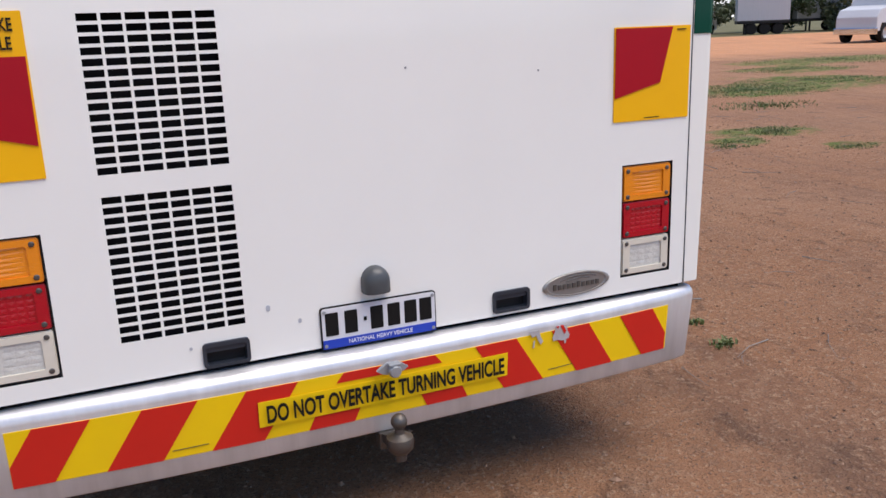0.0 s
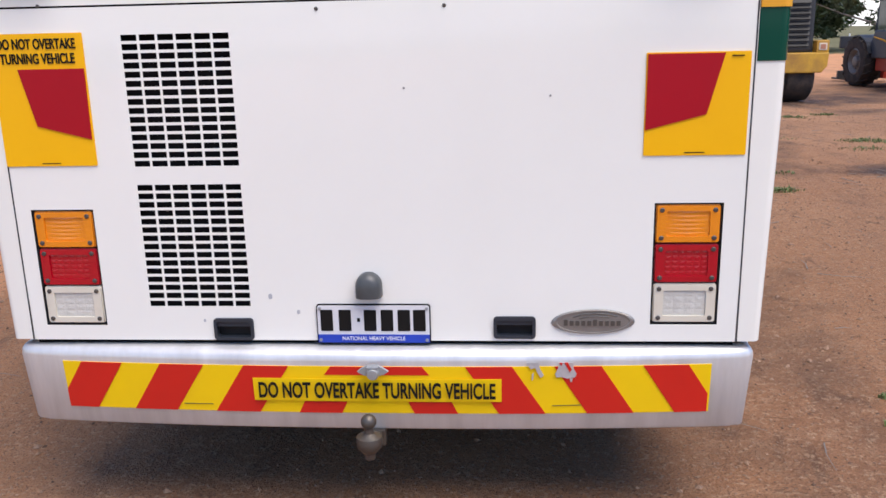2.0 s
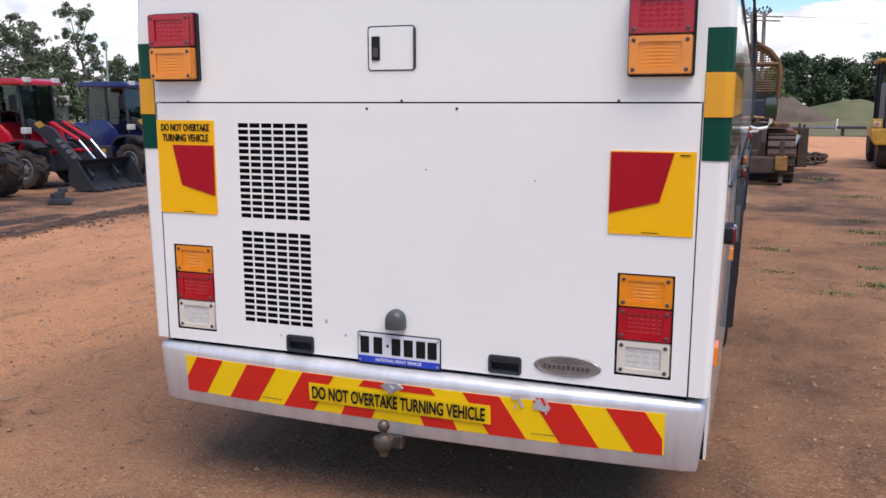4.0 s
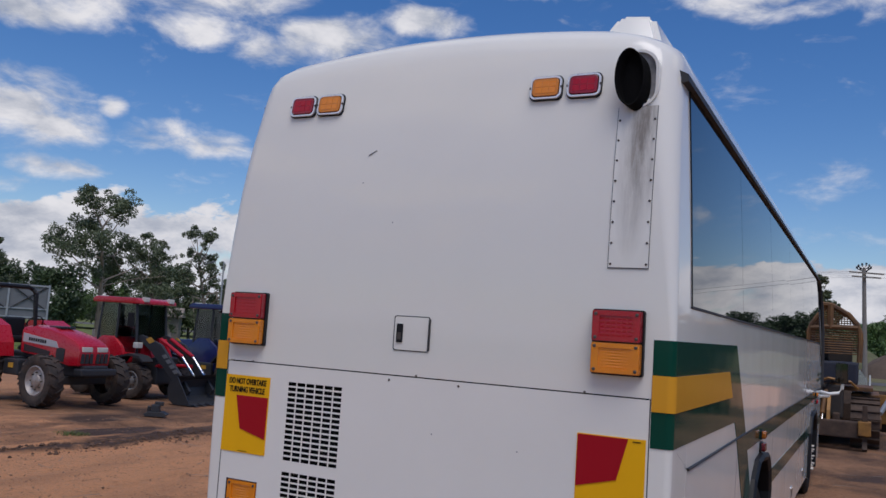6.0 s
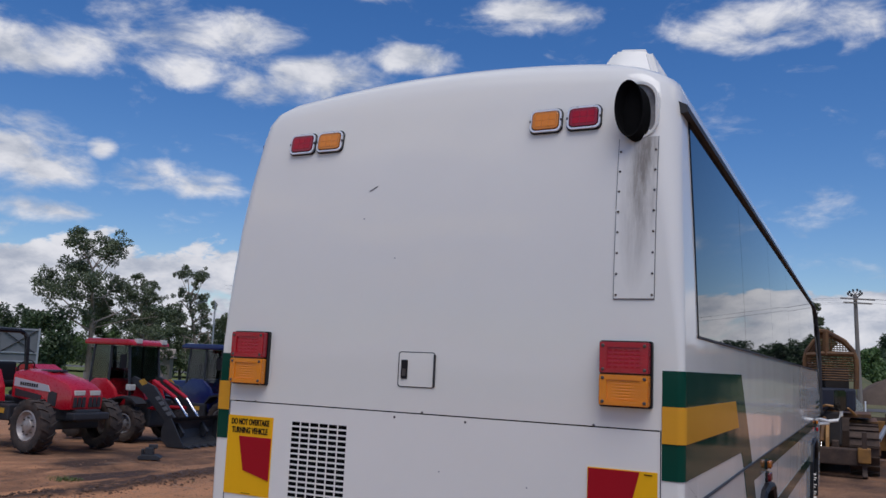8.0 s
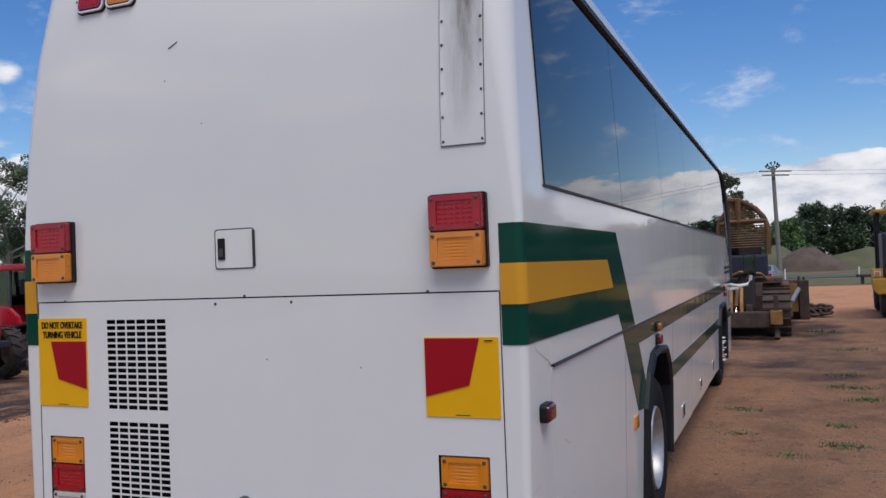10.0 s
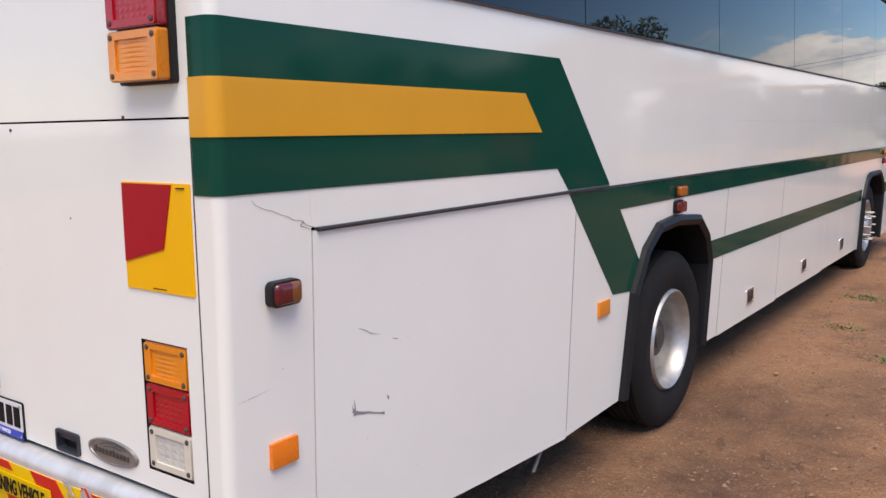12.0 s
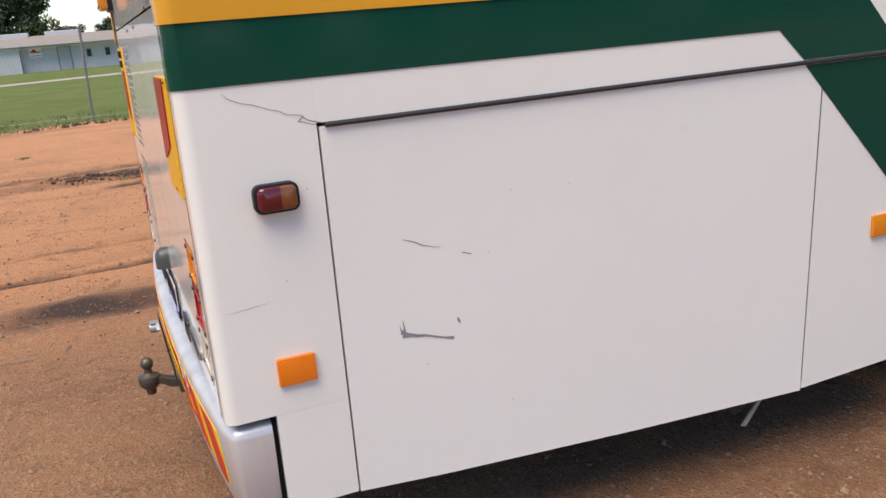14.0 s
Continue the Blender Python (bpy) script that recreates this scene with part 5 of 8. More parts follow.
# wheels
def coach_wheel(x_out, y, s, front):
    r, w = (0.515 if front else 0.474), 0.285
    bm = bmesh.new()
    prof = [(0.30, 0.02), (0.335, 0.0), (0.42, -0.012), (0.47, -0.002), (0.50, 0.020), (0.513, 0.035)]
    for k in range(5):
        c = 0.035 + 0.0435 * k
        prof += [(0.515, c), (0.515, c + 0.032), (0.503, c + 0.034), (0.503, c + 0.0415)]
    prof += [(0.513, 0.25), (0.50, 0.265), (0.47, 0.287), (0.42, 0.297), (0.335, 0.285), (0.30, 0.265)]
    lathe(bm, [(a * (1.025 if a > 0.4 else 1), s * -b) for a, b in prof], "x", 56, (s * x_out, y, r))
    tyre = part("wheel", bm, RUBBER, coach, "black coach tyre on alloy rim", smooth=True)
    bm = bmesh.new()
    if front:
        prof = [(0.305, 0.03), (0.315, 0.005), (0.300, -0.002), (0.285, 0.010), (0.272, 0.06), (0.26, 0.085), (0.15, 0.015), (0.135, -0.03), (0.12, -0.04), (0.0, -0.045)]
    else:
        prof = [(0.305, 0.03), (0.300, 0.004), (0.291, -0.004), (0.281, 0.004), (0.272, 0.030), (0.262, 0.045), (0.256, 0.10), (0.252, 0.17), (0.243, 0.195), (0.228, 0.203)]
    lathe(bm, [(a, s * -b) for a, b in prof], "x", 48, (s * x_out, y, r))
    part("rim", bm, POLISHED, tyre, "polished alloy rim", smooth=True)
    if not front:
        bm = bmesh.new()
        hub = [(0.229, 0.202), (0.205, 0.208), (0.15, 0.200), (0.128, 0.188), (0.122, 0.120), (0.108, 0.092), (0.070, 0.088), (0.064, 0.070), (0.0, 0.068)]
        lathe(bm, [(a, s * -b) for a, b in hub], "x", 40, (s * x_out, y, r))
        part("hub", bm, HUBGREY, tyre, "dark grimy wheel hub", smooth=True)
    for k in range(10):
        a = 2 * math.pi * k / 10
        bm = bmesh.new()
        d = 0.03 if front else 0.205
        lathe(bm, [(0.016, 0.0), (0.016, 0.03), (0.010, 0.105 if front else 0.04), (0, 0.107 if front else 0.041)], "x", 6, (0, 0, 0))
        if s < 0:
            bmesh.ops.scale(bm, vec=(-1, 1, 1), verts=bm.verts)
        bmesh.ops.translate(bm, vec=(s * (x_out - d), y + 0.168 * math.cos(a), r + 0.168 * math.sin(a)), verts=bm.verts)
        part("wheel_nut", bm, POLISHED if front else SCREW, tyre)
    return tyre


for s in (1, -1):
    coach_wheel(1.212, 3.348, s, False)
    coach_wheel(0.89, 3.348, s, False)
    coach_wheel(1.20, 9.88, s, True)

# door mirror on its arm
bm = bmesh.new()
tube(bm, [(1.22, 12.10, 1.38), (1.36, 12.30, 1.34), (1.50, 12.42, 1.36), (1.56, 12.45, 1.44), (1.57, 12.45, 1.52)], 0.028, 8)
tube(bm, [(1.22, 12.14, 1.30), (1.36, 12.32, 1.31)], 0.03, 8)
part("mirror_arm", bm, WHITE, coach, "white tubular mirror arm")
bm = bmesh.new()
prism(bm, rounded(1.45, 1.655, 1.52, 1.88, 0.04), "y", 12.41, 12.49, bevel=0.015)
head = part("mirror_head", bm, BLACK, coach, smooth=True)
bm = bmesh.new()
prism(bm, rounded(1.465, 1.64, 1.535, 1.865, 0.035), "y", 12.404, 12.412)
part("mirror_glass", bm, mat("mirror_glass", (0.09, 0.11, 0.115), 0.03, 1.0, rough_var=0.01), head)

# ---- the yard ----
def lines(lo, hi, fine_lo, fine_hi, step, grow=1.22):
    out = list(np.arange(fine_lo, fine_hi + step / 2, step))
    d = step
    while out[-1] < hi:
        d *= grow
        out.append(out[-1] + d)
    d = step
    while out[0] > lo:
        d *= grow
        out.insert(0, out[0] - d)
    return out


gx, gy = lines(-2500, 2500, -10, 6, 0.11, 1.10), lines(-2500, 2500, -4, 14, 0.11, 1.10)
# damp patches; ellipses under and along the coach paint its ground shade
PUDDLES_AND_SHADE = [(-9.15, 6.7, 0.42, 0.9, 0.95), (4.9, 7.5, 0.9, 0.5, 0.6), (5.6, 6.2, 0.6, 0.4, 0.5), (-2.75, -0.45, 0.26, 0.72, 0.72), (-9.5, 0.5, 0.35, 0.8, 0.85), (-11.6, 8.0, 1.6, 5.0, 0.42), (-9.9, -1.2, 0.3, 0.7, 0.6),
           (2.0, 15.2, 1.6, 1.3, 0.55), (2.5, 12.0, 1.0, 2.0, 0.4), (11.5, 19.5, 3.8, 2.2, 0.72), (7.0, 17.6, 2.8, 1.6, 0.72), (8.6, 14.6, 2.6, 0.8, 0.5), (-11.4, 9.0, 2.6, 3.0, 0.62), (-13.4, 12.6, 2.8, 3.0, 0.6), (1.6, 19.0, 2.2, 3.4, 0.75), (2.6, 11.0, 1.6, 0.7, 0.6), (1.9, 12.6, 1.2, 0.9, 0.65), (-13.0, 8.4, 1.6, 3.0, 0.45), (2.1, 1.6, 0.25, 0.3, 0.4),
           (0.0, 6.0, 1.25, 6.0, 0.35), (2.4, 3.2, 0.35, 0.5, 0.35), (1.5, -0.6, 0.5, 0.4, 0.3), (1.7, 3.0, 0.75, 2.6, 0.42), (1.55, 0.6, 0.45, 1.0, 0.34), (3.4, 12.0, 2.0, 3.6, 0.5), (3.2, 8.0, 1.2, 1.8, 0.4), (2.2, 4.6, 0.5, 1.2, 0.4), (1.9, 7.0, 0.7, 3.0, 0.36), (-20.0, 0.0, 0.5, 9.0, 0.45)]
# wheel ruts run along the yard: line, half width, wander, damp, depth, from, to
RUTS = [(-8.35, 0.24, 0.22, 1.15, 0.055, -0.5, 16), (-8.75, 0.13, 0.22, 0.85, 0.03, 1, 14), (-9.55, 0.24, 0.30, 0.55, 0.030, 2, 16), (-10.3, 0.45, 0.35, 0.6, 0.03, -6, 16), (-9.2, 0.6, 0.3, 0.5, 0.02, -3, 16),
        (-3.80, 0.16, 0.10, 1.0, 0.040, -3.0, 0.9), (-4.75, 0.14, 0.10, 0.6, 0.030, -4.0, 0.9), (-2.55, 0.30, 0.10, 0.25, 0.03, -2.2, 0.8), (-5.6, 0.25, 0.30, 0.30, 0.02, -8, 9), (-6.9, 0.18, 0.25, 0.28, 0.015, -8, 9), (-12.2, 0.25, 0.4, 0.35, 0.02, -9, 6), (-14.2, 0.3, 0.4, 0.35, 0.02, -9, 5),
        (4.3, 0.18, 0.25, 0.22, 0.015, -2, 16), (6.0, 0.18, 0.25, 0.22, 0.015, -2, 16)]


def rut_at(x, y):
    """Damp and depth left by wheels that went along the yard."""
    w, d = 0.0, 0.0
    for x0, half_, wander, amt, deep, ya, yb in RUTS:
        if not ya < y < yb or abs(x - x0) > 1.2:
            continue
        off = x - x0 - wander * noise.noise((x0 * 3.1, y * 0.35, 0.5)) - 0.05 * noise.noise((x0, y * 2.1, 2.5))
        fade = min(1, (y - ya) / 0.8, (yb - y) / 0.8)
        k = max(0.0, 1 - abs(off) / half_)
        w = max(w, fade * amt * min(1, k * 1.8) * (0.75 + 0.5 * noise.noise((x0, y * 0.9, 7.5))))
        lip = max(0.0, 1 - abs(abs(off) - half_ * 1.1) / (half_ * 0.5))
        d += fade * deep * (0.6 * lip - k)
    return w, d


def windrow(x, y):
    """Height of the churned ridge that a grader left beside the ruts."""
    if not (-10.2 < x < -6.6 and -1.5 < y < 15):
        return 0.0
    mid_ = -8.05 - 0.035 * (y - 6) ** 2 * (1 if y < 6 else 0.3) + 0.30 * noise.noise((2.2, y * 0.5, 0.0))
    fade = min(1, (y + 1.5) / 2, (15 - y) / 3)
    rough = 0.62 + 0.55 * noise.noise((x * 2.3, y * 1.6, 3.0)) + 0.35 * noise.noise((x * 6.0, y * 5.0, 1.0))
    return 0.11 * fade * max(0.0, rough) * math.exp(-((x - mid_) / 0.26) ** 2)


GREENS = [(13.2, 12.6, 2.6, 1.6), (16.2, 13.6, 2.2, 2.0), (12.0, 14.5, 1.2, 1.8), (24.5, 20.5, 4.0, 2.0), (8.4, 7.0, 0.8, 0.55), (7.3, 6.4, 0.5, 0.35), (8.1, 5.3, 0.45, 0.3), (19.5, 17.5, 2.0, 1.6)]


def turf_at(x, y):
    """Grass beyond the fence to the west, on the far verge to the north, and in sparse patches in the yard."""
    edge = -20.2 + 0.5 * noise.noise((y * 0.6, 3.1, 0)) - (0 if y < 6 else min((y - 6) * 0.6, 9))
    west = min(max((edge - x) / 1.0, 0), 1)
    north = min(max((y - 52) / 6, 0), 1) * 0.9
    sparse = 0.0
    if x > 4 and 5 < y < 40:
        sparse = max(0, noise.noise((x * 0.35, y * 0.7, 8.0)) * 1.1 - 0.30)
        for cx, cy, rx_, ry_ in GREENS:
            q = ((x - cx) / rx_) ** 2 + ((y - cy) / ry_) ** 2
            if q < 2.5:
                sparse = max(sparse, 0.80 * (1 - q / 2.5) + 0.35 * noise.noise((x * 0.9, y * 0.9, 5.0)))
    far = min(max((math.hypot(x, y) - 90) / 30, 0), 1)
    return max(west, north, min(sparse, 0.62), far)


verts, turf, damp_shade = [], [], []
for y in gy:
    for x in gx:
        near = 1.0 if -30 < x < 30 and -30 < y < 40 else 0.0
        z = ground_z(x, y)
        if near:
            z += 0.020 * noise.noise((x * 0.55, y * 0.55, 0.3)) + 0.010 * noise.noise((x * 1.9, y * 1.9, 4.0)) + 0.005 * noise.noise((x * 5.5, y * 5.5, 1.0))
            # wheel ruts sweeping past the tractors
            rw, rd = rut_at(x, y)
            ridge_ = windrow(x, y)
            z += ridge_ + rd + (0.030 * min(rw, 0.8) * noise.noise((x * 7.0, y * 7.0, 6.0)) if rw > 0.2 else 0)
        t_ = turf_at(x, y)
        if t_ > 0.5 and near:
            z += 0.05 * (t_ - 0.5) + 0.03 * noise.noise((x * 4, y * 4, 9))
        verts.append((x, y, z))
        turf.append(t_)
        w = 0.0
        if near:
            for px_, py_, rx_, ry_, amt in PUDDLES_AND_SHADE:
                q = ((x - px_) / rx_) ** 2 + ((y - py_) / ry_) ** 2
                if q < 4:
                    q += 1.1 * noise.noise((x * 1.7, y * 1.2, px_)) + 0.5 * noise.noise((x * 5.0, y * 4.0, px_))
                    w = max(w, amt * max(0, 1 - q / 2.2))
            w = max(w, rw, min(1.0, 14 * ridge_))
        damp_shade.append(w)
nx = len(gx)
faces = [(j * nx + i, j * nx + i + 1, (j + 1) * nx + i + 1, (j + 1) * nx + i) for j in range(len(gy) - 1) for i in range(nx - 1)]
me = bpy.data.meshes.new("ground")
me.from_pydata(verts, [], faces)
dry = [min(max((v[1] - 30) / 15, 0), 1) * (0.9 if v[0] > -30 else 0.3) for v in verts]
sand = [min(max((-v[0] - 1.0) / 3.0, 0), 1) * (1 - min(max((v[1] - 6.0) / 3.0, 0), 0.55)) if v[0] < 0 else min(max((v[1] - 22) / 8, 0), 1) for v in verts]
for key, vals in (("turf", turf), ("damp_shade", damp_shade), ("dry", dry), ("sand", sand)):
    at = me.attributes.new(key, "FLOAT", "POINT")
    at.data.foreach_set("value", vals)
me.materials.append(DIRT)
me.shade_smooth()
tagged(new("ground", me), "red-brown gravelly dirt yard with damp ruts and grass", "ground", kind="structure")

# ---- machines in the yard (each is built nose along +x on level ground) ----
def farm_wheel(parent, x, y, R, w, rim_r, tyre_mat, rim_mat, lugs=16, dish=0.06, label="cleated tyre"):
    """A cleated tyre with its rim and hub; the outer face looks away from the middle of the machine."""
    s = 1 if y > 0 else -1
    bm = bmesh.new()
    prof = [(rim_r, -w * 0.40), (rim_r + 0.03, -w * 0.47), (R * 0.80, -w * 0.5), (R * 0.92, -w * 0.45), (R * 0.955, -w * 0.2), (R * 0.96, 0), (R * 0.955, w * 0.2), (R * 0.92, w * 0.45), (R * 0.80, w * 0.5), (rim_r + 0.03, w * 0.47), (rim_r, w * 0.40)]
    lathe(bm, prof, "y", 36)
    bmesh.ops.translate(bm, vec=(x, y, R), verts=bm.verts)
    tyre = part("wheel", bm, tyre_mat, parent, label, smooth=True)
    bm = bmesh.new()
    for k in range(lugs):
        for sd in (1, -1):
            a0 = 2 * math.pi * (k + (0.5 if sd < 0 else 0)) / lugs
            th, sweep = 0.55 / lugs * 2, 1.5 / lugs * 2
            vs = []
            for yy, aa, r0 in ((0.0, 0.0, R * 0.955), (sd * w * 0.30, sweep * 0.6, R * 0.95), (sd * w * 0.50, sweep, R * 0.86)):
                rt = R if abs(yy) < w * 0.4 else R * 0.95
                for da in (-th / 2, th / 2):
                    for r in (r0 * 0.98, rt):
                        vs.append(bm.verts.new((r * math.cos(a0 + aa + da), yy * 1.02, r * math.sin(a0 + aa + da))))
            for i in (0, 4):
                a, b, c, d, e, f, g, h = vs[i:i + 8]
                bm.faces.new((b, d, h, f))
                bm.faces.new((a, b, f, e))
                bm.faces.new((c, g, h, d))
            bm.faces.new((vs[0], vs[2], vs[3], vs[1]))
            bm.faces.new((vs[8], vs[9], vs[11], vs[10]))
    bmesh.ops.translate(bm, vec=(x, y, R), verts=bm.verts)
    part("tread", bm, tyre_mat, tyre, kind="stuff")
    bm = bmesh.new()
    o = s * w * 0.42
    lathe(bm, [(rim_r + 0.005, o), (rim_r - 0.02, o + s * 0.012), (rim_r - 0.05, o - s * dish * 0.5), (rim_r * 0.72, o - s * dish), (rim_r * 0.45, o - s * dish * 0.6), (rim_r * 0.40, o - s * 0.01), (rim_r * 0.22, o + s * 0.01), (0, o + s * 0.01)], "y", 28, (x, y, R))
    part("rim", bm, rim_mat, tyre, smooth=True)
    bm = bmesh.new()
    for k in range(8):
        a = 2 * math.pi * k / 8
        lathe(bm, [(0.016, 0), (0.016, s * 0.03), (0, s * 0.03)], "y", 6, (x + rim_r * 0.55 * math.cos(a), y + o - s * dish * 0.7, R + rim_r * 0.55 * math.sin(a)))
    part("bolt_circle", bm, SCREW, tyre, kind="stuff")
    return tyre


def red_tractor():
    t = thing("tractor", (-13.71, 8.62, ground_z(-13.5, 7.8) + 0.005), -3, "red open-station tractor with roll bar and muddy tyres", "tractor")
    RIMC = mat("grey_tractor_rim", (0.40, 0.38, 0.36), 0.5, 0.4, other=(0.26, 0.20, 0.16), scale=8, mix=0.8)
    for y in (0.79, -0.79):
        farm_wheel(t, 1.15, y, 0.53, 0.34, 0.30, MUDDY, RIMC, 15)
    for y in (0.80, -0.80):
        farm_wheel(t, -1.10, y, 0.76, 0.46, 0.42, MUDDY, RIMC, 18, 0.09)
    # sloping bonnet with a rounded brow
    bm = bmesh.new()
    prof = [(-0.25, 1.02), (-0.25, 1.56), (0.05, 1.60), (0.55, 1.57), (1.05, 1.48), (1.45, 1.36), (1.62, 1.26), (1.66, 1.12), (1.63, 0.86), (1.35, 0.84), (0.55, 0.96)]
    rows = []
    for y, sh in ((-0.36, 0.10), (-0.33, 0.03), (-0.22, 0.0), (0.22, 0.0), (0.33, 0.03), (0.36, 0.10)):
        rows.append([bm.verts.new((x, y, z - (sh if z > 1.2 else 0))) for x, z in prof])
    for a, b in zip(rows, rows[1:]):
        for k in range(len(prof)):
            bm.faces.new((a[k], a[(k + 1) % len(prof)], b[(k + 1) % len(prof)], b[k]))
    bm.faces.new(rows[0])
    bm.faces.new(rows[-1][::-1])
    bonnet = part("bonnet", bm, RED, t, "glossy red bonnet", smooth=True)
    for y in (0.364, -0.364):
        s = 1 if y > 0 else -1
        bm = bmesh.new()
        prism(bm, [(-0.20, 1.24), (0.98, 1.17), (0.90, 1.30), (-0.20, 1.42)], "y", y - s * 0.01, y + s * 0.006)
        d = part("side_decal", bm, LIGHTGREY, bonnet, "pale grey decal strip")
        bm = bmesh.new()
        for k in range(8):
            box(bm, 0.0 + k * 0.075, 0.055 + k * 0.075, y, y + s * 0.009, 1.265 - k * 0.004, 1.335 - k * 0.004)
        part("lettering_bars", bm, INK, d, kind="stuff")
        bm = bmesh.new()
        prism(bm, [(0.92, 0.92), (1.18, 0.90), (1.20, 1.16), (1.05, 1.19), (0.93, 1.15)], "y", y - s * 0.01, y + s * 0.006)
        part("side_grille", bm, CHARCOAL, bonnet)
        bm = bmesh.new()
        prism(bm, [(-0.15, 1.04), (0.70, 1.00), (0.72, 1.09), (-0.15, 1.19)], "y", y - s * 0.01, y + s * 0.006)
        part("side_louvre", bm, CHARCOAL, bonnet)
    for k in range(3):
        for sd in (1, -1):
            y0 = sd * (0.04 + k * 0.10)
            part("front_grille", boxes((1.62, 1.672, min(y0, y0 + sd * 0.075), max(y0, y0 + sd * 0.075), 0.90, 1.10), bevel=0.01), CHARCOAL, bonnet)
    for y0 in (-0.30, 0.06):
        bm = boxes((1.57, 1.667, y0, y0 + 0.24, 1.13, 1.23), bevel=0.015)
        part("headlight", bm, CLEAR, bonnet, "clear headlight")
    part("hood_scoop", boxes((0.35, 0.75, -0.18, -0.02, 1.555, 1.60), (0.35, 0.75, 0.02, 0.18, 1.555, 1.60), bevel=0.015), CHARCOAL, bonnet)
    part("front_frame", boxes((0.5, 1.75, -0.28, 0.28, 0.62, 0.86), (1.6, 1.85, -0.42, 0.42, 0.66, 0.80), bevel=0.03), CHARCOAL, t)
    part("front_axle", boxes((1.05, 1.25, -0.66, 0.66, 0.44, 0.62), bevel=0.03), CHARCOAL, t)
    part("engine_block", boxes((-0.4, 0.8, -0.24, 0.24, 0.55, 1.05), (-1.3, -0.2, -0.22, 0.22, 0.5, 1.0), bevel=0.03), CHARCOAL, t)
    part("rear_axle", boxes((-1.25, -0.95, -0.62, 0.62, 0.62, 0.90), bevel=0.04), CHARCOAL, t)
    part("floor_plate", boxes((-0.95, -0.15, -0.55, 0.55, 0.86, 0.91)), CHARCOAL, t)
    part("step_tank", boxes((-0.35, 0.15, -0.66, -0.36, 0.55, 0.88), bevel=0.04), CHARCOAL, t)
    part("yellow_tag", boxes((-0.16, 0.0, -0.668, -0.655, 0.70, 0.80)), YELLOW, t)
    for s in (1, -1):
        bm = bmesh.new()
        prism(bm, [(-1.75, 1.20), (-1.62, 1.48), (-1.30, 1.66), (-0.90, 1.68), (-0.55, 1.55), (-0.36, 1.20), (-0.32, 0.92), (-0.40, 0.92), (-0.46, 1.20), (-0.62, 1.49), (-0.92, 1.62), (-1.28, 1.60), (-1.57, 1.44), (-1.70, 1.18)], "y", s * 0.46, s * 1.04)
        prism(bm, [(-1.70, 1.18), (-1.57, 1.44), (-1.28, 1.60), (-0.92, 1.62), (-0.62, 1.49), (-0.46, 1.20), (-0.40, 0.92)], "y", s * 0.44, s * 0.475)
        part("rear_fender", bm, RED, t, "red rear fender")
    part("seat", boxes((-1.15, -0.72, -0.25, 0.25, 1.18, 1.32), bevel=0.05), BLACK, t)
    bm = bmesh.new()
    box(bm, -1.22, -1.10, -0.25, 0.25, 1.28, 1.72, bevel=0.05)
    part("seat_back", bm, BLACK, t)
    bm = bmesh.new()
    tube(bm, [(-0.42 + 0.10 * math.cos(a), 0.19 * math.sin(a), 1.60 + 0.17 * math.cos(a)) for a in np.linspace(0, 2 * math.pi, 17)[:-1]], 0.014, 6, close=True)
    tube(bm, [(-0.42, 0, 1.60), (-0.25, 0, 1.35)], 0.025, 6)
    part("steering_wheel", bm, BLACK, t)
    bm = bmesh.new()
    tube(bm, [(-1.30, -0.60, 0.95), (-1.28, -0.60, 1.6), (-1.36, -0.60, 2.22), (-1.36, -0.54, 2.34), (-1.36, -0.42, 2.40), (-1.36, 0.42, 2.40), (-1.36, 0.54, 2.34), (-1.36, 0.60, 2.22), (-1.28, 0.60, 1.6), (-1.30, 0.60, 0.95)], 0.050, 8)
    part("roll_bar", bm, BLACK, t, "black roll bar")
    bm = bmesh.new()
    tube(bm, [(0.05, -0.30, 1.50), (0.05, -0.32, 1.95), (0.03, -0.32, 2.25), (-0.06, -0.32, 2.32)], 0.035, 8)
    part("exhaust_stack", bm, BLACK, t)
    for y in (-0.18, 0.0, 0.18):
        bm = bmesh.new()
        tube(bm, [(-0.35, y, 1.35), (-0.40, y, 1.62)], 0.012, 5)
        part("control_lever", bm, BLACK, t)
    return t


red_tractor()


def reach(bm):
    """Stretches the lift arms forward and carries the bucket with them."""
    for v in bm.verts:
        v.co.x += 0.50 * min(max((v.co.x - 0.55) / 0.9, 0), 1)
    return bm


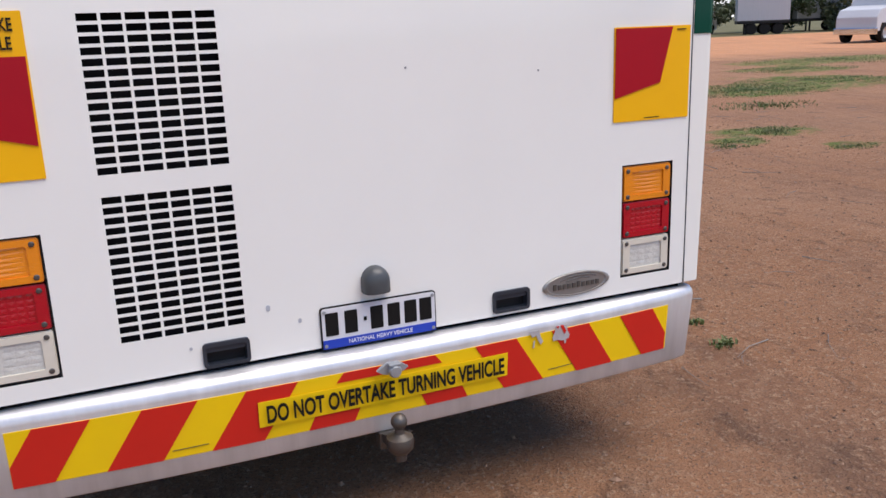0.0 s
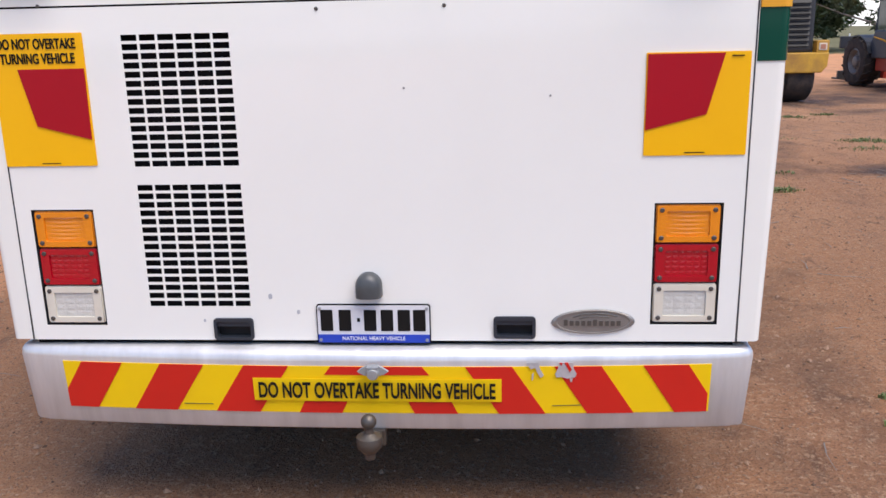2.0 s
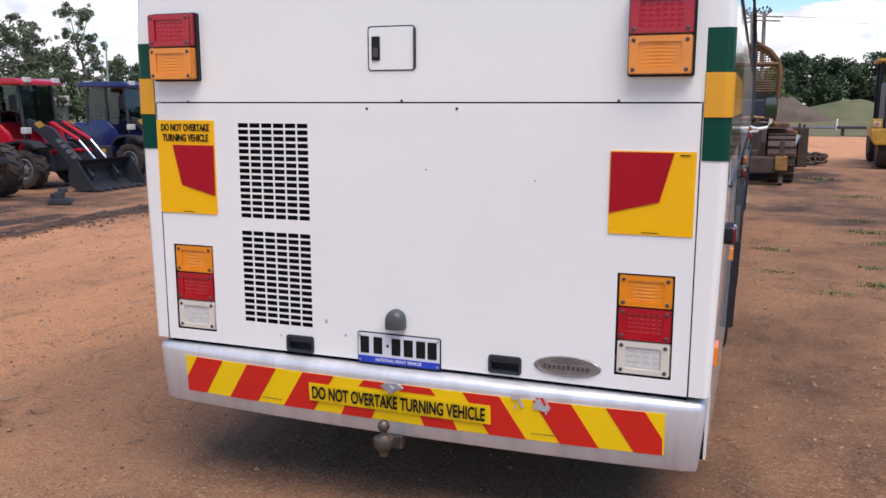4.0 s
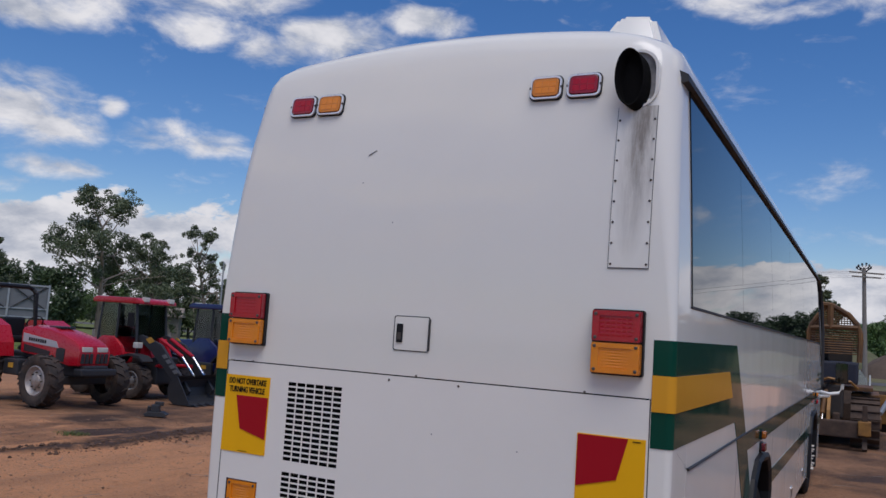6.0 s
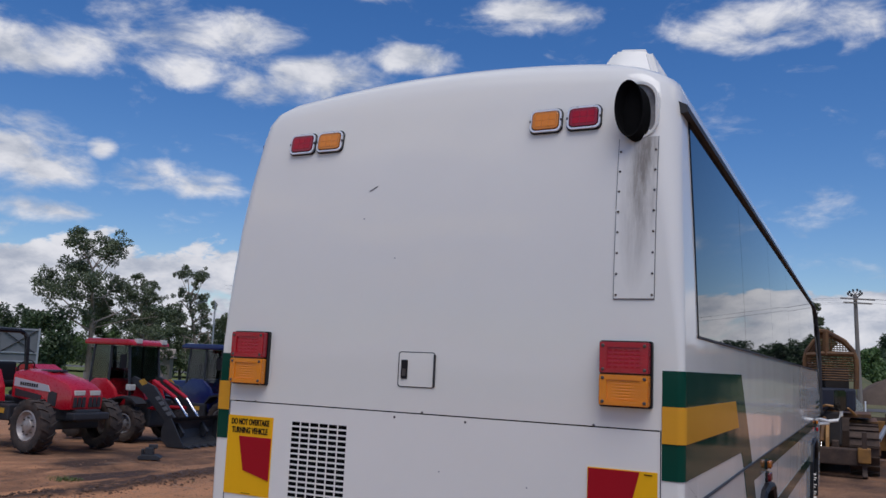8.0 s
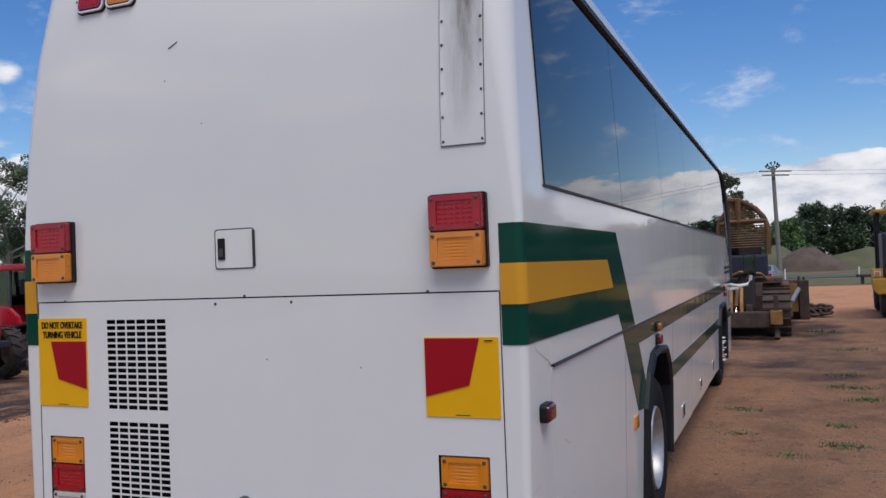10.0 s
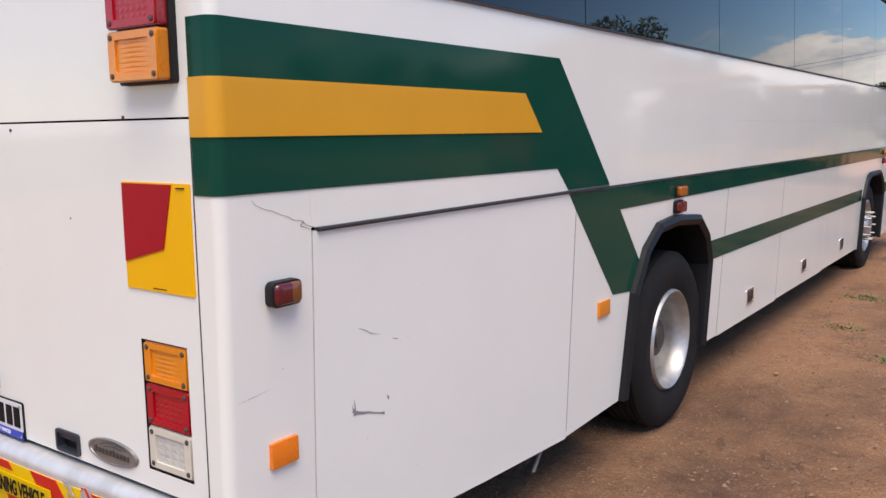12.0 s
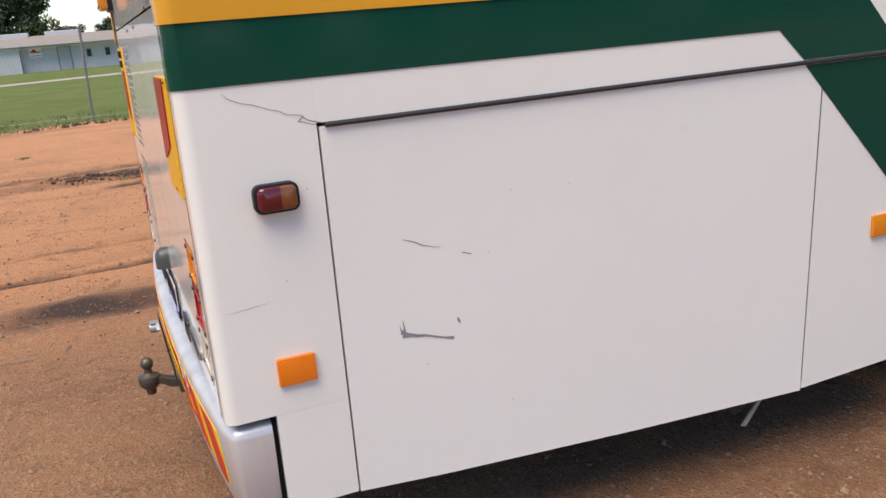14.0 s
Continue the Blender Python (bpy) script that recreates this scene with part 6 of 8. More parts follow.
def loader(at, turn, paint, label):
    """Compact articulated wheel loader with a cab, lift arms and a lowered bucket."""
    t = thing("wheel_loader", at, turn, label, "loader")
    RIMG = mat("dark_grey_rim", (0.16, 0.16, 0.16), 0.5, 0.3, other=(0.28, 0.26, 0.24), scale=8)
    for x in (0.78, -0.78):
        for y in (0.66, -0.66):
            farm_wheel(t, x, y, 0.43, 0.32, 0.23, MUDDY, RIMG, 14)
    bm = bmesh.new()
    prof = [(-1.70, 0.62), (-1.72, 1.05), (-1.62, 1.22), (-1.25, 1.34), (-0.65, 1.36), (-0.65, 0.62)]
    prism(bm, prof, "y", -0.52, 0.52, bevel=0.05)
    hood = part("engine_hood", bm, paint, t, smooth=True)
    for s in (1, -1):
        part("hood_grille", boxes((-1.42, -1.02, s * 0.52, s * 0.53, 1.06, 1.22)), CHARCOAL, hood)
    # body below the cab with a wheel-arch shoulder
    bm = bmesh.new()
    prism(bm, [(-0.70, 0.55), (-0.70, 1.20), (-0.42, 1.42), (-0.05, 1.42), (0.22, 1.20), (0.34, 0.95), (0.34, 0.55)], "y", -0.62, 0.62, bevel=0.05)
    part("cab_base", bm, paint, t, smooth=True)
    for y0 in (-0.70, 0.50):
        part("fuel_tank", boxes((-0.40, 0.20, y0, y0 + 0.20, 0.42, 0.78), bevel=0.04), CHARCOAL, t)
    part("yellow_tag", boxes((-0.15, 0.02, -0.712, -0.70, 0.60, 0.70)), YELLOW, t)
    # cab: posts, panes, roof with lamps
    posts = [(-0.60, -0.52), (-0.60, 0.52), (-0.02, -0.55), (-0.02, 0.55), (0.52, -0.50), (0.52, 0.50)]
    for x, y in posts:
        lean = 0.05 if x > 0.3 else (-0.03 if x < -0.3 else 0.0)
        bm = bmesh.new()
        tube(bm, [(x + lean * 2, y, 1.02), (x - lean, y * 0.96, 2.22)], 0.034, 6)
        part("cab_post", bm, CHARCOAL, t)
    for pts in ([(-0.58, -0.53, 1.36), (-0.04, -0.555, 1.36), (-0.04, -0.53, 2.20), (-0.56, -0.51, 2.20)], [(0.0, -0.555, 1.06), (0.56, -0.51, 1.06), (0.48, -0.49, 2.20), (0.0, -0.53, 2.20)],
                [(-0.58, 0.53, 1.36), (-0.04, 0.555, 1.36), (-0.04, 0.53, 2.20), (-0.56, 0.51, 2.20)], [(0.0, 0.555, 1.06), (0.56, 0.51, 1.06), (0.48, 0.49, 2.20), (0.0, 0.53, 2.20)],
                [(0.60, -0.48, 1.06), (0.60, 0.48, 1.06), (0.49, 0.46, 2.20), (0.49, -0.46, 2.20)], [(-0.63, -0.49, 1.36), (-0.63, 0.49, 1.36), (-0.57, 0.47, 2.20), (-0.57, -0.47, 2.20)]):
        bm = bmesh.new()
        bm.faces.new([bm.verts.new(p) for p in pts])
        got = bmesh.ops.extrude_face_region(bm, geom=list(bm.faces))
        c = sum((Vector(p) for p in pts), Vector()) / 4
        bmesh.ops.translate(bm, vec=Vector((c.x - 0.0, c.y, 0)).normalized() * -0.01, verts=[e for e in got["geom"] if isinstance(e, bmesh.types.BMVert)])
        part("cab_pane", bm, CLEARGLASS, t, "clear cab glass").visible_shadow = False
    part("cab_seat", boxes((-0.45, -0.02, -0.25, 0.25, 1.15, 1.32), (-0.48, -0.34, -0.25, 0.25, 1.3, 1.85), bevel=0.04), BLACK, t)
    bm = bmesh.new()
    prism(bm, [(-0.80, 2.22), (-0.82, 2.30), (-0.70, 2.36), (0.50, 2.36), (0.68, 2.30), (0.70, 2.22)], "y", -0.62, 0.62, bevel=0.025)
    part("cab_roof", bm, paint, t, "painted cab roof", smooth=True)
    for x, y in ((0.62, -0.50), (0.62, 0.34), (-0.78, -0.42)):
        part("work_lamp", boxes((x, x + 0.10, y, y + 0.17, 2.27, 2.38), bevel=0.015), CLEAR, t, "white work lamp")
    bm = bmesh.new()
    tube(bm, [(0.52, -0.58, 2.05), (0.66, -0.78, 2.02), (0.66, -0.80, 1.85)], 0.012, 5)
    box(bm, 0.62, 0.66, -0.90, -0.72, 1.68, 2.0, bevel=0.01)
    part("cab_mirror", bm, BLACK, t)
    # front frame, fenders and lamps
    part("front_frame", boxes((0.34, 1.15, -0.36, 0.36, 0.35, 0.98), bevel=0.05), CHARCOAL, t)
    for s in (1, -1):
        bm = bmesh.new()
        pts = [(0.25, 0.80), (0.42, 1.00), (0.70, 1.06), (1.00, 1.02), (1.16, 0.90), (1.13, 0.86), (0.98, 0.97), (0.70, 1.01), (0.45, 0.96), (0.29, 0.78)]
        prism(bm, pts, "y", s * 0.50, s * 0.84)
        part("front_fender", bm, CHARCOAL, t)
        bm = bmesh.new()
        tube(bm, [(0.70, s * 0.60, 1.03), (0.70, s * 0.60, 1.22)], 0.02, 6)
        part("lamp_stalk", bm, BLACK, t)
        part("headlight", boxes((0.66, 0.80, s * 0.60 - 0.09, s * 0.60 + 0.09, 1.18, 1.32), bevel=0.02), CLEAR, t)
        # arms: painted tower, charcoal lift arm
        bm = bmesh.new()
        prism(bm, [(0.40, 0.95), (0.50, 1.42), (0.74, 1.40), (1.02, 0.85), (0.90, 0.62), (0.55, 0.62)], "y", s * 0.26, s * 0.34, bevel=0.01)
        part("loader_tower", bm, paint, t)
        bm = bmesh.new()
        prism(bm, [(0.48, 1.42), (0.62, 1.50), (1.02, 1.30), (1.55, 0.52), (1.74, 0.30), (1.66, 0.18), (1.48, 0.24), (1.18, 0.66), (0.86, 1.12)], "y", s * 0.37, s * 0.45, bevel=0.012)
        arm = part("lift_arm", reach(bm), CHARCOAL, t, "charcoal lift arm")
        bm = bmesh.new()
        for k in range(4):
            prism(bm, [(1.06 + k * 0.075, 1.05 - k * 0.11), (1.13 + k * 0.075, 1.09 - k * 0.11), (1.18 + k * 0.075, 1.02 - k * 0.11), (1.11 + k * 0.075, 0.98 - k * 0.11)], "y", s * 0.448, s * 0.456)
        part("lettering_bars", reach(bm), MIDGREY, arm, kind="stuff")
        bm = bmesh.new()
        prism(bm, [(0.72, 1.40), (0.82, 1.46), (0.90, 1.36), (0.80, 1.30)], "y", s * 0.448, s * 0.456)
        part("warning_label", reach(bm), YELLOW, arm)
        bm = bmesh.new()
        tube(bm, [(0.66, s * 0.30, 0.78), (1.22, s * 0.34, 0.80)], 0.045, 8)
        part("lift_cylinder", reach(bm), paint, t)
        bm = bmesh.new()
        tube(bm, [(0.85, s * 0.18, 1.42), (1.30, s * 0.18, 1.05)], 0.04, 8)
        part("tilt_cylinder", reach(bm), paint, t)
        bm = bmesh.new()
        tube(bm, [(1.28, s * 0.18, 1.07), (1.62, s * 0.18, 0.62)], 0.022, 8)
        part("cylinder_rod", reach(bm), CHROME, t)
    bm = bmesh.new()
    prof = [(2.18, 0.02), (1.66, 0.02), (1.50, 0.14), (1.46, 0.36), (1.54, 0.58), (1.72, 0.66), (1.70, 0.63), (1.57, 0.55), (1.50, 0.36), (1.54, 0.17), (1.68, 0.055), (2.18, 0.05)]
    prism(bm, prof, "y", -0.86, 0.86)
    for s in (1, -1):
        prism(bm, [(2.14, 0.03), (1.66, 0.03), (1.50, 0.15), (1.47, 0.36), (1.55, 0.57), (1.72, 0.65)], "y", s * 0.84, s * 0.865)
    bucket = part("bucket", reach(bm), CHARCOAL, t, "charcoal steel bucket")
    for k in range(7):
        y = -0.78 + k * 0.26
        bm = bmesh.new()
        prism(bm, [(2.10, 0.02), (2.32, 0.025), (2.10, 0.07)], "y", y - 0.035, y + 0.035)
        part("bucket_tooth", reach(bm), CHARCOAL, bucket)
    return t


LZ = ground_z(-13.3, 10.2) + 0.005
loader((-14.11, 11.42, LZ), 3, RED, "red compact wheel loader with glazed cab and charcoal bucket")
loader((-14.06, 14.62, LZ), 3, NAVY, "navy blue compact wheel loader with glazed cab")

# loose hitch casting lying in front of the tractors
bm = bmesh.new()
prism(bm, [(-0.28, 0.0), (0.28, 0.0), (0.34, 0.05), (0.20, 0.10), (-0.20, 0.10), (-0.34, 0.05)], "y", -0.16, 0.16, bevel=0.012)
box(bm, -0.14, 0.10, -0.11, 0.11, 0.09, 0.24, bevel=0.02)
box(bm, -0.05, 0.20, -0.06, 0.06, 0.22, 0.30, bevel=0.015)
lathe(bm, [(0.05, 0.0), (0.05, 0.10), (0.03, 0.12), (0, 0.12)], "z", 12, (-0.22, 0.02, 0.09))
ob = part("hitch_casting", bm, CHARCOAL, None, "dark steel hitch casting lying on the dirt", category="machine part")
squat = Matrix.Diagonal((0.66, 0.8, 0.95, 1))
ob.matrix_basis = pose(-10.5, 8.80, ground_z(-10.5, 8.80) - 0.005, 0, 0, 35) @ squat


def dozer():
    t = thing("bulldozer", (0.80, 19.05, ground_z(1, 19) - 0.01), 0, "old ochre bulldozer with caged cab and rusty tracks", "bulldozer")
    # built with its tail towards -y
    for s in (1, -1):
        cx = s * 1.10
        bm = bmesh.new()
        for yy in (-1.35, 1.35):
            lathe(bm, [(0.0, cx - 0.2), (0.40, cx - 0.2), (0.40, cx + 0.2), (0.0, cx + 0.2)], "x", 24, (0, yy, 0.56))
        box(bm, cx - 0.14, cx + 0.14, -1.2, 1.2, 0.32, 0.66, bevel=0.03)
        for yy in np.linspace(-0.9, 0.9, 6):
            lathe(bm, [(0.0, cx - 0.16), (0.14, cx - 0.16), (0.14, cx + 0.16), (0.0, cx + 0.16)], "x", 14, (0, yy, 0.24))
        track = part("track_frame", bm, RUST, t)
        # shoes follow a rounded loop; each is a plate with a grouser bar
        loop, R = [], 0.50
        n_arc, n_str = 8, 14
        for k in range(n_str):
            loop.append((-1.35 + 2.7 * k / n_str, 0.06, 0))
        for k in range(n_arc):
            a = math.pi * k / n_arc
            loop.append((1.35 + R * math.sin(a), 0.56 - R * math.cos(a), a))
        for k in range(n_str):
            loop.append((1.35 - 2.7 * k / n_str, 1.06, math.pi))
        for k in range(n_arc):
            a = math.pi + math.pi * k / n_arc
            loop.append((-1.35 + R * math.sin(a), 0.56 - R * math.cos(a), a))
        shoe = None
        for yy, zz, a in loop:
            m = Matrix.Translation((cx, yy, zz)) @ Matrix.Rotation(a, 4, "X")
            if shoe is None:
                bm = boxes((-0.29, 0.29, -0.095, 0.095, -0.012, 0.022), bevel=0.004)
                box(bm, -0.29, 0.29, -0.095, -0.065, -0.055, -0.01)
                shoe = part("track_shoe", bm, RUST, track)
                ob_ = shoe
            else:
                ob_ = new("track_shoe", shoe.data)
                ob_.parent = track
            ob_.matrix_basis = m
    part("hull", boxes((-0.50, 0.50, -1.6, 1.9, 0.55, 1.25), bevel=0.04), OCHRE, t)
    part("engine_hood", boxes((-0.48, 0.48, 0.1, 2.0, 1.25, 1.95), bevel=0.06), OCHRE, t)
    for x0, x1 in ((-1.25, -0.50), (0.50, 1.25)):
        part("fender_deck", boxes((x0, x1, -1.35, 0.6, 1.24, 1.33), bevel=0.015), OCHRE, t)
    part("rear_tank", boxes((-0.98, 0.95, -1.62, -0.95, 1.38, 1.88), bevel=0.05), INKBLUE, t, "dark navy rear tank")
    for x0 in (-0.6, 0.45):
        part("tank_bracket", boxes((x0, x0 + 0.15, -1.66, -1.55, 1.2, 1.45), bevel=0.01), OCHRE, t)
    bm = bmesh.new()
    tube(bm, [(0.25, -1.70, 1.0), (0.28, -1.78, 1.3), (0.42, -1.74, 1.45), (0.5, -1.65, 1.42)], 0.035, 6)
    tube(bm, [(0.05, -1.70, 1.0), (0.02, -1.80, 1.28), (-0.15, -1.76, 1.40)], 0.03, 6)
    part("hydraulic_hose", bm, BLACK, t)
    # caged cab: bent roof posts, mesh screens
    arc = [(0.96, 1.88), (0.98, 2.40), (0.97, 2.56), (0.91, 2.74), (0.74, 2.95), (0.38, 3.16), (0.0, 3.19)]
    outline_ = arc + [(-x, z) for x, z in arc[-2::-1]]
    for yy in (-1.35, 0.05):
        bm = bmesh.new()
        tube(bm, [(x, yy, z) for x, z in outline_], 0.055, 7)
        part("cage_hoop", bm, OCHRE, t, "bent ochre cage hoop")
    for x, z in ((0.96, 2.45), (-0.96, 2.45), (0.40, 3.13), (-0.40, 3.13), (0.95, 1.92), (-0.95, 1.92)):
        bm = bmesh.new()
        tube(bm, [(x, -1.35, z), (x, 0.05, z)], 0.045, 6)
        part("cage_rail", bm, OCHRE, t)
    for x in (-0.36, 0.36):
        bm = bmesh.new()
        tube(bm, [(x, -1.36, 2.62), (x, -1.36, 3.16)], 0.07, 6)
        part("cage_post", bm, OCHRE, t)
    bm = bmesh.new()
    tube(bm, [(-0.93, -1.37, 2.66), (0.93, -1.37, 2.66)], 0.055, 7)
    part("cage_rail", bm, OCHRE, t)

    def half(z):
        return float(np.interp(z, [p[1] for p in arc], [p[0] for p in arc]))
    bars = bmesh.new()
    for z in np.arange(2.70, 3.16, 0.05):
        tube(bars, [(-half(z), -1.34, z), (half(z), -1.34, z)], 0.012, 4)
    for x in np.arange(-0.85, 0.88, 0.06):
        top = float(np.interp(-abs(x), [-0.97, -0.91, -0.74, -0.38, 0.0], [2.56, 2.74, 2.95, 3.16, 3.19]))
        tube(bars, [(x, -1.345, 2.66), (x, -1.345, top)], 0.009, 4)
    part("mesh_screen", bars, OCHRE, t, "welded wire screen", kind="stuff")
    for z in np.arange(2.06, 2.64, 0.055):
        bm = bmesh.new()
        w = 0.90
        tube(bm, [(-0.92, -1.36, z), (0.92, -1.36, z)], 0.015, 5)
        part("guard_bar", bm, OCHRE, t)
    bars = bmesh.new()
    for z in np.arange(1.86, 2.56, 0.055):
        for s in (1, -1):
            tube(bars, [(s * 0.95, -1.3, z), (s * 0.95, 0.0, z)], 0.008, 4)
    for yy in np.arange(-1.25, 0.0, 0.11):
        for s in (1, -1):
            tube(bars, [(s * 0.952, yy, 1.90), (s * 0.952, yy, 2.50)], 0.007, 4)
    part("side_screen", bars, OCHRE, t, kind="stuff")
    part("cab_roof", boxes((-0.40, 0.40, -1.30, 0.0, 3.08, 3.12)), OCHRE, t)
    part("operator_seat", boxes((-0.32, 0.32, -0.9, -0.4, 1.8, 1.95), (-0.32, 0.32, -1.0, -0.88, 1.9, 2.40), bevel=0.05), BLACK, t)
    part("cab_dash", boxes((-0.8, 0.8, -0.1, 0.05, 1.75, 2.35), bevel=0.03), UNDER, t)
    # ripper: beam, paired links and a shank
    part("ripper_beam", boxes((-1.20, 0.98, -2.40, -2.05, 0.27, 0.62), bevel=0.03), RUST, t, "rusty ripper beam")
    for x in (-0.62, -0.42, 0.16, 0.38):
        bm = bmesh.new()
        prism(bm, [(-2.3, 0.55), (-2.05, 0.55), (-1.72, 1.12), (-1.86, 1.16), (-2.22, 0.82)], "x", x - 0.035, x + 0.035, bevel=0.008)
        part("ripper_link", bm, LINK, t, "chipped ochre ripper link")
    bm = bmesh.new()
    prism(bm, [(-2.34, 0.98), (-2.14, 0.98), (-2.14, 0.14), (-2.26, 0.0), (-2.44, 0.06), (-2.34, 0.22)], "x", 1.05, 1.15, bevel=0.01)
    part("ripper_shank", bm, RUST, t)
    part("shank_box", boxes((0.97, 1.22, -2.46, -2.05, 0.34, 0.64), bevel=0.02), LINK, t)
    part("rear_housing", boxes((-0.62, 0.66, -1.72, -1.30, 0.62, 1.36), bevel=0.05), UNDER, t, "oily dark rear housing")
    for s in (1, -1):
        bm = bmesh.new()
        tube(bm, [(s * 0.30, -1.74, 1.22), (s * 0.26, -2.10, 0.72)], 0.055, 10)
        part("ripper_cylinder", bm, OCHRE, t)
        bm = bmesh.new()
        tube(bm, [(s * 0.262, -2.08, 0.74), (s * 0.25, -2.24, 0.56)], 0.028, 8)
        part("cylinder_rod", bm, CHROME, t)
        part("track_guard", boxes((s * 0.80, s * 1.38, -1.05, 1.15, 1.12, 1.17), bevel=0.01), OCHRE, t)
    bm = bmesh.new()
    tube(bm, [(0.95, -1.62, 1.30), (0.80, -1.80, 1.45), (0.35, -1.82, 1.50), (0.05, -1.72, 1.36)], 0.030, 6)
    part("hydraulic_hose", bm, LINK, t, "ochre hydraulic pipe")
    for s in (1, -1):
        part("ripper_bracket", boxes((s * 0.46, s * 0.60, -2.1, -1.5, 0.45, 0.75), bevel=0.02), RUST, t)
    # push arms and blade ahead
    for s in (1, -1):
        part("push_arm", boxes((s * 1.26, s * 1.44, -0.4, 2.6, 0.36, 0.60), bevel=0.03), OCHRE, t)
    bm = bmesh.new()
    prism(bm, [(2.62, 0.08), (2.52, 0.35), (2.50, 0.75), (2.62, 1.15), (2.72, 1.12), (2.60, 0.75), (2.62, 0.35), (2.72, 0.08)], "x", -1.75, 1.87)
    part("blade", bm, RUST, t, "worn rusty blade")
    for x0, x1 in ((1.62, 1.87), (-1.75, -1.5)):
        part("blade_stiffener", boxes((x0, x1, 2.40, 2.54, 0.1, 1.14), bevel=0.02), RUST, t)
        part("blade_end_plate", boxes((x0 - 0.42, x0 - 0.02, 2.44, 2.52, 0.30, 1.06), bevel=0.02), LINK, t, "ochre blade backing plate")
    for s in (1, -1):
        bm = bmesh.new()
        tube(bm, [(s * 1.42, 1.4, 0.62), (s * 1.62, 2.46, 0.92)], 0.06, 8)
        part("blade_strut", bm, GALV if s > 0 else OCHRE, t)
    part("lift_post", boxes((1.60, 1.66, 2.46, 2.52, 1.10, 1.26), (1.72, 1.78, 2.46, 2.52, 1.10, 1.24), bevel=0.01), RUST, t)
    return t


dozer()
# drag chain and shackles on the dirt beyond the dozer
bm = bmesh.new()
for k in range(8):
    a, row = (k % 4) * 0.15, k // 4
    pts = [(a + 0.15 * math.cos(q), row * 0.16 + 0.10 * math.sin(q) * (1 if k % 2 else 0.3), 0.13 + row * 0.13 + 0.10 * math.sin(q) * (0.35 if k % 2 else 1) + 0.07 * noise.noise((k * 1.7, 0, 0))) for q in np.linspace(0, 2 * math.pi, 13)[:-1]]
    tube(bm, pts, 0.048, 6, close=True)
ob = part("drag_chain", bm, RUST, None, "heavy rusty drag chain lying on the dirt", category="chain")
ob.matrix_basis = pose(2.70, 23.6, ground_z(2.8, 23.6), 0, 0, -8)


def yellow_machine(at, turn, label):
    """A tail-on roller: wide bumper, smooth tyres, black louvred engine housing, canopy posts."""
    t = thing("road_roller", at, turn, label, "roller")
    for x in (-1.45, 1.45):
        for y in (0.62, -0.62):
            s = 1 if y > 0 else -1
            bm = bmesh.new()
            lathe(bm, [(0.28, -0.30), (0.48, -0.32), (0.54, -0.27), (0.56, -0.1), (0.56, 0.1), (0.54, 0.27), (0.48, 0.32), (0.28, 0.30)], "y", 32, (x, y, 0.56))
            w = part("wheel", bm, MUDDY, t, "smooth muddy roller tyre", smooth=True)
            bm = bmesh.new()
            lathe(bm, [(0.29, s * 0.29), (0.26, s * 0.22), (0.10, s * 0.20), (0, s * 0.20)], "y", 20, (x, y, 0.56))
            part("rim", bm, YELLOW, w)
    bm = bmesh.new()
    prism(bm, [(-1.14, 0.80), (-1.02, 0.66), (1.02, 0.66), (1.14, 0.80), (1.16, 1.10), (-1.16, 1.10)], "x", -2.10, -1.80, bevel=0.03)
    part("rear_bumper", bm, YELLOW, t, "chipped yellow rear bumper")
    part("frame", boxes((-1.9, 2.0, -0.95, 0.95, 0.78, 1.08), bevel=0.03), YELLOW, t)
    part("engine_housing", boxes((-1.92, -0.45, -0.86, 0.86, 1.10, 2.35), bevel=0.06), CHARCOAL, t)
    for k in range(9):
        z = 1.24 + k * 0.115
        bm = bmesh.new()
        prism(bm, [(-1.975, z), (-1.92, z + 0.07), (-1.92, z - 0.01)], "y", -0.74, 0.74)
        part("louvre", bm, BLACK, t)
    for s in (1, -1):
        part("lamp_box", boxes((-2.08, -1.80, s * 0.88, s * 1.15, 1.10, 1.36), bevel=0.02), YELLOW, t)
        part("tail_lamp", boxes((-2.095, -2.07, s * 0.93, s * 1.10, 1.15, 1.30), bevel=0.004), CREAM, t)
        part("tail_lamp_lens", boxes((-2.105, -2.09, s * 0.96, s * 1.07, 1.175, 1.275)), mat("faded_amber", (0.45, 0.2, 0.12), 0.4), t)
    bm = bmesh.new()
    prism(bm, [(0.7, 1.08), (0.7, 1.55), (1.9, 1.45), (2.05, 1.08)], "y", -0.8, 0.8, bevel=0.05)
    part("nose_hood", bm, YELLOW, t)
    for x in (-0.35, 0.75):
        for y in (-0.85, 0.85):
            bm = bmesh.new()
            tube(bm, [(x, y, 1.08), (x, y, 2.95)], 0.05, 6)
            part("canopy_post", bm, BLACK, t)
    part("canopy", boxes((-0.6, 1.0, -1.0, 1.0, 2.95, 3.04), bevel=0.02), YELLOW, t)
    part("seat", boxes((-0.25, 0.25, -0.3, 0.3, 1.08, 1.3), (-0.3, -0.18, -0.3, 0.3, 1.25, 1.8), bevel=0.04), BLACK, t)
    return t


yellow_machine((6.42, 18.95, ground_z(6.4, 18.9)), 90, "worn yellow road roller with black engine louvres")
yellow_machine((5.50, 24.6, ground_z(5.5, 24.6)), 88, "worn yellow road roller parked behind another roller")


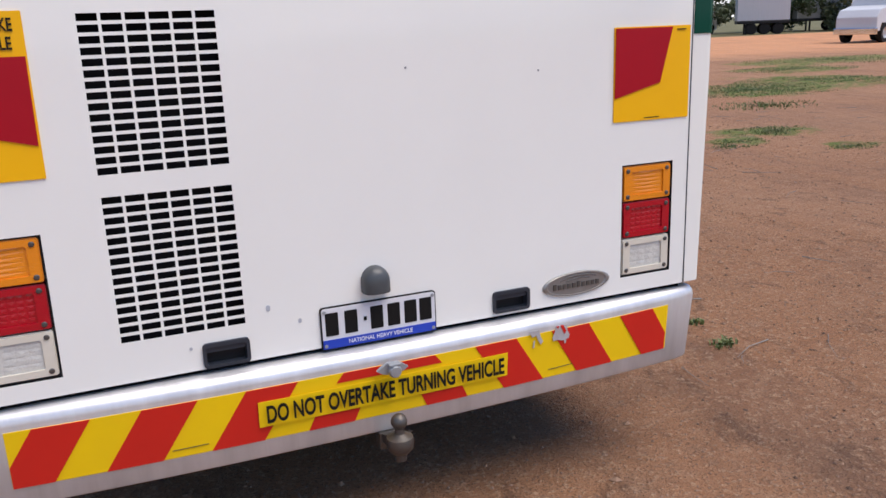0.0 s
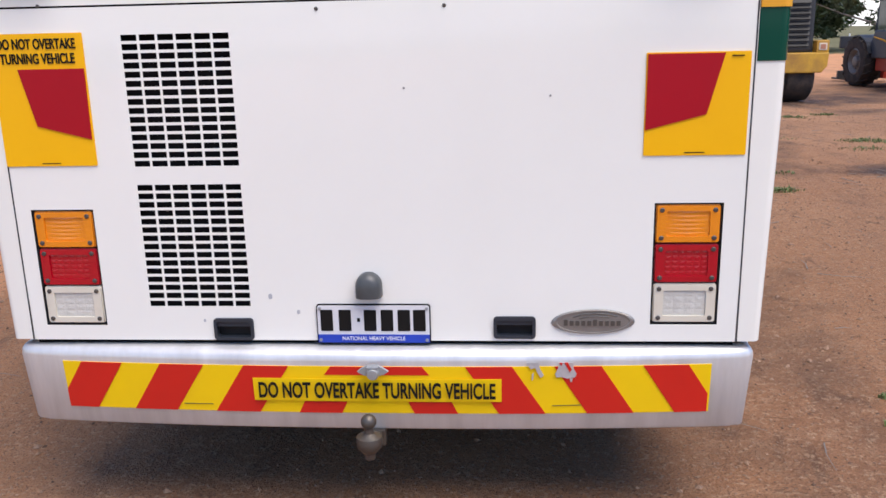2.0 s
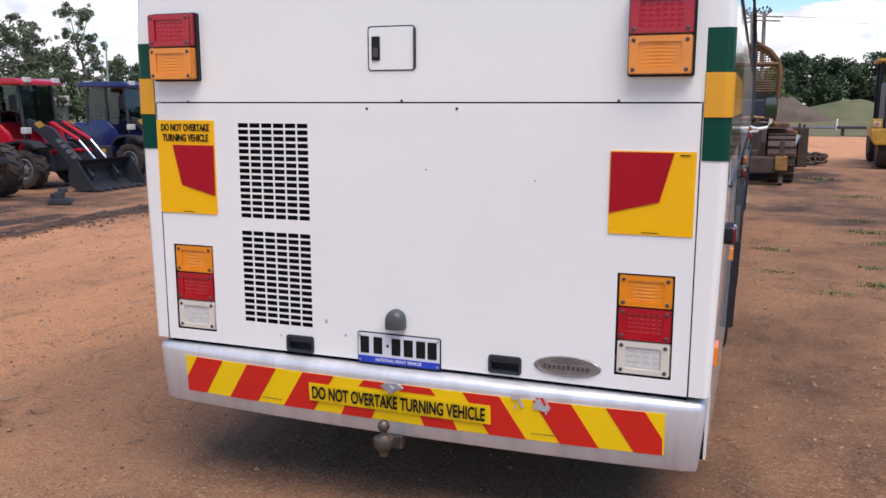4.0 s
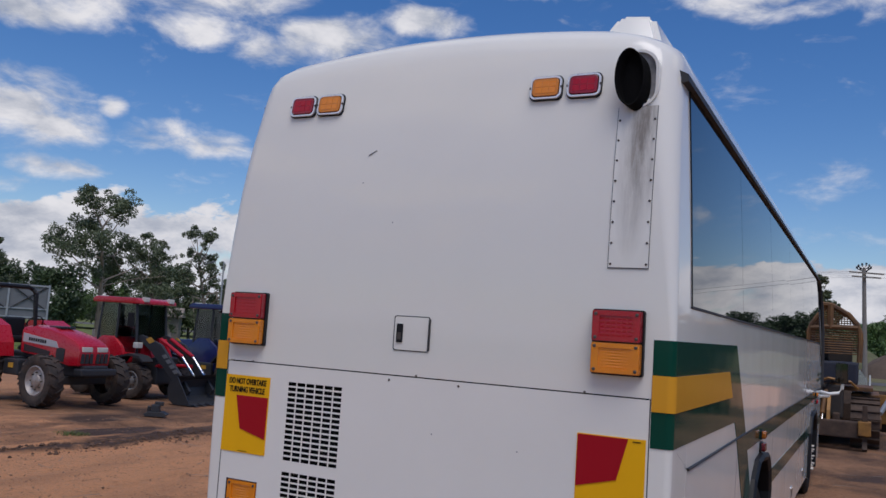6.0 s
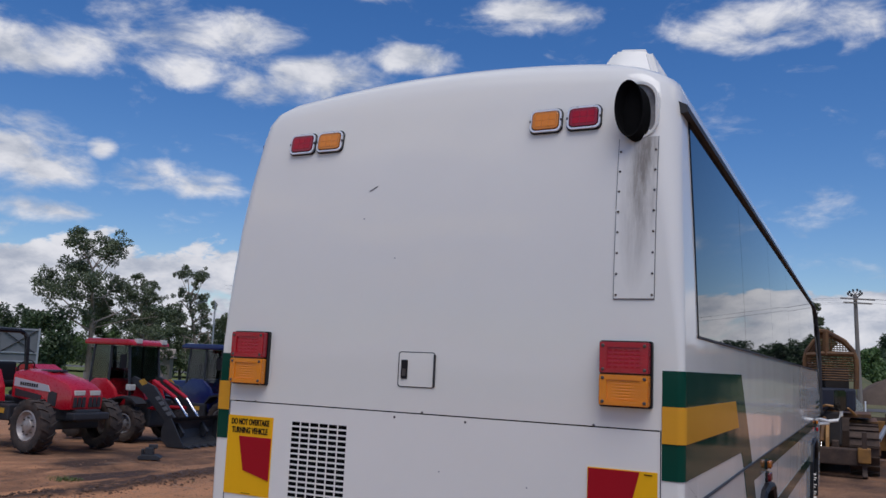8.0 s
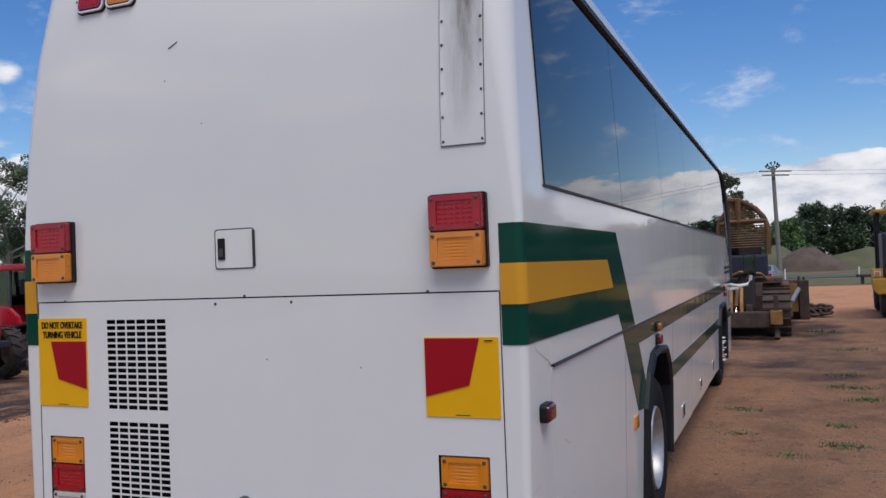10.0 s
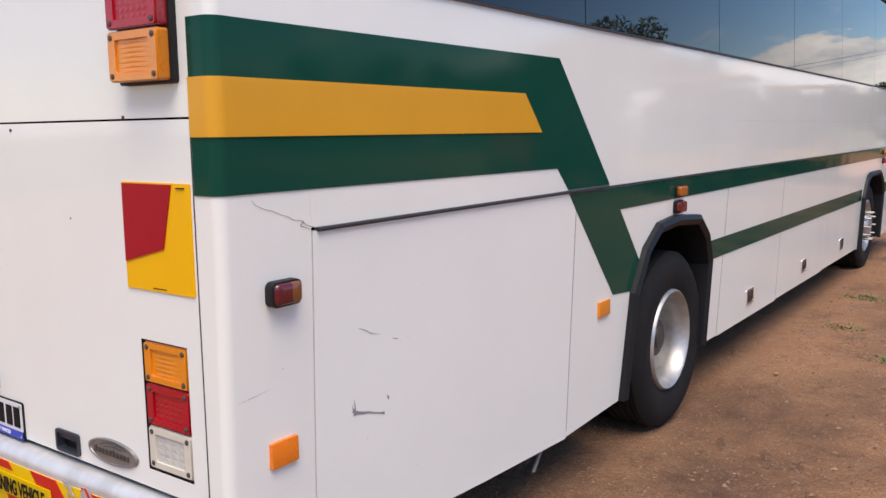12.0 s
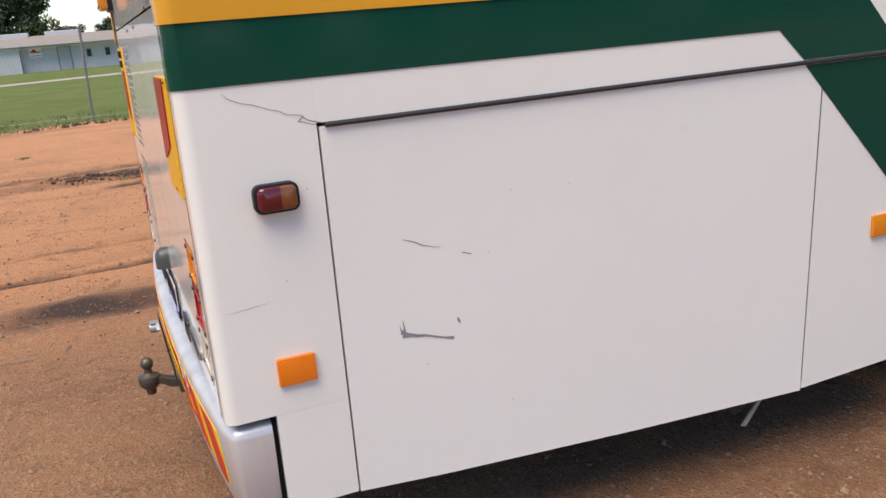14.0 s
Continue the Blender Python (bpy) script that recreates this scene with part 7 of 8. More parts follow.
def telehandler():
    t = thing("telehandler", (11.55, 21.0, ground_z(11.5, 21)), 95, "faded red-orange telehandler with slate cab", "telehandler")
    RIMW = mat("pale_grey_rim", (0.20, 0.19, 0.18), 0.5, 0.3, other=(0.11, 0.09, 0.07), scale=8)
    for x in (1.35, -1.30):
        for y in (0.97, -0.97):
            farm_wheel(t, x, y, 0.68, 0.50, 0.35, MUDDY, RIMW, 16, 0.10)
            s = 1 if y > 0 else -1
            bm = bmesh.new()
            pts = [(x + 0.74 * math.cos(radians(a)), 0.66 + 0.74 * math.sin(radians(a))) for a in range(20, 161, 14)]
            pts += [(x + 0.70 * math.cos(radians(a)), 0.66 + 0.70 * math.sin(radians(a))) for a in range(160, 19, -14)]
            prism(bm, pts, "y", s * 0.68, s * 1.16)
            part("mudguard", bm, CHARCOAL, t)
    part("chassis", boxes((-1.9, 1.9, -0.55, 0.55, 0.55, 1.0), bevel=0.04), REDORANGE, t)
    for y0, zt in ((0.60, 0.85), (-1.0, 0.95)):
        part("side_step", boxes((-0.50, 0.55, y0, y0 + 0.40, 0.45, zt), bevel=0.03), REDORANGE, t)
    bm = bmesh.new()
    prism(bm, [(-2.30, 0.62), (-2.38, 0.90), (-2.30, 1.12), (-2.15, 1.72), (-1.75, 1.78), (-1.55, 1.40), (-1.62, 0.95), (-1.80, 0.62)], "y", -0.70, 0.70, bevel=0.04)
    part("counterweight", bm, REDORANGE, t, "chipped red-orange counterweight")
    part("rear_bumper", boxes((-2.44, -2.20, -0.76, 0.76, 0.62, 0.98), bevel=0.05), REDORANGE, t)
    part("hitch_pocket", boxes((-2.46, -2.40, -0.20, 0.20, 0.72, 0.92), bevel=0.01), CHARCOAL, t)
    part("rear_cover", boxes((-2.24, -1.9, -0.38, 0.38, 1.15, 1.70), bevel=0.03), RED, t)
    for y in (0.80, -0.94):
        part("tail_lamp", boxes((-2.36, -2.26, y, y + 0.14, 1.28, 1.42), bevel=0.02), REDLENS, t)
    # cab on the near flank
    bm = bmesh.new()
    prism(bm, [(-0.62, 0.78), (-0.80, 1.25), (-0.72, 1.52), (0.62, 1.52), (0.80, 1.20), (0.80, 0.78)], "y", 0.22, 1.06, bevel=0.04)
    part("cab_door", bm, SLATE, t, "slate grey cab body")
    for x, y in ((-0.70, 1.0), (-0.70, 0.26), (-0.05, 1.03), (0.66, 1.0), (0.66, 0.26)):
        bm = bmesh.new()
        tube(bm, [(x, y, 1.50), (x * 0.90, y * 0.98, 2.32)], 0.04, 6)
        part("cab_post", bm, SLATE, t)
    part("cab_roof", boxes((-0.76, 0.72, 0.18, 1.06, 2.30, 2.42), bevel=0.04), SLATE, t)
    for x0, x1 in ((-0.64, -0.10), (0.0, 0.58)):
        part("cab_pane", boxes((x0, x1, 1.005, 1.015, 1.54, 2.28)), CABGLASS, t)
    part("cab_pane", boxes((-0.70, -0.69, 0.30, 0.96, 1.54, 2.28)), CABGLASS, t)
    part("cab_pane", boxes((0.62, 0.63, 0.30, 0.96, 1.54, 2.28)), CABGLASS, t)
    part("cab_seat", boxes((-0.4, 0.05, 0.4, 0.85, 1.4, 1.55), (-0.45, -0.32, 0.4, 0.85, 1.5, 2.05), bevel=0.04), BLACK, t)
    bm = bmesh.new()
    tube(bm, [(-0.70, 1.065, 0.95), (-0.35, 1.07, 1.12), (0.10, 1.07, 1.26), (0.60, 1.07, 1.34)], 0.025, 6)
    part("gold_swoosh", bm, GOLD, t, "gold decal line")
    part("engine_pod", boxes((-1.0, 1.0, -1.06, -0.45, 0.95, 1.55), bevel=0.06), SLATE, t)
    # boom and fork carriage
    bm = bmesh.new()
    prism(bm, [(-1.95, 1.45), (-1.95, 1.78), (1.9, 1.30), (2.9, 0.75), (2.9, 0.50), (1.9, 0.95)], "y", -0.30, 0.02, bevel=0.02)
    part("boom", bm, REDORANGE, t, "telescopic boom")
    bm = bmesh.new()
    prism(bm, [(2.75, 0.55), (2.95, 1.25), (3.05, 1.25), (3.0, 0.10), (2.85, 0.10)], "y", 0.2, 0.34, bevel=0.01)
    prism(bm, [(2.75, 0.55), (2.95, 1.25), (3.05, 1.25), (3.0, 0.10), (2.85, 0.10)], "y", -0.62, -0.48, bevel=0.01)
    part("carriage_arm", bm, REDORANGE, t)
    part("fork_carriage", boxes((3.0, 3.12, -0.75, 0.80, 1.0, 1.35), (3.0, 3.12, -0.75, 0.80, 0.1, 0.35), bevel=0.02), CHARCOAL, t)
    for y in (-0.45, 0.35):
        part("fork", boxes((3.05, 4.1, y, y + 0.13, 0.05, 0.10), bevel=0.01), CHARCOAL, t)
    return t


telehandler()


# ---- vehicles parked far off ----
def far_truck(at, turn):
    t = thing("truck", at, turn, "white bonneted truck parked at the yard's edge", "truck")
    for x in (1.9, -1.6, -2.9):
        for y in (1.0, -1.0):
            s = 1 if y > 0 else -1
            bm = bmesh.new()
            lathe(bm, [(0.30, -0.14), (0.50, -0.15), (0.52, 0), (0.50, 0.15), (0.30, 0.14)], "y", 28, (x, y, 0.52))
            w = part("wheel", bm, RUBBER, t, smooth=True)
            bm = bmesh.new()
            lathe(bm, [(0.31, s * 0.14), (0.27, s * 0.10), (0.12, s * 0.06), (0, s * 0.14)], "y", 20, (x, y, 0.52))
            part("rim", bm, POLISHED, w, smooth=True)
    bm = bmesh.new()
    prism(bm, [(2.9, 0.62), (2.9, 1.35), (2.6, 1.75), (1.3, 1.95), (1.1, 2.75), (-0.4, 2.85), (-0.5, 0.70), (1.25, 0.70), (1.35, 1.10), (2.4, 1.10), (2.5, 0.62)], "y", -1.12, 1.12, bevel=0.05)
    part("cab", bm, OFFWHITE, t)
    for y in (-1.13, 1.13):
        part("side_glass", boxes((0.1, 1.0, min(y, y * 0.99), max(y, y * 0.99), 1.9, 2.55)), CABGLASS, t)
    part("front_bumper", boxes((2.8, 3.05, -1.15, 1.15, 0.45, 0.80), bevel=0.04), CHROME, t)
    part("chassis_rail", boxes((-4.2, 2.6, -0.45, 0.45, 0.65, 0.90)), BLACK, t)
    part("tray", boxes((-4.3, -0.7, -1.2, 1.2, 1.02, 1.18), (-4.3, -4.22, -1.2, 1.2, 1.18, 2.0), (-0.8, -0.7, -1.2, 1.2, 1.18, 2.6), bevel=0.02), OFFWHITE, t)
    return t


def far_trailer(at, turn, length, height, paint, label, extra=None):
    t = thing("trailer", at, turn, label, "trailer")
    for x in (-length * 0.30, -length * 0.30 + 1.15, -length * 0.30 + 2.3):
        for y in (1.0, -1.0):
            bm = bmesh.new()
            lathe(bm, [(0.0, -0.15), (0.47, -0.15), (0.5, 0), (0.47, 0.15), (0.0, 0.15)], "y", 24, (x, y, 0.5))
            part("wheel", bm, RUBBER, t)
    part("deck", boxes((-length / 2, length / 2, -1.2, 1.2, 0.95, 1.2), bevel=0.03), BLACK, t)
    part("trailer_body", boxes((-length / 2, length / 2, -1.22, 1.22, 1.2, height), bevel=0.03), paint, t)
    part("side_rail", boxes((-length / 2, length / 2, -1.25, 1.25, 1.12, 1.24), bevel=0.01), SEAL, t)
    for k in range(int(length / 0.6)):
        x = -length / 2 + 0.3 + k * 0.6
        part("body_rib", boxes((x, x + 0.06, -1.25, -1.215, 1.25, height - 0.1)), paint, t)
    if extra:
        part("coloured_panel", boxes((-length / 2 + 0.1, -length / 2 + 2.6, -1.262, -1.24, 1.5, 2.3), bevel=0.005), extra, t)
    for y0 in (-0.9, 0.75):
        part("landing_leg", boxes((length * 0.3, length * 0.3 + 0.15, y0, y0 + 0.15, 0.0, 0.95)), BLACK, t)
    return t


def far_van(at, turn, label):
    """A white box-bodied van seen from behind: low skirts, dark wheel wells, a striped tail."""
    t = thing("box_van", at, turn, label, "van")
    bm = bmesh.new()
    side = [(-3.6, 0.55), (-3.6, 3.05), (1.9, 3.05), (2.3, 2.9), (2.5, 2.0), (3.3, 1.55), (3.4, 0.45), (2.95, 0.45)]
    side += [(2.45 + 0.5 * math.cos(radians(a)), 0.45 + 0.5 * math.sin(radians(a))) for a in range(15, 180, 15)] + [(1.95, 0.45), (-1.45, 0.45)]
    side += [(-1.95 + 0.5 * math.cos(radians(a)), 0.45 + 0.5 * math.sin(radians(a))) for a in range(15, 180, 15)] + [(-2.45, 0.45)]
    prism(bm, side, "y", -1.22, 1.22)
    part("van_body", bm, OFFWHITE, t, "white painted box body")
    # one black box paints the shade inside both wheel wells
    part("wheel_well", boxes((-2.45, 2.95, -1.15, 1.15, 0.40, 0.95)), SHADE_BLACK, t)
    for x in (2.45, -1.95):
        for y in (0.98, -0.98):
            bm = bmesh.new()
            lathe(bm, [(0.0, -0.13), (0.22, -0.13), (0.24, -0.15), (0.40, -0.15), (0.42, 0), (0.40, 0.15), (0.24, 0.15), (0.22, 0.13), (0.0, 0.13)], "y", 24, (x, y, 0.42))
            part("wheel", bm, RUBBER, t)
    part("rear_bumper", boxes((-3.78, -3.55, -1.15, 1.15, 0.50, 0.66), bevel=0.02), BLACK, t)
    for k in range(6):
        y0 = -1.18 + k * 0.40
        part("tail_stripe", boxes((-3.612, -3.598, y0, y0 + 0.30, 0.72, 0.80)), ORANGE, t)
    for y0 in (-1.18, 1.02):
        part("tail_lamp", boxes((-3.64, -3.59, y0, y0 + 0.16, 1.15, 1.75), bevel=0.01), REDLENS, t)
        part("hinge_bar", boxes((-3.62, -3.598, y0 * 0.86, y0 * 0.86 + 0.03, 0.9, 2.9)), MIDGREY, t)
    part("number_plate", boxes((-3.615, -3.598, -0.26, 0.26, 0.86, 1.02)), BLUE, t)
    part("door_gap", boxes((-3.604, -3.598, -0.012, 0.012, 0.85, 2.95)), SEAL, t)
    return t


far_truck((41.2, 32.6, ground_z(41, 32.6)), 195)
far_trailer((57.9, 59.3, ground_z(58, 58)), 143, 4.5, 4.2, LIGHTGREY, "grey box trailer on three axles parked beyond the yard")
far_trailer((70.0, 62.5, ground_z(70, 62)), 146, 7.0, 4.0, OFFWHITE, "white box trailer with a bright green panel", BRIGHT_G)
far_van((43.8, 59.7, ground_z(43, 59)), 29, "white box van with an orange-striped tail in a parked row")
far_van((56.1, 66.7, ground_z(56, 66)), 29, "white box van with an orange-striped tail in a parked row")


def sedan(at, turn):
    t = thing("car", at, turn, "silver sedan parked on the far verge", "car")
    for x in (1.35, -1.30):
        for y in (0.76, -0.76):
            bm = bmesh.new()
            lathe(bm, [(0.0, -0.1), (0.30, -0.1), (0.31, 0), (0.30, 0.1), (0.0, 0.1)], "y", 22, (x, y, 0.31))
            part("wheel", bm, RUBBER, t)
    bm = bmesh.new()
    prof = [(-2.25, 0.35), (-2.30, 0.65), (-2.22, 0.95), (-1.55, 1.02), (-0.95, 1.42), (0.25, 1.45), (1.0, 1.02), (2.05, 0.88), (2.30, 0.62), (2.25, 0.35)]
    rows = [[bm.verts.new((x, y * (1 - 0.22 * max(0, z - 0.95) / 0.5), z)) for x, z in prof] for y in (-0.88, -0.84, 0.84, 0.88)]
    for a, b in zip(rows, rows[1:]):
        for k in range(len(prof)):
            bm.faces.new((a[k], a[(k + 1) % len(prof)], b[(k + 1) % len(prof)], b[k]))
    bm.faces.new(rows[0])
    bm.faces.new(rows[-1][::-1])
    part("body", bm, SILVER, t, smooth=True)
    bm = bmesh.new()
    bm.faces.new([bm.verts.new(p) for p in ((-1.56, -0.68, 1.035), (-1.56, 0.68, 1.035), (-1.0, 0.60, 1.40), (-1.0, -0.60, 1.40))])
    got = bmesh.ops.extrude_face_region(bm, geom=list(bm.faces))
    bmesh.ops.translate(bm, vec=(-0.012, 0, 0.015), verts=[e for e in got["geom"] if isinstance(e, bmesh.types.BMVert)])
    part("rear_window", bm, CABGLASS, t)
    for y in (-0.82, 0.50):
        part("tail_light", boxes((-2.325, -2.22, y, y + 0.32, 0.66, 0.84), bevel=0.02), REDLENS, t)
    part("rear_bumper", boxes((-2.36, -2.2, -0.84, 0.84, 0.36, 0.58), bevel=0.04), SILVER, t)
    return t


sedan((0.62, 66.0, ground_z(0, 66)), 82)

# ---- trees ----
def leaf_cloud(rng, centres, radii, per, size):
    """Many small bent leaf blades scattered in uneven clumps."""
    vs, fs = [], []
    for (cx, cy, cz), r in zip(centres, radii):
        n = max(6, int(per * r * r))
        d = rng.normal(size=(n, 3))
        d /= np.linalg.norm(d, axis=1)[:, None]
        p = d * (r * rng.uniform(0.25, 1.0, n) ** 0.55)[:, None] * (1.0, 1.0, 0.85) + (cx, cy, cz)
        a = rng.normal(size=(n, 3))
        a /= np.linalg.norm(a, axis=1)[:, None]
        b = np.cross(a, rng.normal(size=(n, 3)))
        b /= np.linalg.norm(b, axis=1)[:, None]
        ln, wd = size * rng.uniform(0.6, 1.5, n)[:, None], size * rng.uniform(0.25, 0.6, n)[:, None]
        base = len(vs)
        vs += np.stack([p - a * ln, p + b * wd, p + a * ln, p - b * wd], 1).reshape(-1, 3).tolist()
        fs += [(base + 4 * k, base + 4 * k + 1, base + 4 * k + 2, base + 4 * k + 3) for k in range(n)]
    return vs, fs


def tree(at, height, spread, seed, leaf, label, open_crown=True, clumps=38, per=60.0, size=0.16, base=0.32, dead=0, name="gum_tree"):
    """A tapered trunk that forks into limbs, each ending in its own leaf clumps."""
    rng = np.random.default_rng(seed)
    t = thing(name, at, 0, label, "tree")
    bm = bmesh.new()
    lean = rng.normal(0, 0.05, 2) * height
    top = Vector((lean[0], lean[1], height * 0.72))
    trunk = [Vector((0, 0, -0.2)), Vector((lean[0] * 0.15, lean[1] * 0.1, height * 0.2)), Vector((lean[0] * 0.5, lean[1] * 0.4, height * 0.45)), top]
    tube(bm, trunk, height * 0.020 + 0.03, 7, r_end=height * 0.006)
    limbs = []
    n_limb = 9 if open_crown else 11
    for k in range(n_limb):
        f = base + (0.95 - base) * (k + 0.5) / n_limb
        seg = f * 3
        i = min(int(seg), 2)
        root = trunk[i].lerp(trunk[i + 1], seg - i)
        a = k * 2.4 + rng.uniform(-0.5, 0.5)
        reach = spread * (0.55 + 0.45 * math.sin(math.pi * min(1, (f - base) / (1 - base) + 0.2))) * rng.uniform(0.65, 1.1) * (1.18 - 0.62 * (f - base) / (1 - base) if open_crown else 1)
        end = root + Vector((math.cos(a) * reach, math.sin(a) * reach, height * rng.uniform(0.06, 0.24)))
        end.z = min(end.z, height * 0.97)
        mid = root.lerp(end, 0.5) + Vector((0, 0, -0.04 * height * rng.uniform(0, 1)))
        tube(bm, [root, mid, end], height * 0.007 + 0.01, 5, r_end=0.012)
        limbs += [(root, end, 1.0), (mid, end, 1.1)]
        for _ in range(2):
            tw = mid + Vector(rng.normal(0, 1, 3) * (0.22 * spread, 0.22 * spread, 0.10 * height))
            tube(bm, [mid, tw], height * 0.003 + 0.008, 4, r_end=0.006)
            limbs.append((mid, tw, 0.9))
    for k in range(4):
        a = k * 1.7 + seed
        end = top + Vector((math.cos(a) * spread * 0.30, math.sin(a) * spread * 0.30, height * rng.uniform(0.10, 0.22)))
        tube(bm, [top, end], height * 0.005, 5, r_end=0.01)
        limbs += [(top, end, 1.0), (top, end, 0.9)]
    for k in range(dead):
        a = rng.uniform(0, 6.28)
        p0 = trunk[1].lerp(trunk[2], 0.6)
        p1 = p0 + Vector((math.cos(a) * spread * 0.9, math.sin(a) * spread * 0.9, height * 0.10))
        tube(bm, [p0, p0.lerp(p1, 0.5) + Vector((0, 0, 0.2)), p1], 0.05, 4, r_end=0.01)
        for q in range(4):
            p2 = p0.lerp(p1, 0.5 + q * 0.12)
            tube(bm, [p2, p2 + Vector(rng.normal(0, 0.5, 3)) + Vector((0, 0, 0.5))], 0.02, 3, r_end=0.006)
    part("trunk", bm, BARK, t)
    centres, radii = [], []
    for k in range(int(clumps * (5.5 if open_crown else 3.0))):
        root, end, w = limbs[k % len(limbs)]
        c = root.lerp(end, rng.uniform(0.72, 1.10) if open_crown else rng.uniform(0.45, 1.08)) + Vector(rng.normal(0, 0.085 * spread + 0.08, 3)) * (0.8 if open_crown else 1) + Vector((0, 0, 0.03 * height))
        centres.append((c.x, c.y, min(c.z, height * 0.985)))
        radii.append(spread * rng.uniform(0.06, 0.17) * w * (0.66 if open_crown else 1.6))
    vs, fs = leaf_cloud(rng, centres, radii, per * (2.6 if open_crown else 1.1) / (spread / 3) ** 1.2, size * (0.62 if open_crown else 0.8))
    me = bpy.data.meshes.new("crown")
    me.from_pydata(vs, [], fs)
    me.materials.append(leaf)
    ob = new("crown", me)
    ob.parent = t
    tagged(ob, "clumped foliage with gaps", kind="stuff")
    return t


def polar(az, dist, x0=1.8, y0=-3.4):
    x, y = x0 + dist * math.sin(radians(az)), y0 + dist * math.cos(radians(az))
    return (x, y, ground_z(x, y))


GUM = "tall open-crowned gum tree beyond the yard"
tree(polar(-49.2, 74), 12.6, 5.6, 3, LEAF_A, GUM, clumps=62, per=230, size=0.20, base=0.34, dead=2)
tree(polar(-45.9, 78), 9.4, 3.6, 5, LEAF_A, GUM, clumps=44, per=230, size=0.19, dead=1)
tree(polar(-42.6, 76), 10.6, 3.2, 8, LEAF_A, GUM, clumps=44, per=230, size=0.19, base=0.42)
tree(polar(-56.3, 76), 8.4, 3.6, 12, LEAF_A, GUM, clumps=46, per=240, size=0.19, base=0.3)
SCRUB = "dense dark green scrub tree behind the yard"
for k, (az, d, h, w) in enumerate(((-61.5, 84, 5.8, 3.8), (-58.3, 88, 6.0, 3.6), (-54.6, 90, 6.2, 3.8), (-52.2, 70, 4.6, 2.8), (-49.0, 92, 5.8, 3.6), (-45.6, 88, 6.2, 3.4), (-43.6, 92, 6.4, 3.4), (-40.5, 90, 6.2, 3.6), (-37.5, 94, 6.4, 3.8), (-64.5, 88, 6.0, 3.8))):
    tree(polar(az, d), h * (1.22 if -58 < az < -42 else 1.05), w, 20 + k, (LEAF_B, LEAF_A, LEAF_B, LEAF_B, LEAF_C)[k % 5], SCRUB, False, 40, 260, 0.20, 0.15, name="scrub_tree")
# north: one tree over the dozer, a light one by the pole, a long dark wood beyond the mound
tree((-1.15, 58, ground_z(-1, 58)), 8.2, 2.3, 41, LEAF_A, GUM, clumps=90, per=300, size=0.16, base=0.3)
tree((-0.3, 60, ground_z(0, 60)), 6.2, 1.5, 46, LEAF_B, GUM, clumps=50, per=240, size=0.16, base=0.3)
tree(polar(-0.2, 118, 2.4, -2.4), 6.2, 3.6, 43, LEAF_C, SCRUB, False, 44, 260, 0.26, 0.1, name="scrub_tree")
for k, (az, d, h, w) in enumerate(((2.0, 136, 9.0, 5.4), (4.4, 140, 8.4, 5.2), (7.0, 142, 8.6, 5.6), (9.6, 140, 8.0, 5.6), (12.4, 142, 8.4, 5.8), (15.5, 140, 8.2, 5.6), (0.4, 142, 6.6, 4.6), (-1.6, 150, 6.4, 4.6), (18.5, 138, 8.6, 5.6))):
    tree(polar(az, d, 2.1, -2.9), h, w, 60 + k, LEAF_B, "broad dark green tree in the far wood", False, 46, 240, 0.30, 0.12, name="shade_tree")
# east: the belt behind the parked trucks, mirrored in the coach's glass
for k, (az, d, h, w) in enumerate(((16.5, 74, 8.6, 5.0), (21.5, 68, 11.6, 6.0), (26.5, 74, 10.5, 5.2), (30, 95, 8.5, 5.0), (34, 98, 9.5, 5.2), (38, 92, 9, 5.0), (43, 96, 10, 5.4), (48, 92, 8.5, 5.0), (54, 96, 9.5, 5.4), (60, 92, 9, 5.2), (67, 96, 10, 5.4), (75, 92, 9, 5.2), (84, 96, 9.5, 5.4), (94, 92, 9, 5.2), (106, 96, 9.5, 5.4))):
    tree(polar(az, d), h, w, 90 + k, (LEAF_B, LEAF_A)[k % 2], "dark green tree in the belt behind the parked trucks", False, 36, 200, 0.30, 0.14, name="shade_tree")
# west, behind the white building
tree(polar(-93.6, 104, 3.3, -0.2), 12.5, 5.2, 120, LEAF_B, "large dark tree behind the white building", False, 110, 320, 0.26, 0.12, name="shade_tree")
for k, (az, d, h, w) in enumerate(((-90.2, 140, 5.2, 4.0), (-87.6, 135, 6.0, 4.2), (-84.5, 138, 6.4, 4.4), (-81.5, 130, 6.0, 4.2), (-78, 128, 6.4, 4.4), (-74, 126, 6.6, 4.4), (-70, 124, 6.2, 4.4), (-67, 120, 6.4, 4.4))):
    tree(polar(az, d, 3.3, -0.2), h, w, 130 + k, LEAF_B, SCRUB, False, 36, 220, 0.28, 0.12, name="scrub_tree")

# ---- verge, mound, road, pole ----
bm = bmesh.new()
xs = np.linspace(-260, 260, 53)
for a, b in zip(xs, xs[1:]):
    q = [bm.verts.new((x, y, ground_z(0, y) + 0.04)) for x, y in ((a, 80.0), (b, 80.0), (b, 86.5), (a, 86.5))]
    bm.faces.new(q)
part("road", bm, BITUMEN, None, "grey sealed road across the far verge", category="road", kind="structure")
for k in range(14):
    y = 78.6
    x = -22 + k * 6.0
    bm = boxes((x - 0.06, x + 0.06, y - 0.03, y + 0.03, ground_z(x, y), ground_z(x, y) + 0.95))
    part("guide_post", bm, LETTER_W, None, "white roadside guide post", category="post", group="guide posts along the road")


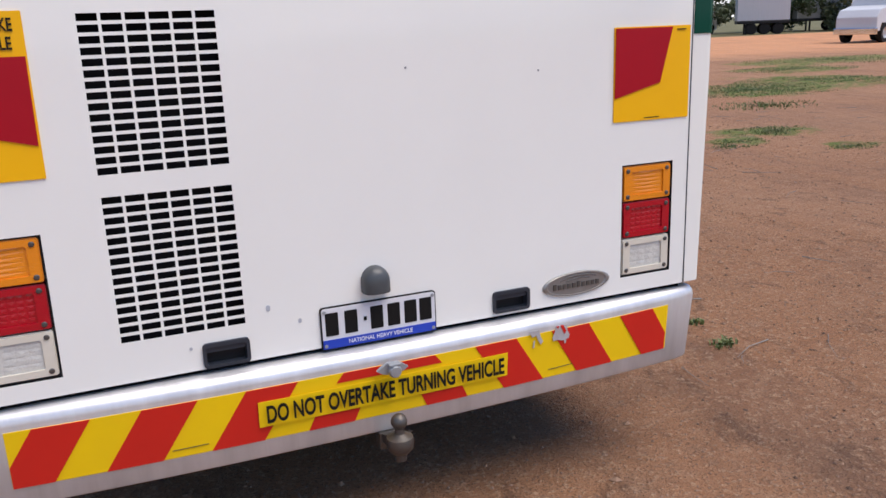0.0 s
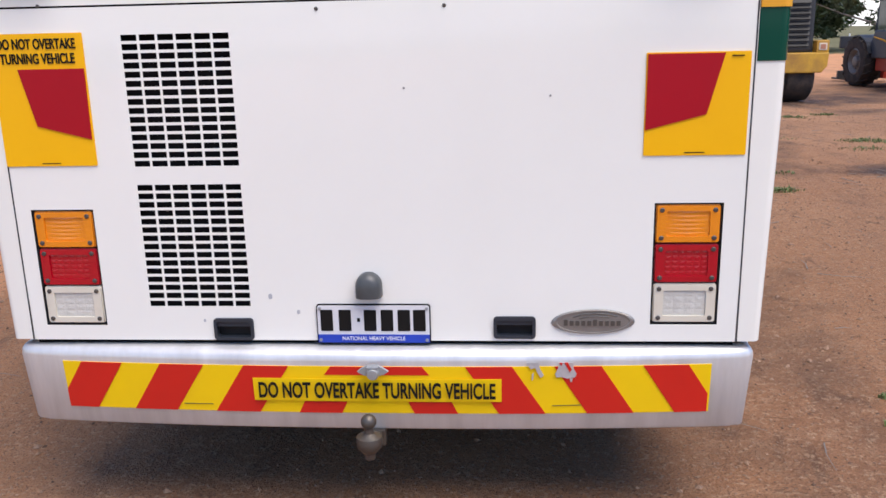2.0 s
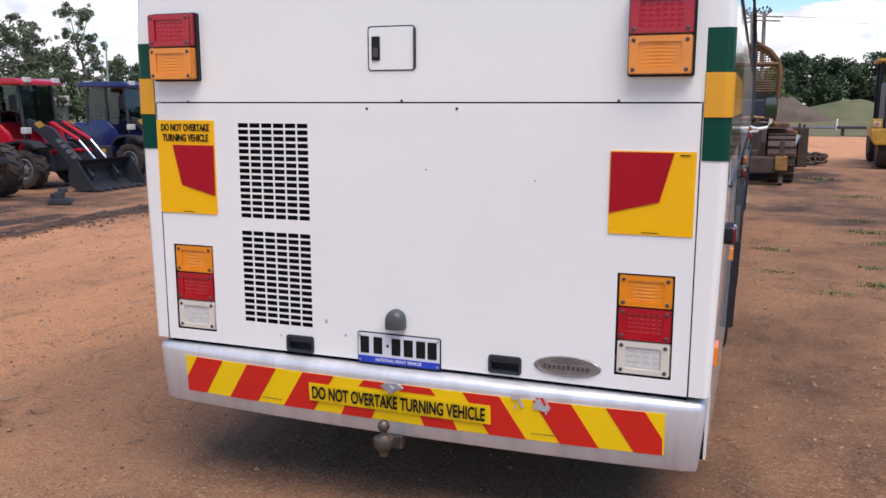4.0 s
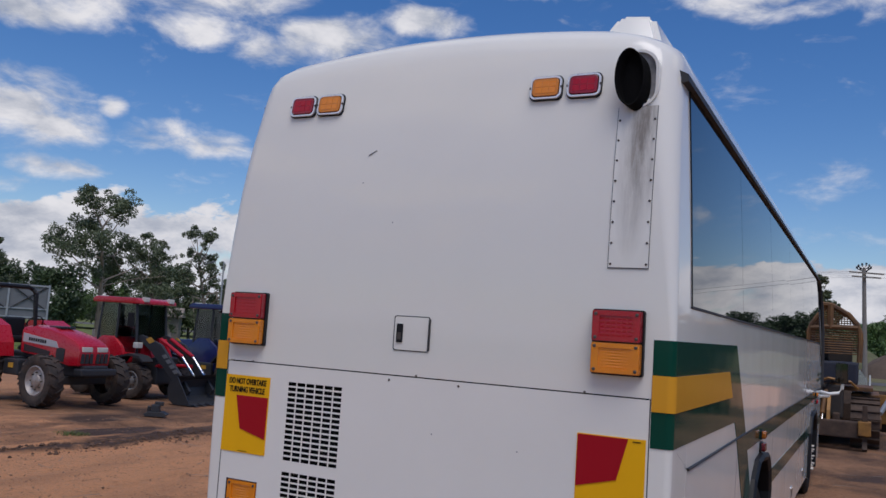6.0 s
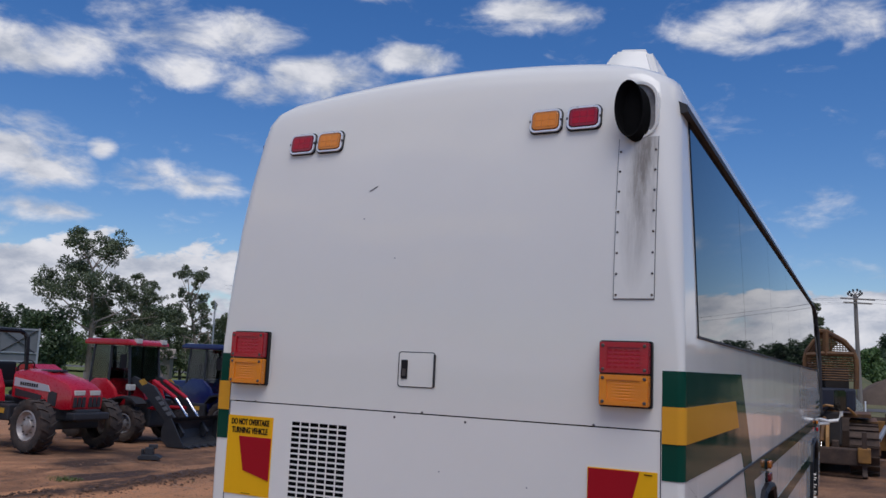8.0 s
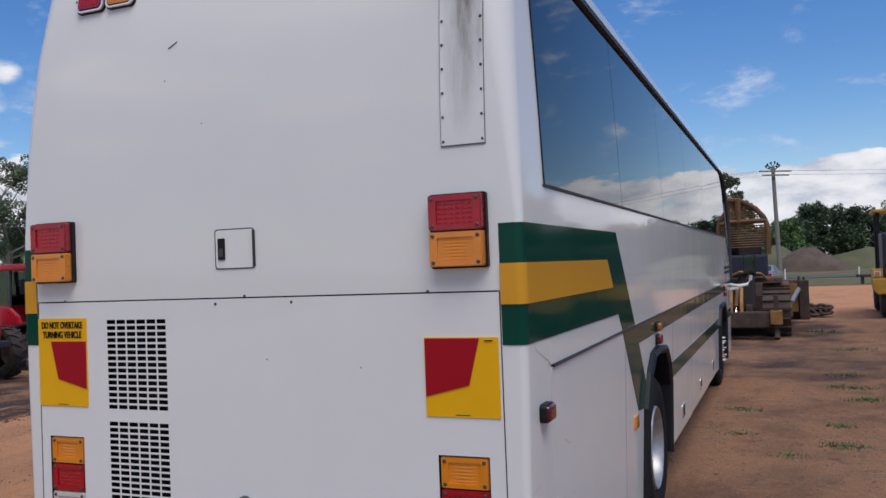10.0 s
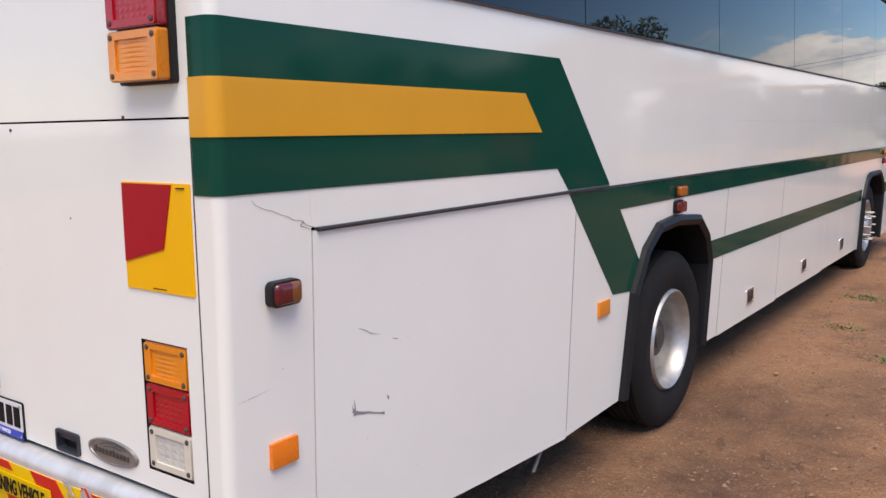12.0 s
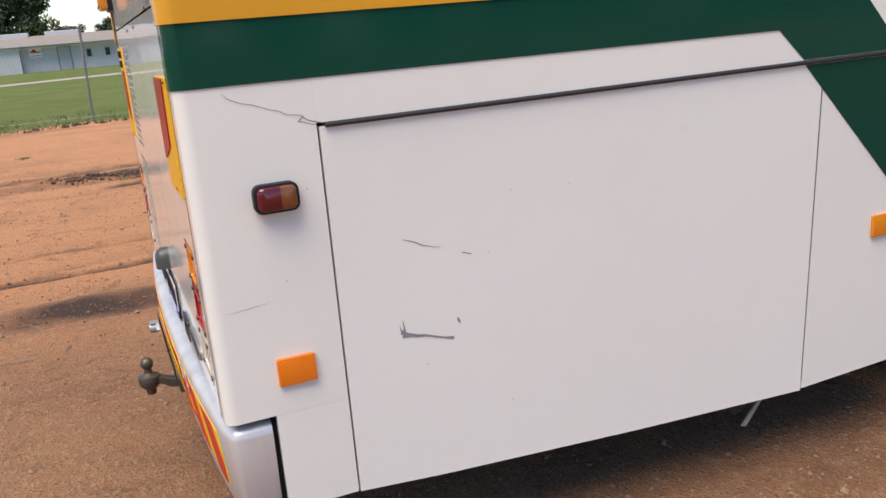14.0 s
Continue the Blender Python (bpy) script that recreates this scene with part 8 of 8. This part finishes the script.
def mound(name, at, rx, ry, h, material, label):
    bm = bmesh.new()
    rows = []
    for i in range(9):
        f = i / 8
        row = []
        for k in range(28):
            a = 2 * math.pi * k / 28
            r = (1 - f) * (1 + 0.18 * noise.noise((math.cos(a) * 1.3, math.sin(a) * 1.3, f * 2 + at[0])))
            row.append(bm.verts.new((at[0] + rx * r * math.cos(a), at[1] + ry * r * math.sin(a), at[2] - 0.1 + h * (1 - (1 - f) ** 1.7) * (1 + 0.12 * noise.noise((math.cos(a) * 2, math.sin(a) * 2, f * 3))))))
        rows.append(row)
    for a, b in zip(rows, rows[1:]):
        for k in range(28):
            bm.faces.new((a[k], a[(k + 1) % 28], b[(k + 1) % 28], b[k]))
    return part(name, bm, material, None, label, smooth=True, category="mound")


SOIL = mat("dark_bare_soil", (0.085, 0.06, 0.045), 0.95, other=(0.14, 0.10, 0.07), scale=0.8, mix=0.9, bump=0.05, bump_scale=2)
mound("earth_mound", (*polar(1.25, 104, 2.1, -2.9)[:2], ground_z(0, 101)), 4.6, 3.0, 2.7, SOIL, "bare dark earth mound with grassy shoulders")
mound("grass_bank", (*polar(-0.9, 109, 2.1, -2.9)[:2], ground_z(0, 105)), 5.5, 3.0, 3.0, DRYGRASS, "rough green grassy bank by the road")
mound("grass_bank", (*polar(5.0, 110, 2.1, -2.9)[:2], ground_z(0, 105)), 8.0, 3.0, 2.4, DRYGRASS, "rough green grassy bank by the road")
mound("grass_bank", (*polar(10.5, 112, 2.1, -2.9)[:2], ground_z(0, 105)), 10.0, 3.0, 2.0, DRYGRASS, "rough green grassy bank by the road")

px_, py_ = 1.66, 72.4
pz_ = ground_z(px_, py_)
pole = thing("power_pole", (px_, py_, pz_), 0, "weathered timber power pole with crossarms and insulators", "pole")
bm = bmesh.new()
tube(bm, [(0, 0, -0.3), (-0.12, 0, 4.8), (-0.22, 0, 9.65)], 0.21, 10, r_end=0.15)
part("mast", bm, WOODPOLE, pole)
for z, w in ((9.18, 1.5), (8.85, 1.25)):
    bm = bmesh.new()
    box(bm, -w - 0.2, w - 0.2, -0.30, -0.18, z, z + 0.12, bevel=0.01, m=pose(0, 0, 0, 0, 0, 35))
    part("crossarm", bm, WOODPOLE, pole)
bm = bmesh.new()
for k, (dx, z) in enumerate(((-0.62, 9.75), (-0.36, 9.86), (-0.05, 9.90), (0.16, 9.78), (-0.48, 9.52), (0.10, 9.50), (-0.74, 9.60), (0.28, 9.62))):
    lathe(bm, [(0.03, 0), (0.10, 0.03), (0.05, 0.08), (0.10, 0.13), (0.04, 0.20), (0, 0.22)], "z", 8, (dx, -0.1, z))
    tube(bm, [(-0.2, 0, z - 0.25), (dx, -0.1, z)], 0.03, 4)
part("insulators", bm, CHARCOAL, pole, kind="stuff")
for k, (dx, z) in enumerate(((-1.2, 9.33), (-0.6, 9.33), (0.8, 9.33), (-1.0, 9.0), (0.6, 9.0))):
    for sx in (1, -1):
        p0 = Vector((px_ + dx * 0.8, py_ + dx * 0.5, pz_ + z))
        p1 = p0 + Vector((sx * 58, 8 * sx, 0.4))
        bm = bmesh.new()
        tube(bm, [p0.lerp(p1, f) + Vector((0, 0, -4 * 1.1 * f * (1 - f))) for f in np.linspace(0, 1, 13)], 0.0055, 4)
        part("power_line", bm, CHARCOAL, None, "thin overhead power line", category="cable", group="overhead lines")
# low timber platform beside the road and a sign post
bm = boxes((6.4, 10.0, 58.0, 59.2, ground_z(0, 58) + 0.45, ground_z(0, 58) + 0.62), (6.6, 6.8, 58.1, 58.3, ground_z(0, 58), ground_z(0, 58) + 0.5), (9.6, 9.8, 58.1, 58.3, ground_z(0, 58), ground_z(0, 58) + 0.5), bevel=0.02)
part("timber_platform", bm, UNDER, None, "low dark timber platform on the far verge", category="platform")

# ---- west side: fence, footpath, white building, screen ----
FX = -21.0
fence = thing("chain_link_fence", (FX, 0, ground_z(FX, 0)), 0, "galvanised chain-link fence along the grass", "fence")
for y in np.arange(-27.2, 9.0, 3.0):
    bm = bmesh.new()
    tube(bm, [(0.10, y + 0.08, -0.1), (0.0, y + 0.16, 2.44)], 0.032, 8)
    part("fence_post", bm, MIDGREY, fence)
bm = bmesh.new()
H, P = 1.9, 0.10
for k in range(int(37 / P)):
    y0 = -29 + k * P
    for sd in (1, -1):
        a, b = (y0, 0.12), (y0 + sd * H * 0.5, 0.12 + H)
        for (ya, za), (yb, zb) in ((a, b),):
            x0, x1 = 0.14, 0.02
            bm.faces.new([bm.verts.new(v) for v in ((x0, ya, za), (x0, ya + 0.0022, za), (x1, yb + 0.0022, zb), (x1, yb, zb))])
part("wire_mesh", bm, MIDGREY, fence, "thin diamond wire mesh", kind="stuff")
for z in (0.15, 2.0):
    bm = bmesh.new()
    tube(bm, [(0.14 - 0.06 * z, -29, z), (0.14 - 0.06 * z, 8.5, z)], 0.003, 4)
    part("strand_wire", bm, GALV, fence)

bm = bmesh.new()
ys = np.linspace(-60, 60, 41)
for a, b in zip(ys, ys[1:]):
    near_, far_ = [(-54.6 - q * 0.39, q) for q in (a, b)], [(-57.8 - q * 0.39, q) for q in (b, a)]
    bm.faces.new([bm.verts.new((x, y, ground_z(x, y) + 0.02)) for x, y in near_ + far_])
part("footpath", bm, CONCRETE, None, "pale worn path across the grass", category="path", kind="structure")

shed = thing("white_building", (-81.5, -4.9, ground_z(-81, -5)), 0, "long low white building with tan roof", "building")
part("wall", boxes((-8.0, 0.0, 0.0, 9.65, -0.3, 2.36), bevel=0.01), OFFWHITE, shed)
part("wing_wall", boxes((-8.0, 0.7, -14.0, -0.01, -0.3, 2.36), bevel=0.01), OFFWHITE, shed)
bm = bmesh.new()
prism(bm, [(1.1, 2.30), (1.1, 2.42), (-4.0, 3.25), (-8.6, 2.42), (-8.6, 2.30)], "y", -14.4, 10.0)
part("roof", bm, ROOFTAN, shed, "dusty tan sheet roof")
part("roof_fascia", boxes((1.08, 1.14, -14.4, 10.0, 2.27, 2.43)), OFFWHITE, shed)
d = part("door", boxes((0.0, 0.05, 3.1, 4.1, 0.0, 2.02), bevel=0.01), LIGHTGREY, shed, "pale grey door")
for spec in ((3.02, 3.10, 0.0, 2.10), (4.10, 4.18, 0.0, 2.10), (3.02, 4.18, 2.02, 2.10)):
    part("door_frame", boxes((0.0, 0.07, *spec)), MIDGREY, d)
for y in (5.42, 7.02):
    w = part("window", boxes((0.0, 0.06, y, y + 0.50, 0.95, 1.72), bevel=0.01), LIGHTGREY, shed)
    part("pane", boxes((0.055, 0.075, y + 0.06, y + 0.44, 1.01, 1.66)), CABGLASS, w)
sg = part("wall_sign", boxes((0.0, 0.05, 0.75, 1.75, 1.30, 2.10)), LETTER_W, shed, "white sign with a red shape")
bm = bmesh.new()
prism(bm, [(0.80, 1.70), (1.15, 2.06), (1.50, 1.70)], "x", 0.048, 0.06)
part("sign_shape", bm, TAPE_R, sg)
part("sign_bar", boxes((0.05, 0.06, 1.20, 1.70, 1.70, 1.80)), REDLENS, sg)
part("sign_line", boxes((0.05, 0.06, 0.80, 1.70, 1.42, 1.47)), REDLENS, sg)
for y0, y1, m_ in ((-6.0, 0.8, OFFWHITE), (2.2, 5.2, OFFWHITE), (-9.5, -6.5, UNDER)):
    part("roof_unit", boxes((-4.8, -3.2, y0, y1, 3.0, 3.55), bevel=0.06), m_, shed)

sx, sy, _ = polar(-54.4, 51.4)
scr = thing("sign_hoarding", (sx, sy, ground_z(sx, sy)), 54.4 + 180, "back of a grey sheet hoarding with dark braces", "hoarding")
part("sheet", boxes((-2.05, 2.05, 0.0, 0.06, 1.55, 3.42)), MIDGREY, scr)
for x in (-2.0, 0.0, 2.0):
    part("hoarding_post", boxes((x - 0.05, x + 0.05, 0.08, 0.18, -0.2, 3.45)), GALV, scr)
for z in (1.58, 2.05, 3.32):
    part("hoarding_rail", boxes((-2.05, 2.05, 0.07, 0.13, z, z + 0.07)), GALV, scr)
for x in (-1.85, 0.15):
    for sd in (1, -1):
        bm = bmesh.new()
        tube(bm, [(x + (0 if sd > 0 else 1.7), 0.12, 2.1), (x + (1.7 if sd > 0 else 0), 0.12, 3.3)], 0.035, 5)
        part("brace", bm, CHARCOAL, scr)
lx, ly, lz = polar(-41.8, 60)
lamp_post = thing("street_lamp", (lx, ly, lz), 0, "slim pale street lamp beyond the yard", "lamp post")
bm = bmesh.new()
tube(bm, [(0, 0, 0), (0, 0, 6.2)], 0.07, 8, r_end=0.05)
part("post", bm, GALV, lamp_post)
bm = bmesh.new()
box(bm, -0.5, 0.5, -0.08, 0.08, 6.2, 6.3, bevel=0.02, m=pose(0, 0, 0, 0, -12, 0))
part("lamp_head", bm, MIDGREY, lamp_post)
hx, hy, hz = polar(-46.4, 84)
hut = thing("far_shed", (hx, hy, hz), 40, "small tan shed beyond the paddock", "shed")
part("wall", boxes((-3.2, 3.2, -2, 2, 0, 2.5)), ROOFTAN, hut)
bm = bmesh.new()
prism(bm, [(-2.3, 2.5), (0, 3.3), (2.3, 2.5), (2.3, 2.4), (-2.3, 2.4)], "x", -3.5, 3.5)
part("roof", bm, ROOFTAN, hut)
for k, az in enumerate((-62, -59.5, -54.3, -51.8, -49.4, -47, -44.8)):
    x, y, z = polar(az, 44)
    bm = boxes((x - 0.05, x + 0.05, y - 0.05, y + 0.05, z - 0.1, z + 1.25))
    part("paddock_post", bm, WOODPOLE, None, "weathered paddock fence post", category="post", group="paddock posts")


# ---- loose ground cover ----
rng = np.random.default_rng(7)


def gravel(name, n, area, lo, hi, keep=None, material=None, label="loose brown gravel and small stones on the dirt"):
    """Faceted pebbles lying on the dirt."""
    vs, fs = [], []
    shape = np.array([(1, 0, 0), (-1, 0, 0), (0, 1, 0), (0, -1, 0), (0, 0, 1), (0, 0, -1)], float)
    tri = ((0, 2, 4), (2, 1, 4), (1, 3, 4), (3, 0, 4), (2, 0, 5), (1, 2, 5), (3, 1, 5), (0, 3, 5))
    x0, x1, y0, y1 = area
    for _ in range(n):
        x, y = rng.uniform(x0, x1), rng.uniform(y0, y1)
        if keep and not keep(x, y):
            continue
        r = lo * (hi / lo) ** (rng.uniform() ** 2.2)
        a = rng.uniform(0, 6.28)
        c, s = math.cos(a), math.sin(a)
        p = shape * rng.uniform(0.6, 1.25, (6, 1)) * (r, r * rng.uniform(0.6, 1), r * 0.6)
        p = p @ np.array([(c, s, 0), (-s, c, 0), (0, 0, 1)])
        z = ground_z(x, y) + windrow(x, y) + 0.020 * noise.noise((x * 0.55, y * 0.55, 0.3)) + 0.010 * noise.noise((x * 1.9, y * 1.9, 4.0)) + 0.005 * noise.noise((x * 5.5, y * 5.5, 1.0))
        b = len(vs)
        vs += (p + (x, y, z + r * 0.15)).tolist()
        fs += [tuple(b + i for i in t_) for t_ in tri]
    me = bpy.data.meshes.new(name)
    me.from_pydata(vs, [], fs)
    me.materials.append(material or STONE)
    tagged(new(name, me), label, "gravel", kind="stuff")


gravel("gravel", 60000, (-4.0, 4.5, -3.0, 6.5), 0.003, 0.011)
gravel("dirt_crumbs", 12000, (1.3, 9.0, -2.5, 17.0), 0.004, 0.014, None, CRUMB, "dark crumbs of damp soil on the dirt")
gravel("dirt_crumbs", 8000, (-11.0, -1.3, -4.0, 9.0), 0.004, 0.016, None, CRUMB, "dark crumbs of damp soil on the dirt")
gravel("soil_clods", 16000, (-9.8, -7.0, -1.0, 14.0), 0.010, 0.05, lambda x, y: windrow(x, y) > 0.025 * rng.uniform(), CRUMB, "dark clods of churned soil along a low ridge")
gravel("gravel", 16000, (-12.0, 9.0, -3.5, 18.0), 0.006, 0.026)


def tufts(name, spots, material, label):
    """Grass tufts: narrow bent blades rising from the dirt."""
    vs, fs = [], []
    for x, y, r, n, h in spots:
        for _ in range(n):
            a, d = rng.uniform(0, 6.28), 0.75 * r * rng.uniform() ** 0.9
            bx, by = x + d * math.cos(a) * 1.5, y + d * math.sin(a)
            z = ground_z(bx, by)
            t_ = rng.uniform(0, 6.28)
            ln, w = 0.75 * h * rng.uniform(0.4, 1.2), 0.004 + 0.004 * rng.uniform() + h * 0.03
            tip = (bx + math.cos(t_) * ln * 0.8, by + math.sin(t_) * ln * 0.8, z + ln * rng.uniform(0.4, 0.9))
            mid = (bx + math.cos(t_) * ln * 0.3, by + math.sin(t_) * ln * 0.3, z + ln * 0.55)
            nx_, ny_ = -math.sin(t_) * w, math.cos(t_) * w
            b = len(vs)
            vs += [(bx - nx_, by - ny_, z - 0.02), (bx + nx_, by + ny_, z - 0.02), (mid[0] + nx_ * 0.8, mid[1] + ny_ * 0.8, mid[2]), (mid[0] - nx_ * 0.8, mid[1] - ny_ * 0.8, mid[2]), tip]
            fs += [(b, b + 1, b + 2, b + 3), (b + 3, b + 2, b + 4)]
    me = bpy.data.meshes.new(name)
    me.from_pydata(vs, [], fs)
    me.materials.append(material)
    tagged(new(name, me), label, "grass", kind="stuff")


spots = [(2.11, 0.82, 0.07, 60, 0.04), (2.19, 1.14, 0.05, 30, 0.04), (3.9, 3.5, 0.16, 140, 0.05), (3.3, 6.3, 0.22, 200, 0.06), (5.7, 10.2, 0.35, 300, 0.06), (5.8, 13.8, 0.35, 240, 0.06), (6.6, 14.2, 0.25, 120, 0.06), (1.6, 6.3, 0.20, 130, 0.05), (1.6, 7.8, 0.22, 140, 0.05), (2.1, 5.4, 0.2, 110, 0.05), (2.6, 6.9, 0.14, 70, 0.05), (2.6, 5.9, 0.24, 170, 0.05), (2.9, 9.7, 0.3, 170, 0.06), (3.0, 8.7, 0.28, 200, 0.06), (2.9, 11.0, 0.3, 90, 0.05),
         (3.2, 14.6, 0.4, 160, 0.08), (2.8, 18.6, 0.35, 160, 0.10), (3.6, 7.4, 0.2, 60, 0.05), (6.92, 6.11, 0.30, 220, 0.035), (8.04, 5.25, 0.35, 260, 0.035), (8.4, 7.0, 0.65, 900, 0.035), (7.3, 6.4, 0.4, 330, 0.035),
         (13.2, 12.6, 2.2, 3800, 0.06), (16.2, 13.6, 2.0, 3000, 0.06), (12.0, 14.5, 1.2, 1200, 0.06), (11.0, 9.8, 1.0, 500, 0.07), (19.5, 17.5, 2.0, 1600, 0.06), (24.5, 20.5, 3.6, 2600, 0.07), (9.6, 15.2, 0.5, 260, 0.08), (12.8, 15.6, 0.7, 300, 0.08),
         (-9.3, 5.85, 0.30, 260, 0.05), (-7.8, 6.9, 0.2, 70, 0.05), (-15.2, 2.0, 0.5, 160, 0.06), (-8.9, 0.15, 0.25, 200, 0.05), (-13.5, -1.4, 0.2, 60, 0.05), (5.4, 9.4, 0.3, 90, 0.05), (4.6, 10.6, 0.3, 80, 0.05), (6.4, 8.6, 0.3, 110, 0.06)]
tufts("grass_tufts", spots, GRASS, "small green grass tufts growing in the dirt")
edge = []
for y in np.arange(-16, 7, 0.35):
    for dx in (0.0, -0.8, -1.8, -3.2):
        edge.append((-20.6 + dx + rng.uniform(-0.3, 0.3), y, 0.5, 34, 0.13))
tufts("grass_strip", edge, GRASS, "green grass strip along the fence")
# dry sticks and straw blown over the dirt
bm = bmesh.new()
for k in range(420):
    x, y = (rng.uniform(1.4, 12), rng.uniform(0.5, 17)) if k % 3 else (rng.uniform(-12, -1.6), rng.uniform(-3.5, 9))
    if k % 5 == 0:
        x, y = 5.4 + rng.normal(0, 0.45), 6.9 + rng.normal(0, 0.25)
    a, ln = rng.uniform(0, 6.28), rng.uniform(0.04, 0.22)
    z = ground_z(x, y) + 0.020 * noise.noise((x * 0.55, y * 0.55, 0.3)) + 0.010 * noise.noise((x * 1.9, y * 1.9, 4.0)) + 0.006
    c, q = math.cos(a) * ln, math.sin(a) * ln
    tube(bm, [(x - c, y - q, z), (x + 0.12 * q, y - 0.12 * c, z + 0.008), (x + c, y + q, z + rng.uniform(0, 0.02))], rng.uniform(0.0018, 0.005), 4, r_end=0.001)
part("dry_twigs", bm, WOODPOLE, None, "dry twigs and straw lying on the dirt", category="twigs", kind="stuff")
# clods thrown up along the edge of the grass
vs_n = bmesh.new()
for k in range(150):
    y = rng.uniform(-14, 6)
    x = -20.1 + 0.5 * noise.noise((y * 0.6, 3.1, 0)) + rng.uniform(-0.25, 0.35)
    r = rng.uniform(0.03, 0.11)
    m = Matrix.Translation((x, y, ground_z(x, y) + r * 0.3)) @ pose(0, 0, 0, *rng.uniform(0, 360, 3)) @ Matrix.Diagonal((r, r * 0.8, r * 0.6, 1))
    bmesh.ops.create_icosphere(vs_n, subdivisions=1, radius=1.0, matrix=m)
for v in vs_n.verts:
    v.co += Vector((0.02 * noise.noise(v.co * 14), 0.02 * noise.noise(v.co * 14 + Vector((5, 0, 0))), 0.015 * noise.noise(v.co * 14 + Vector((0, 7, 0)))))
part("dirt_clods", vs_n, SOIL, None, "dark dirt clods along the grass edge", category="dirt", kind="stuff")
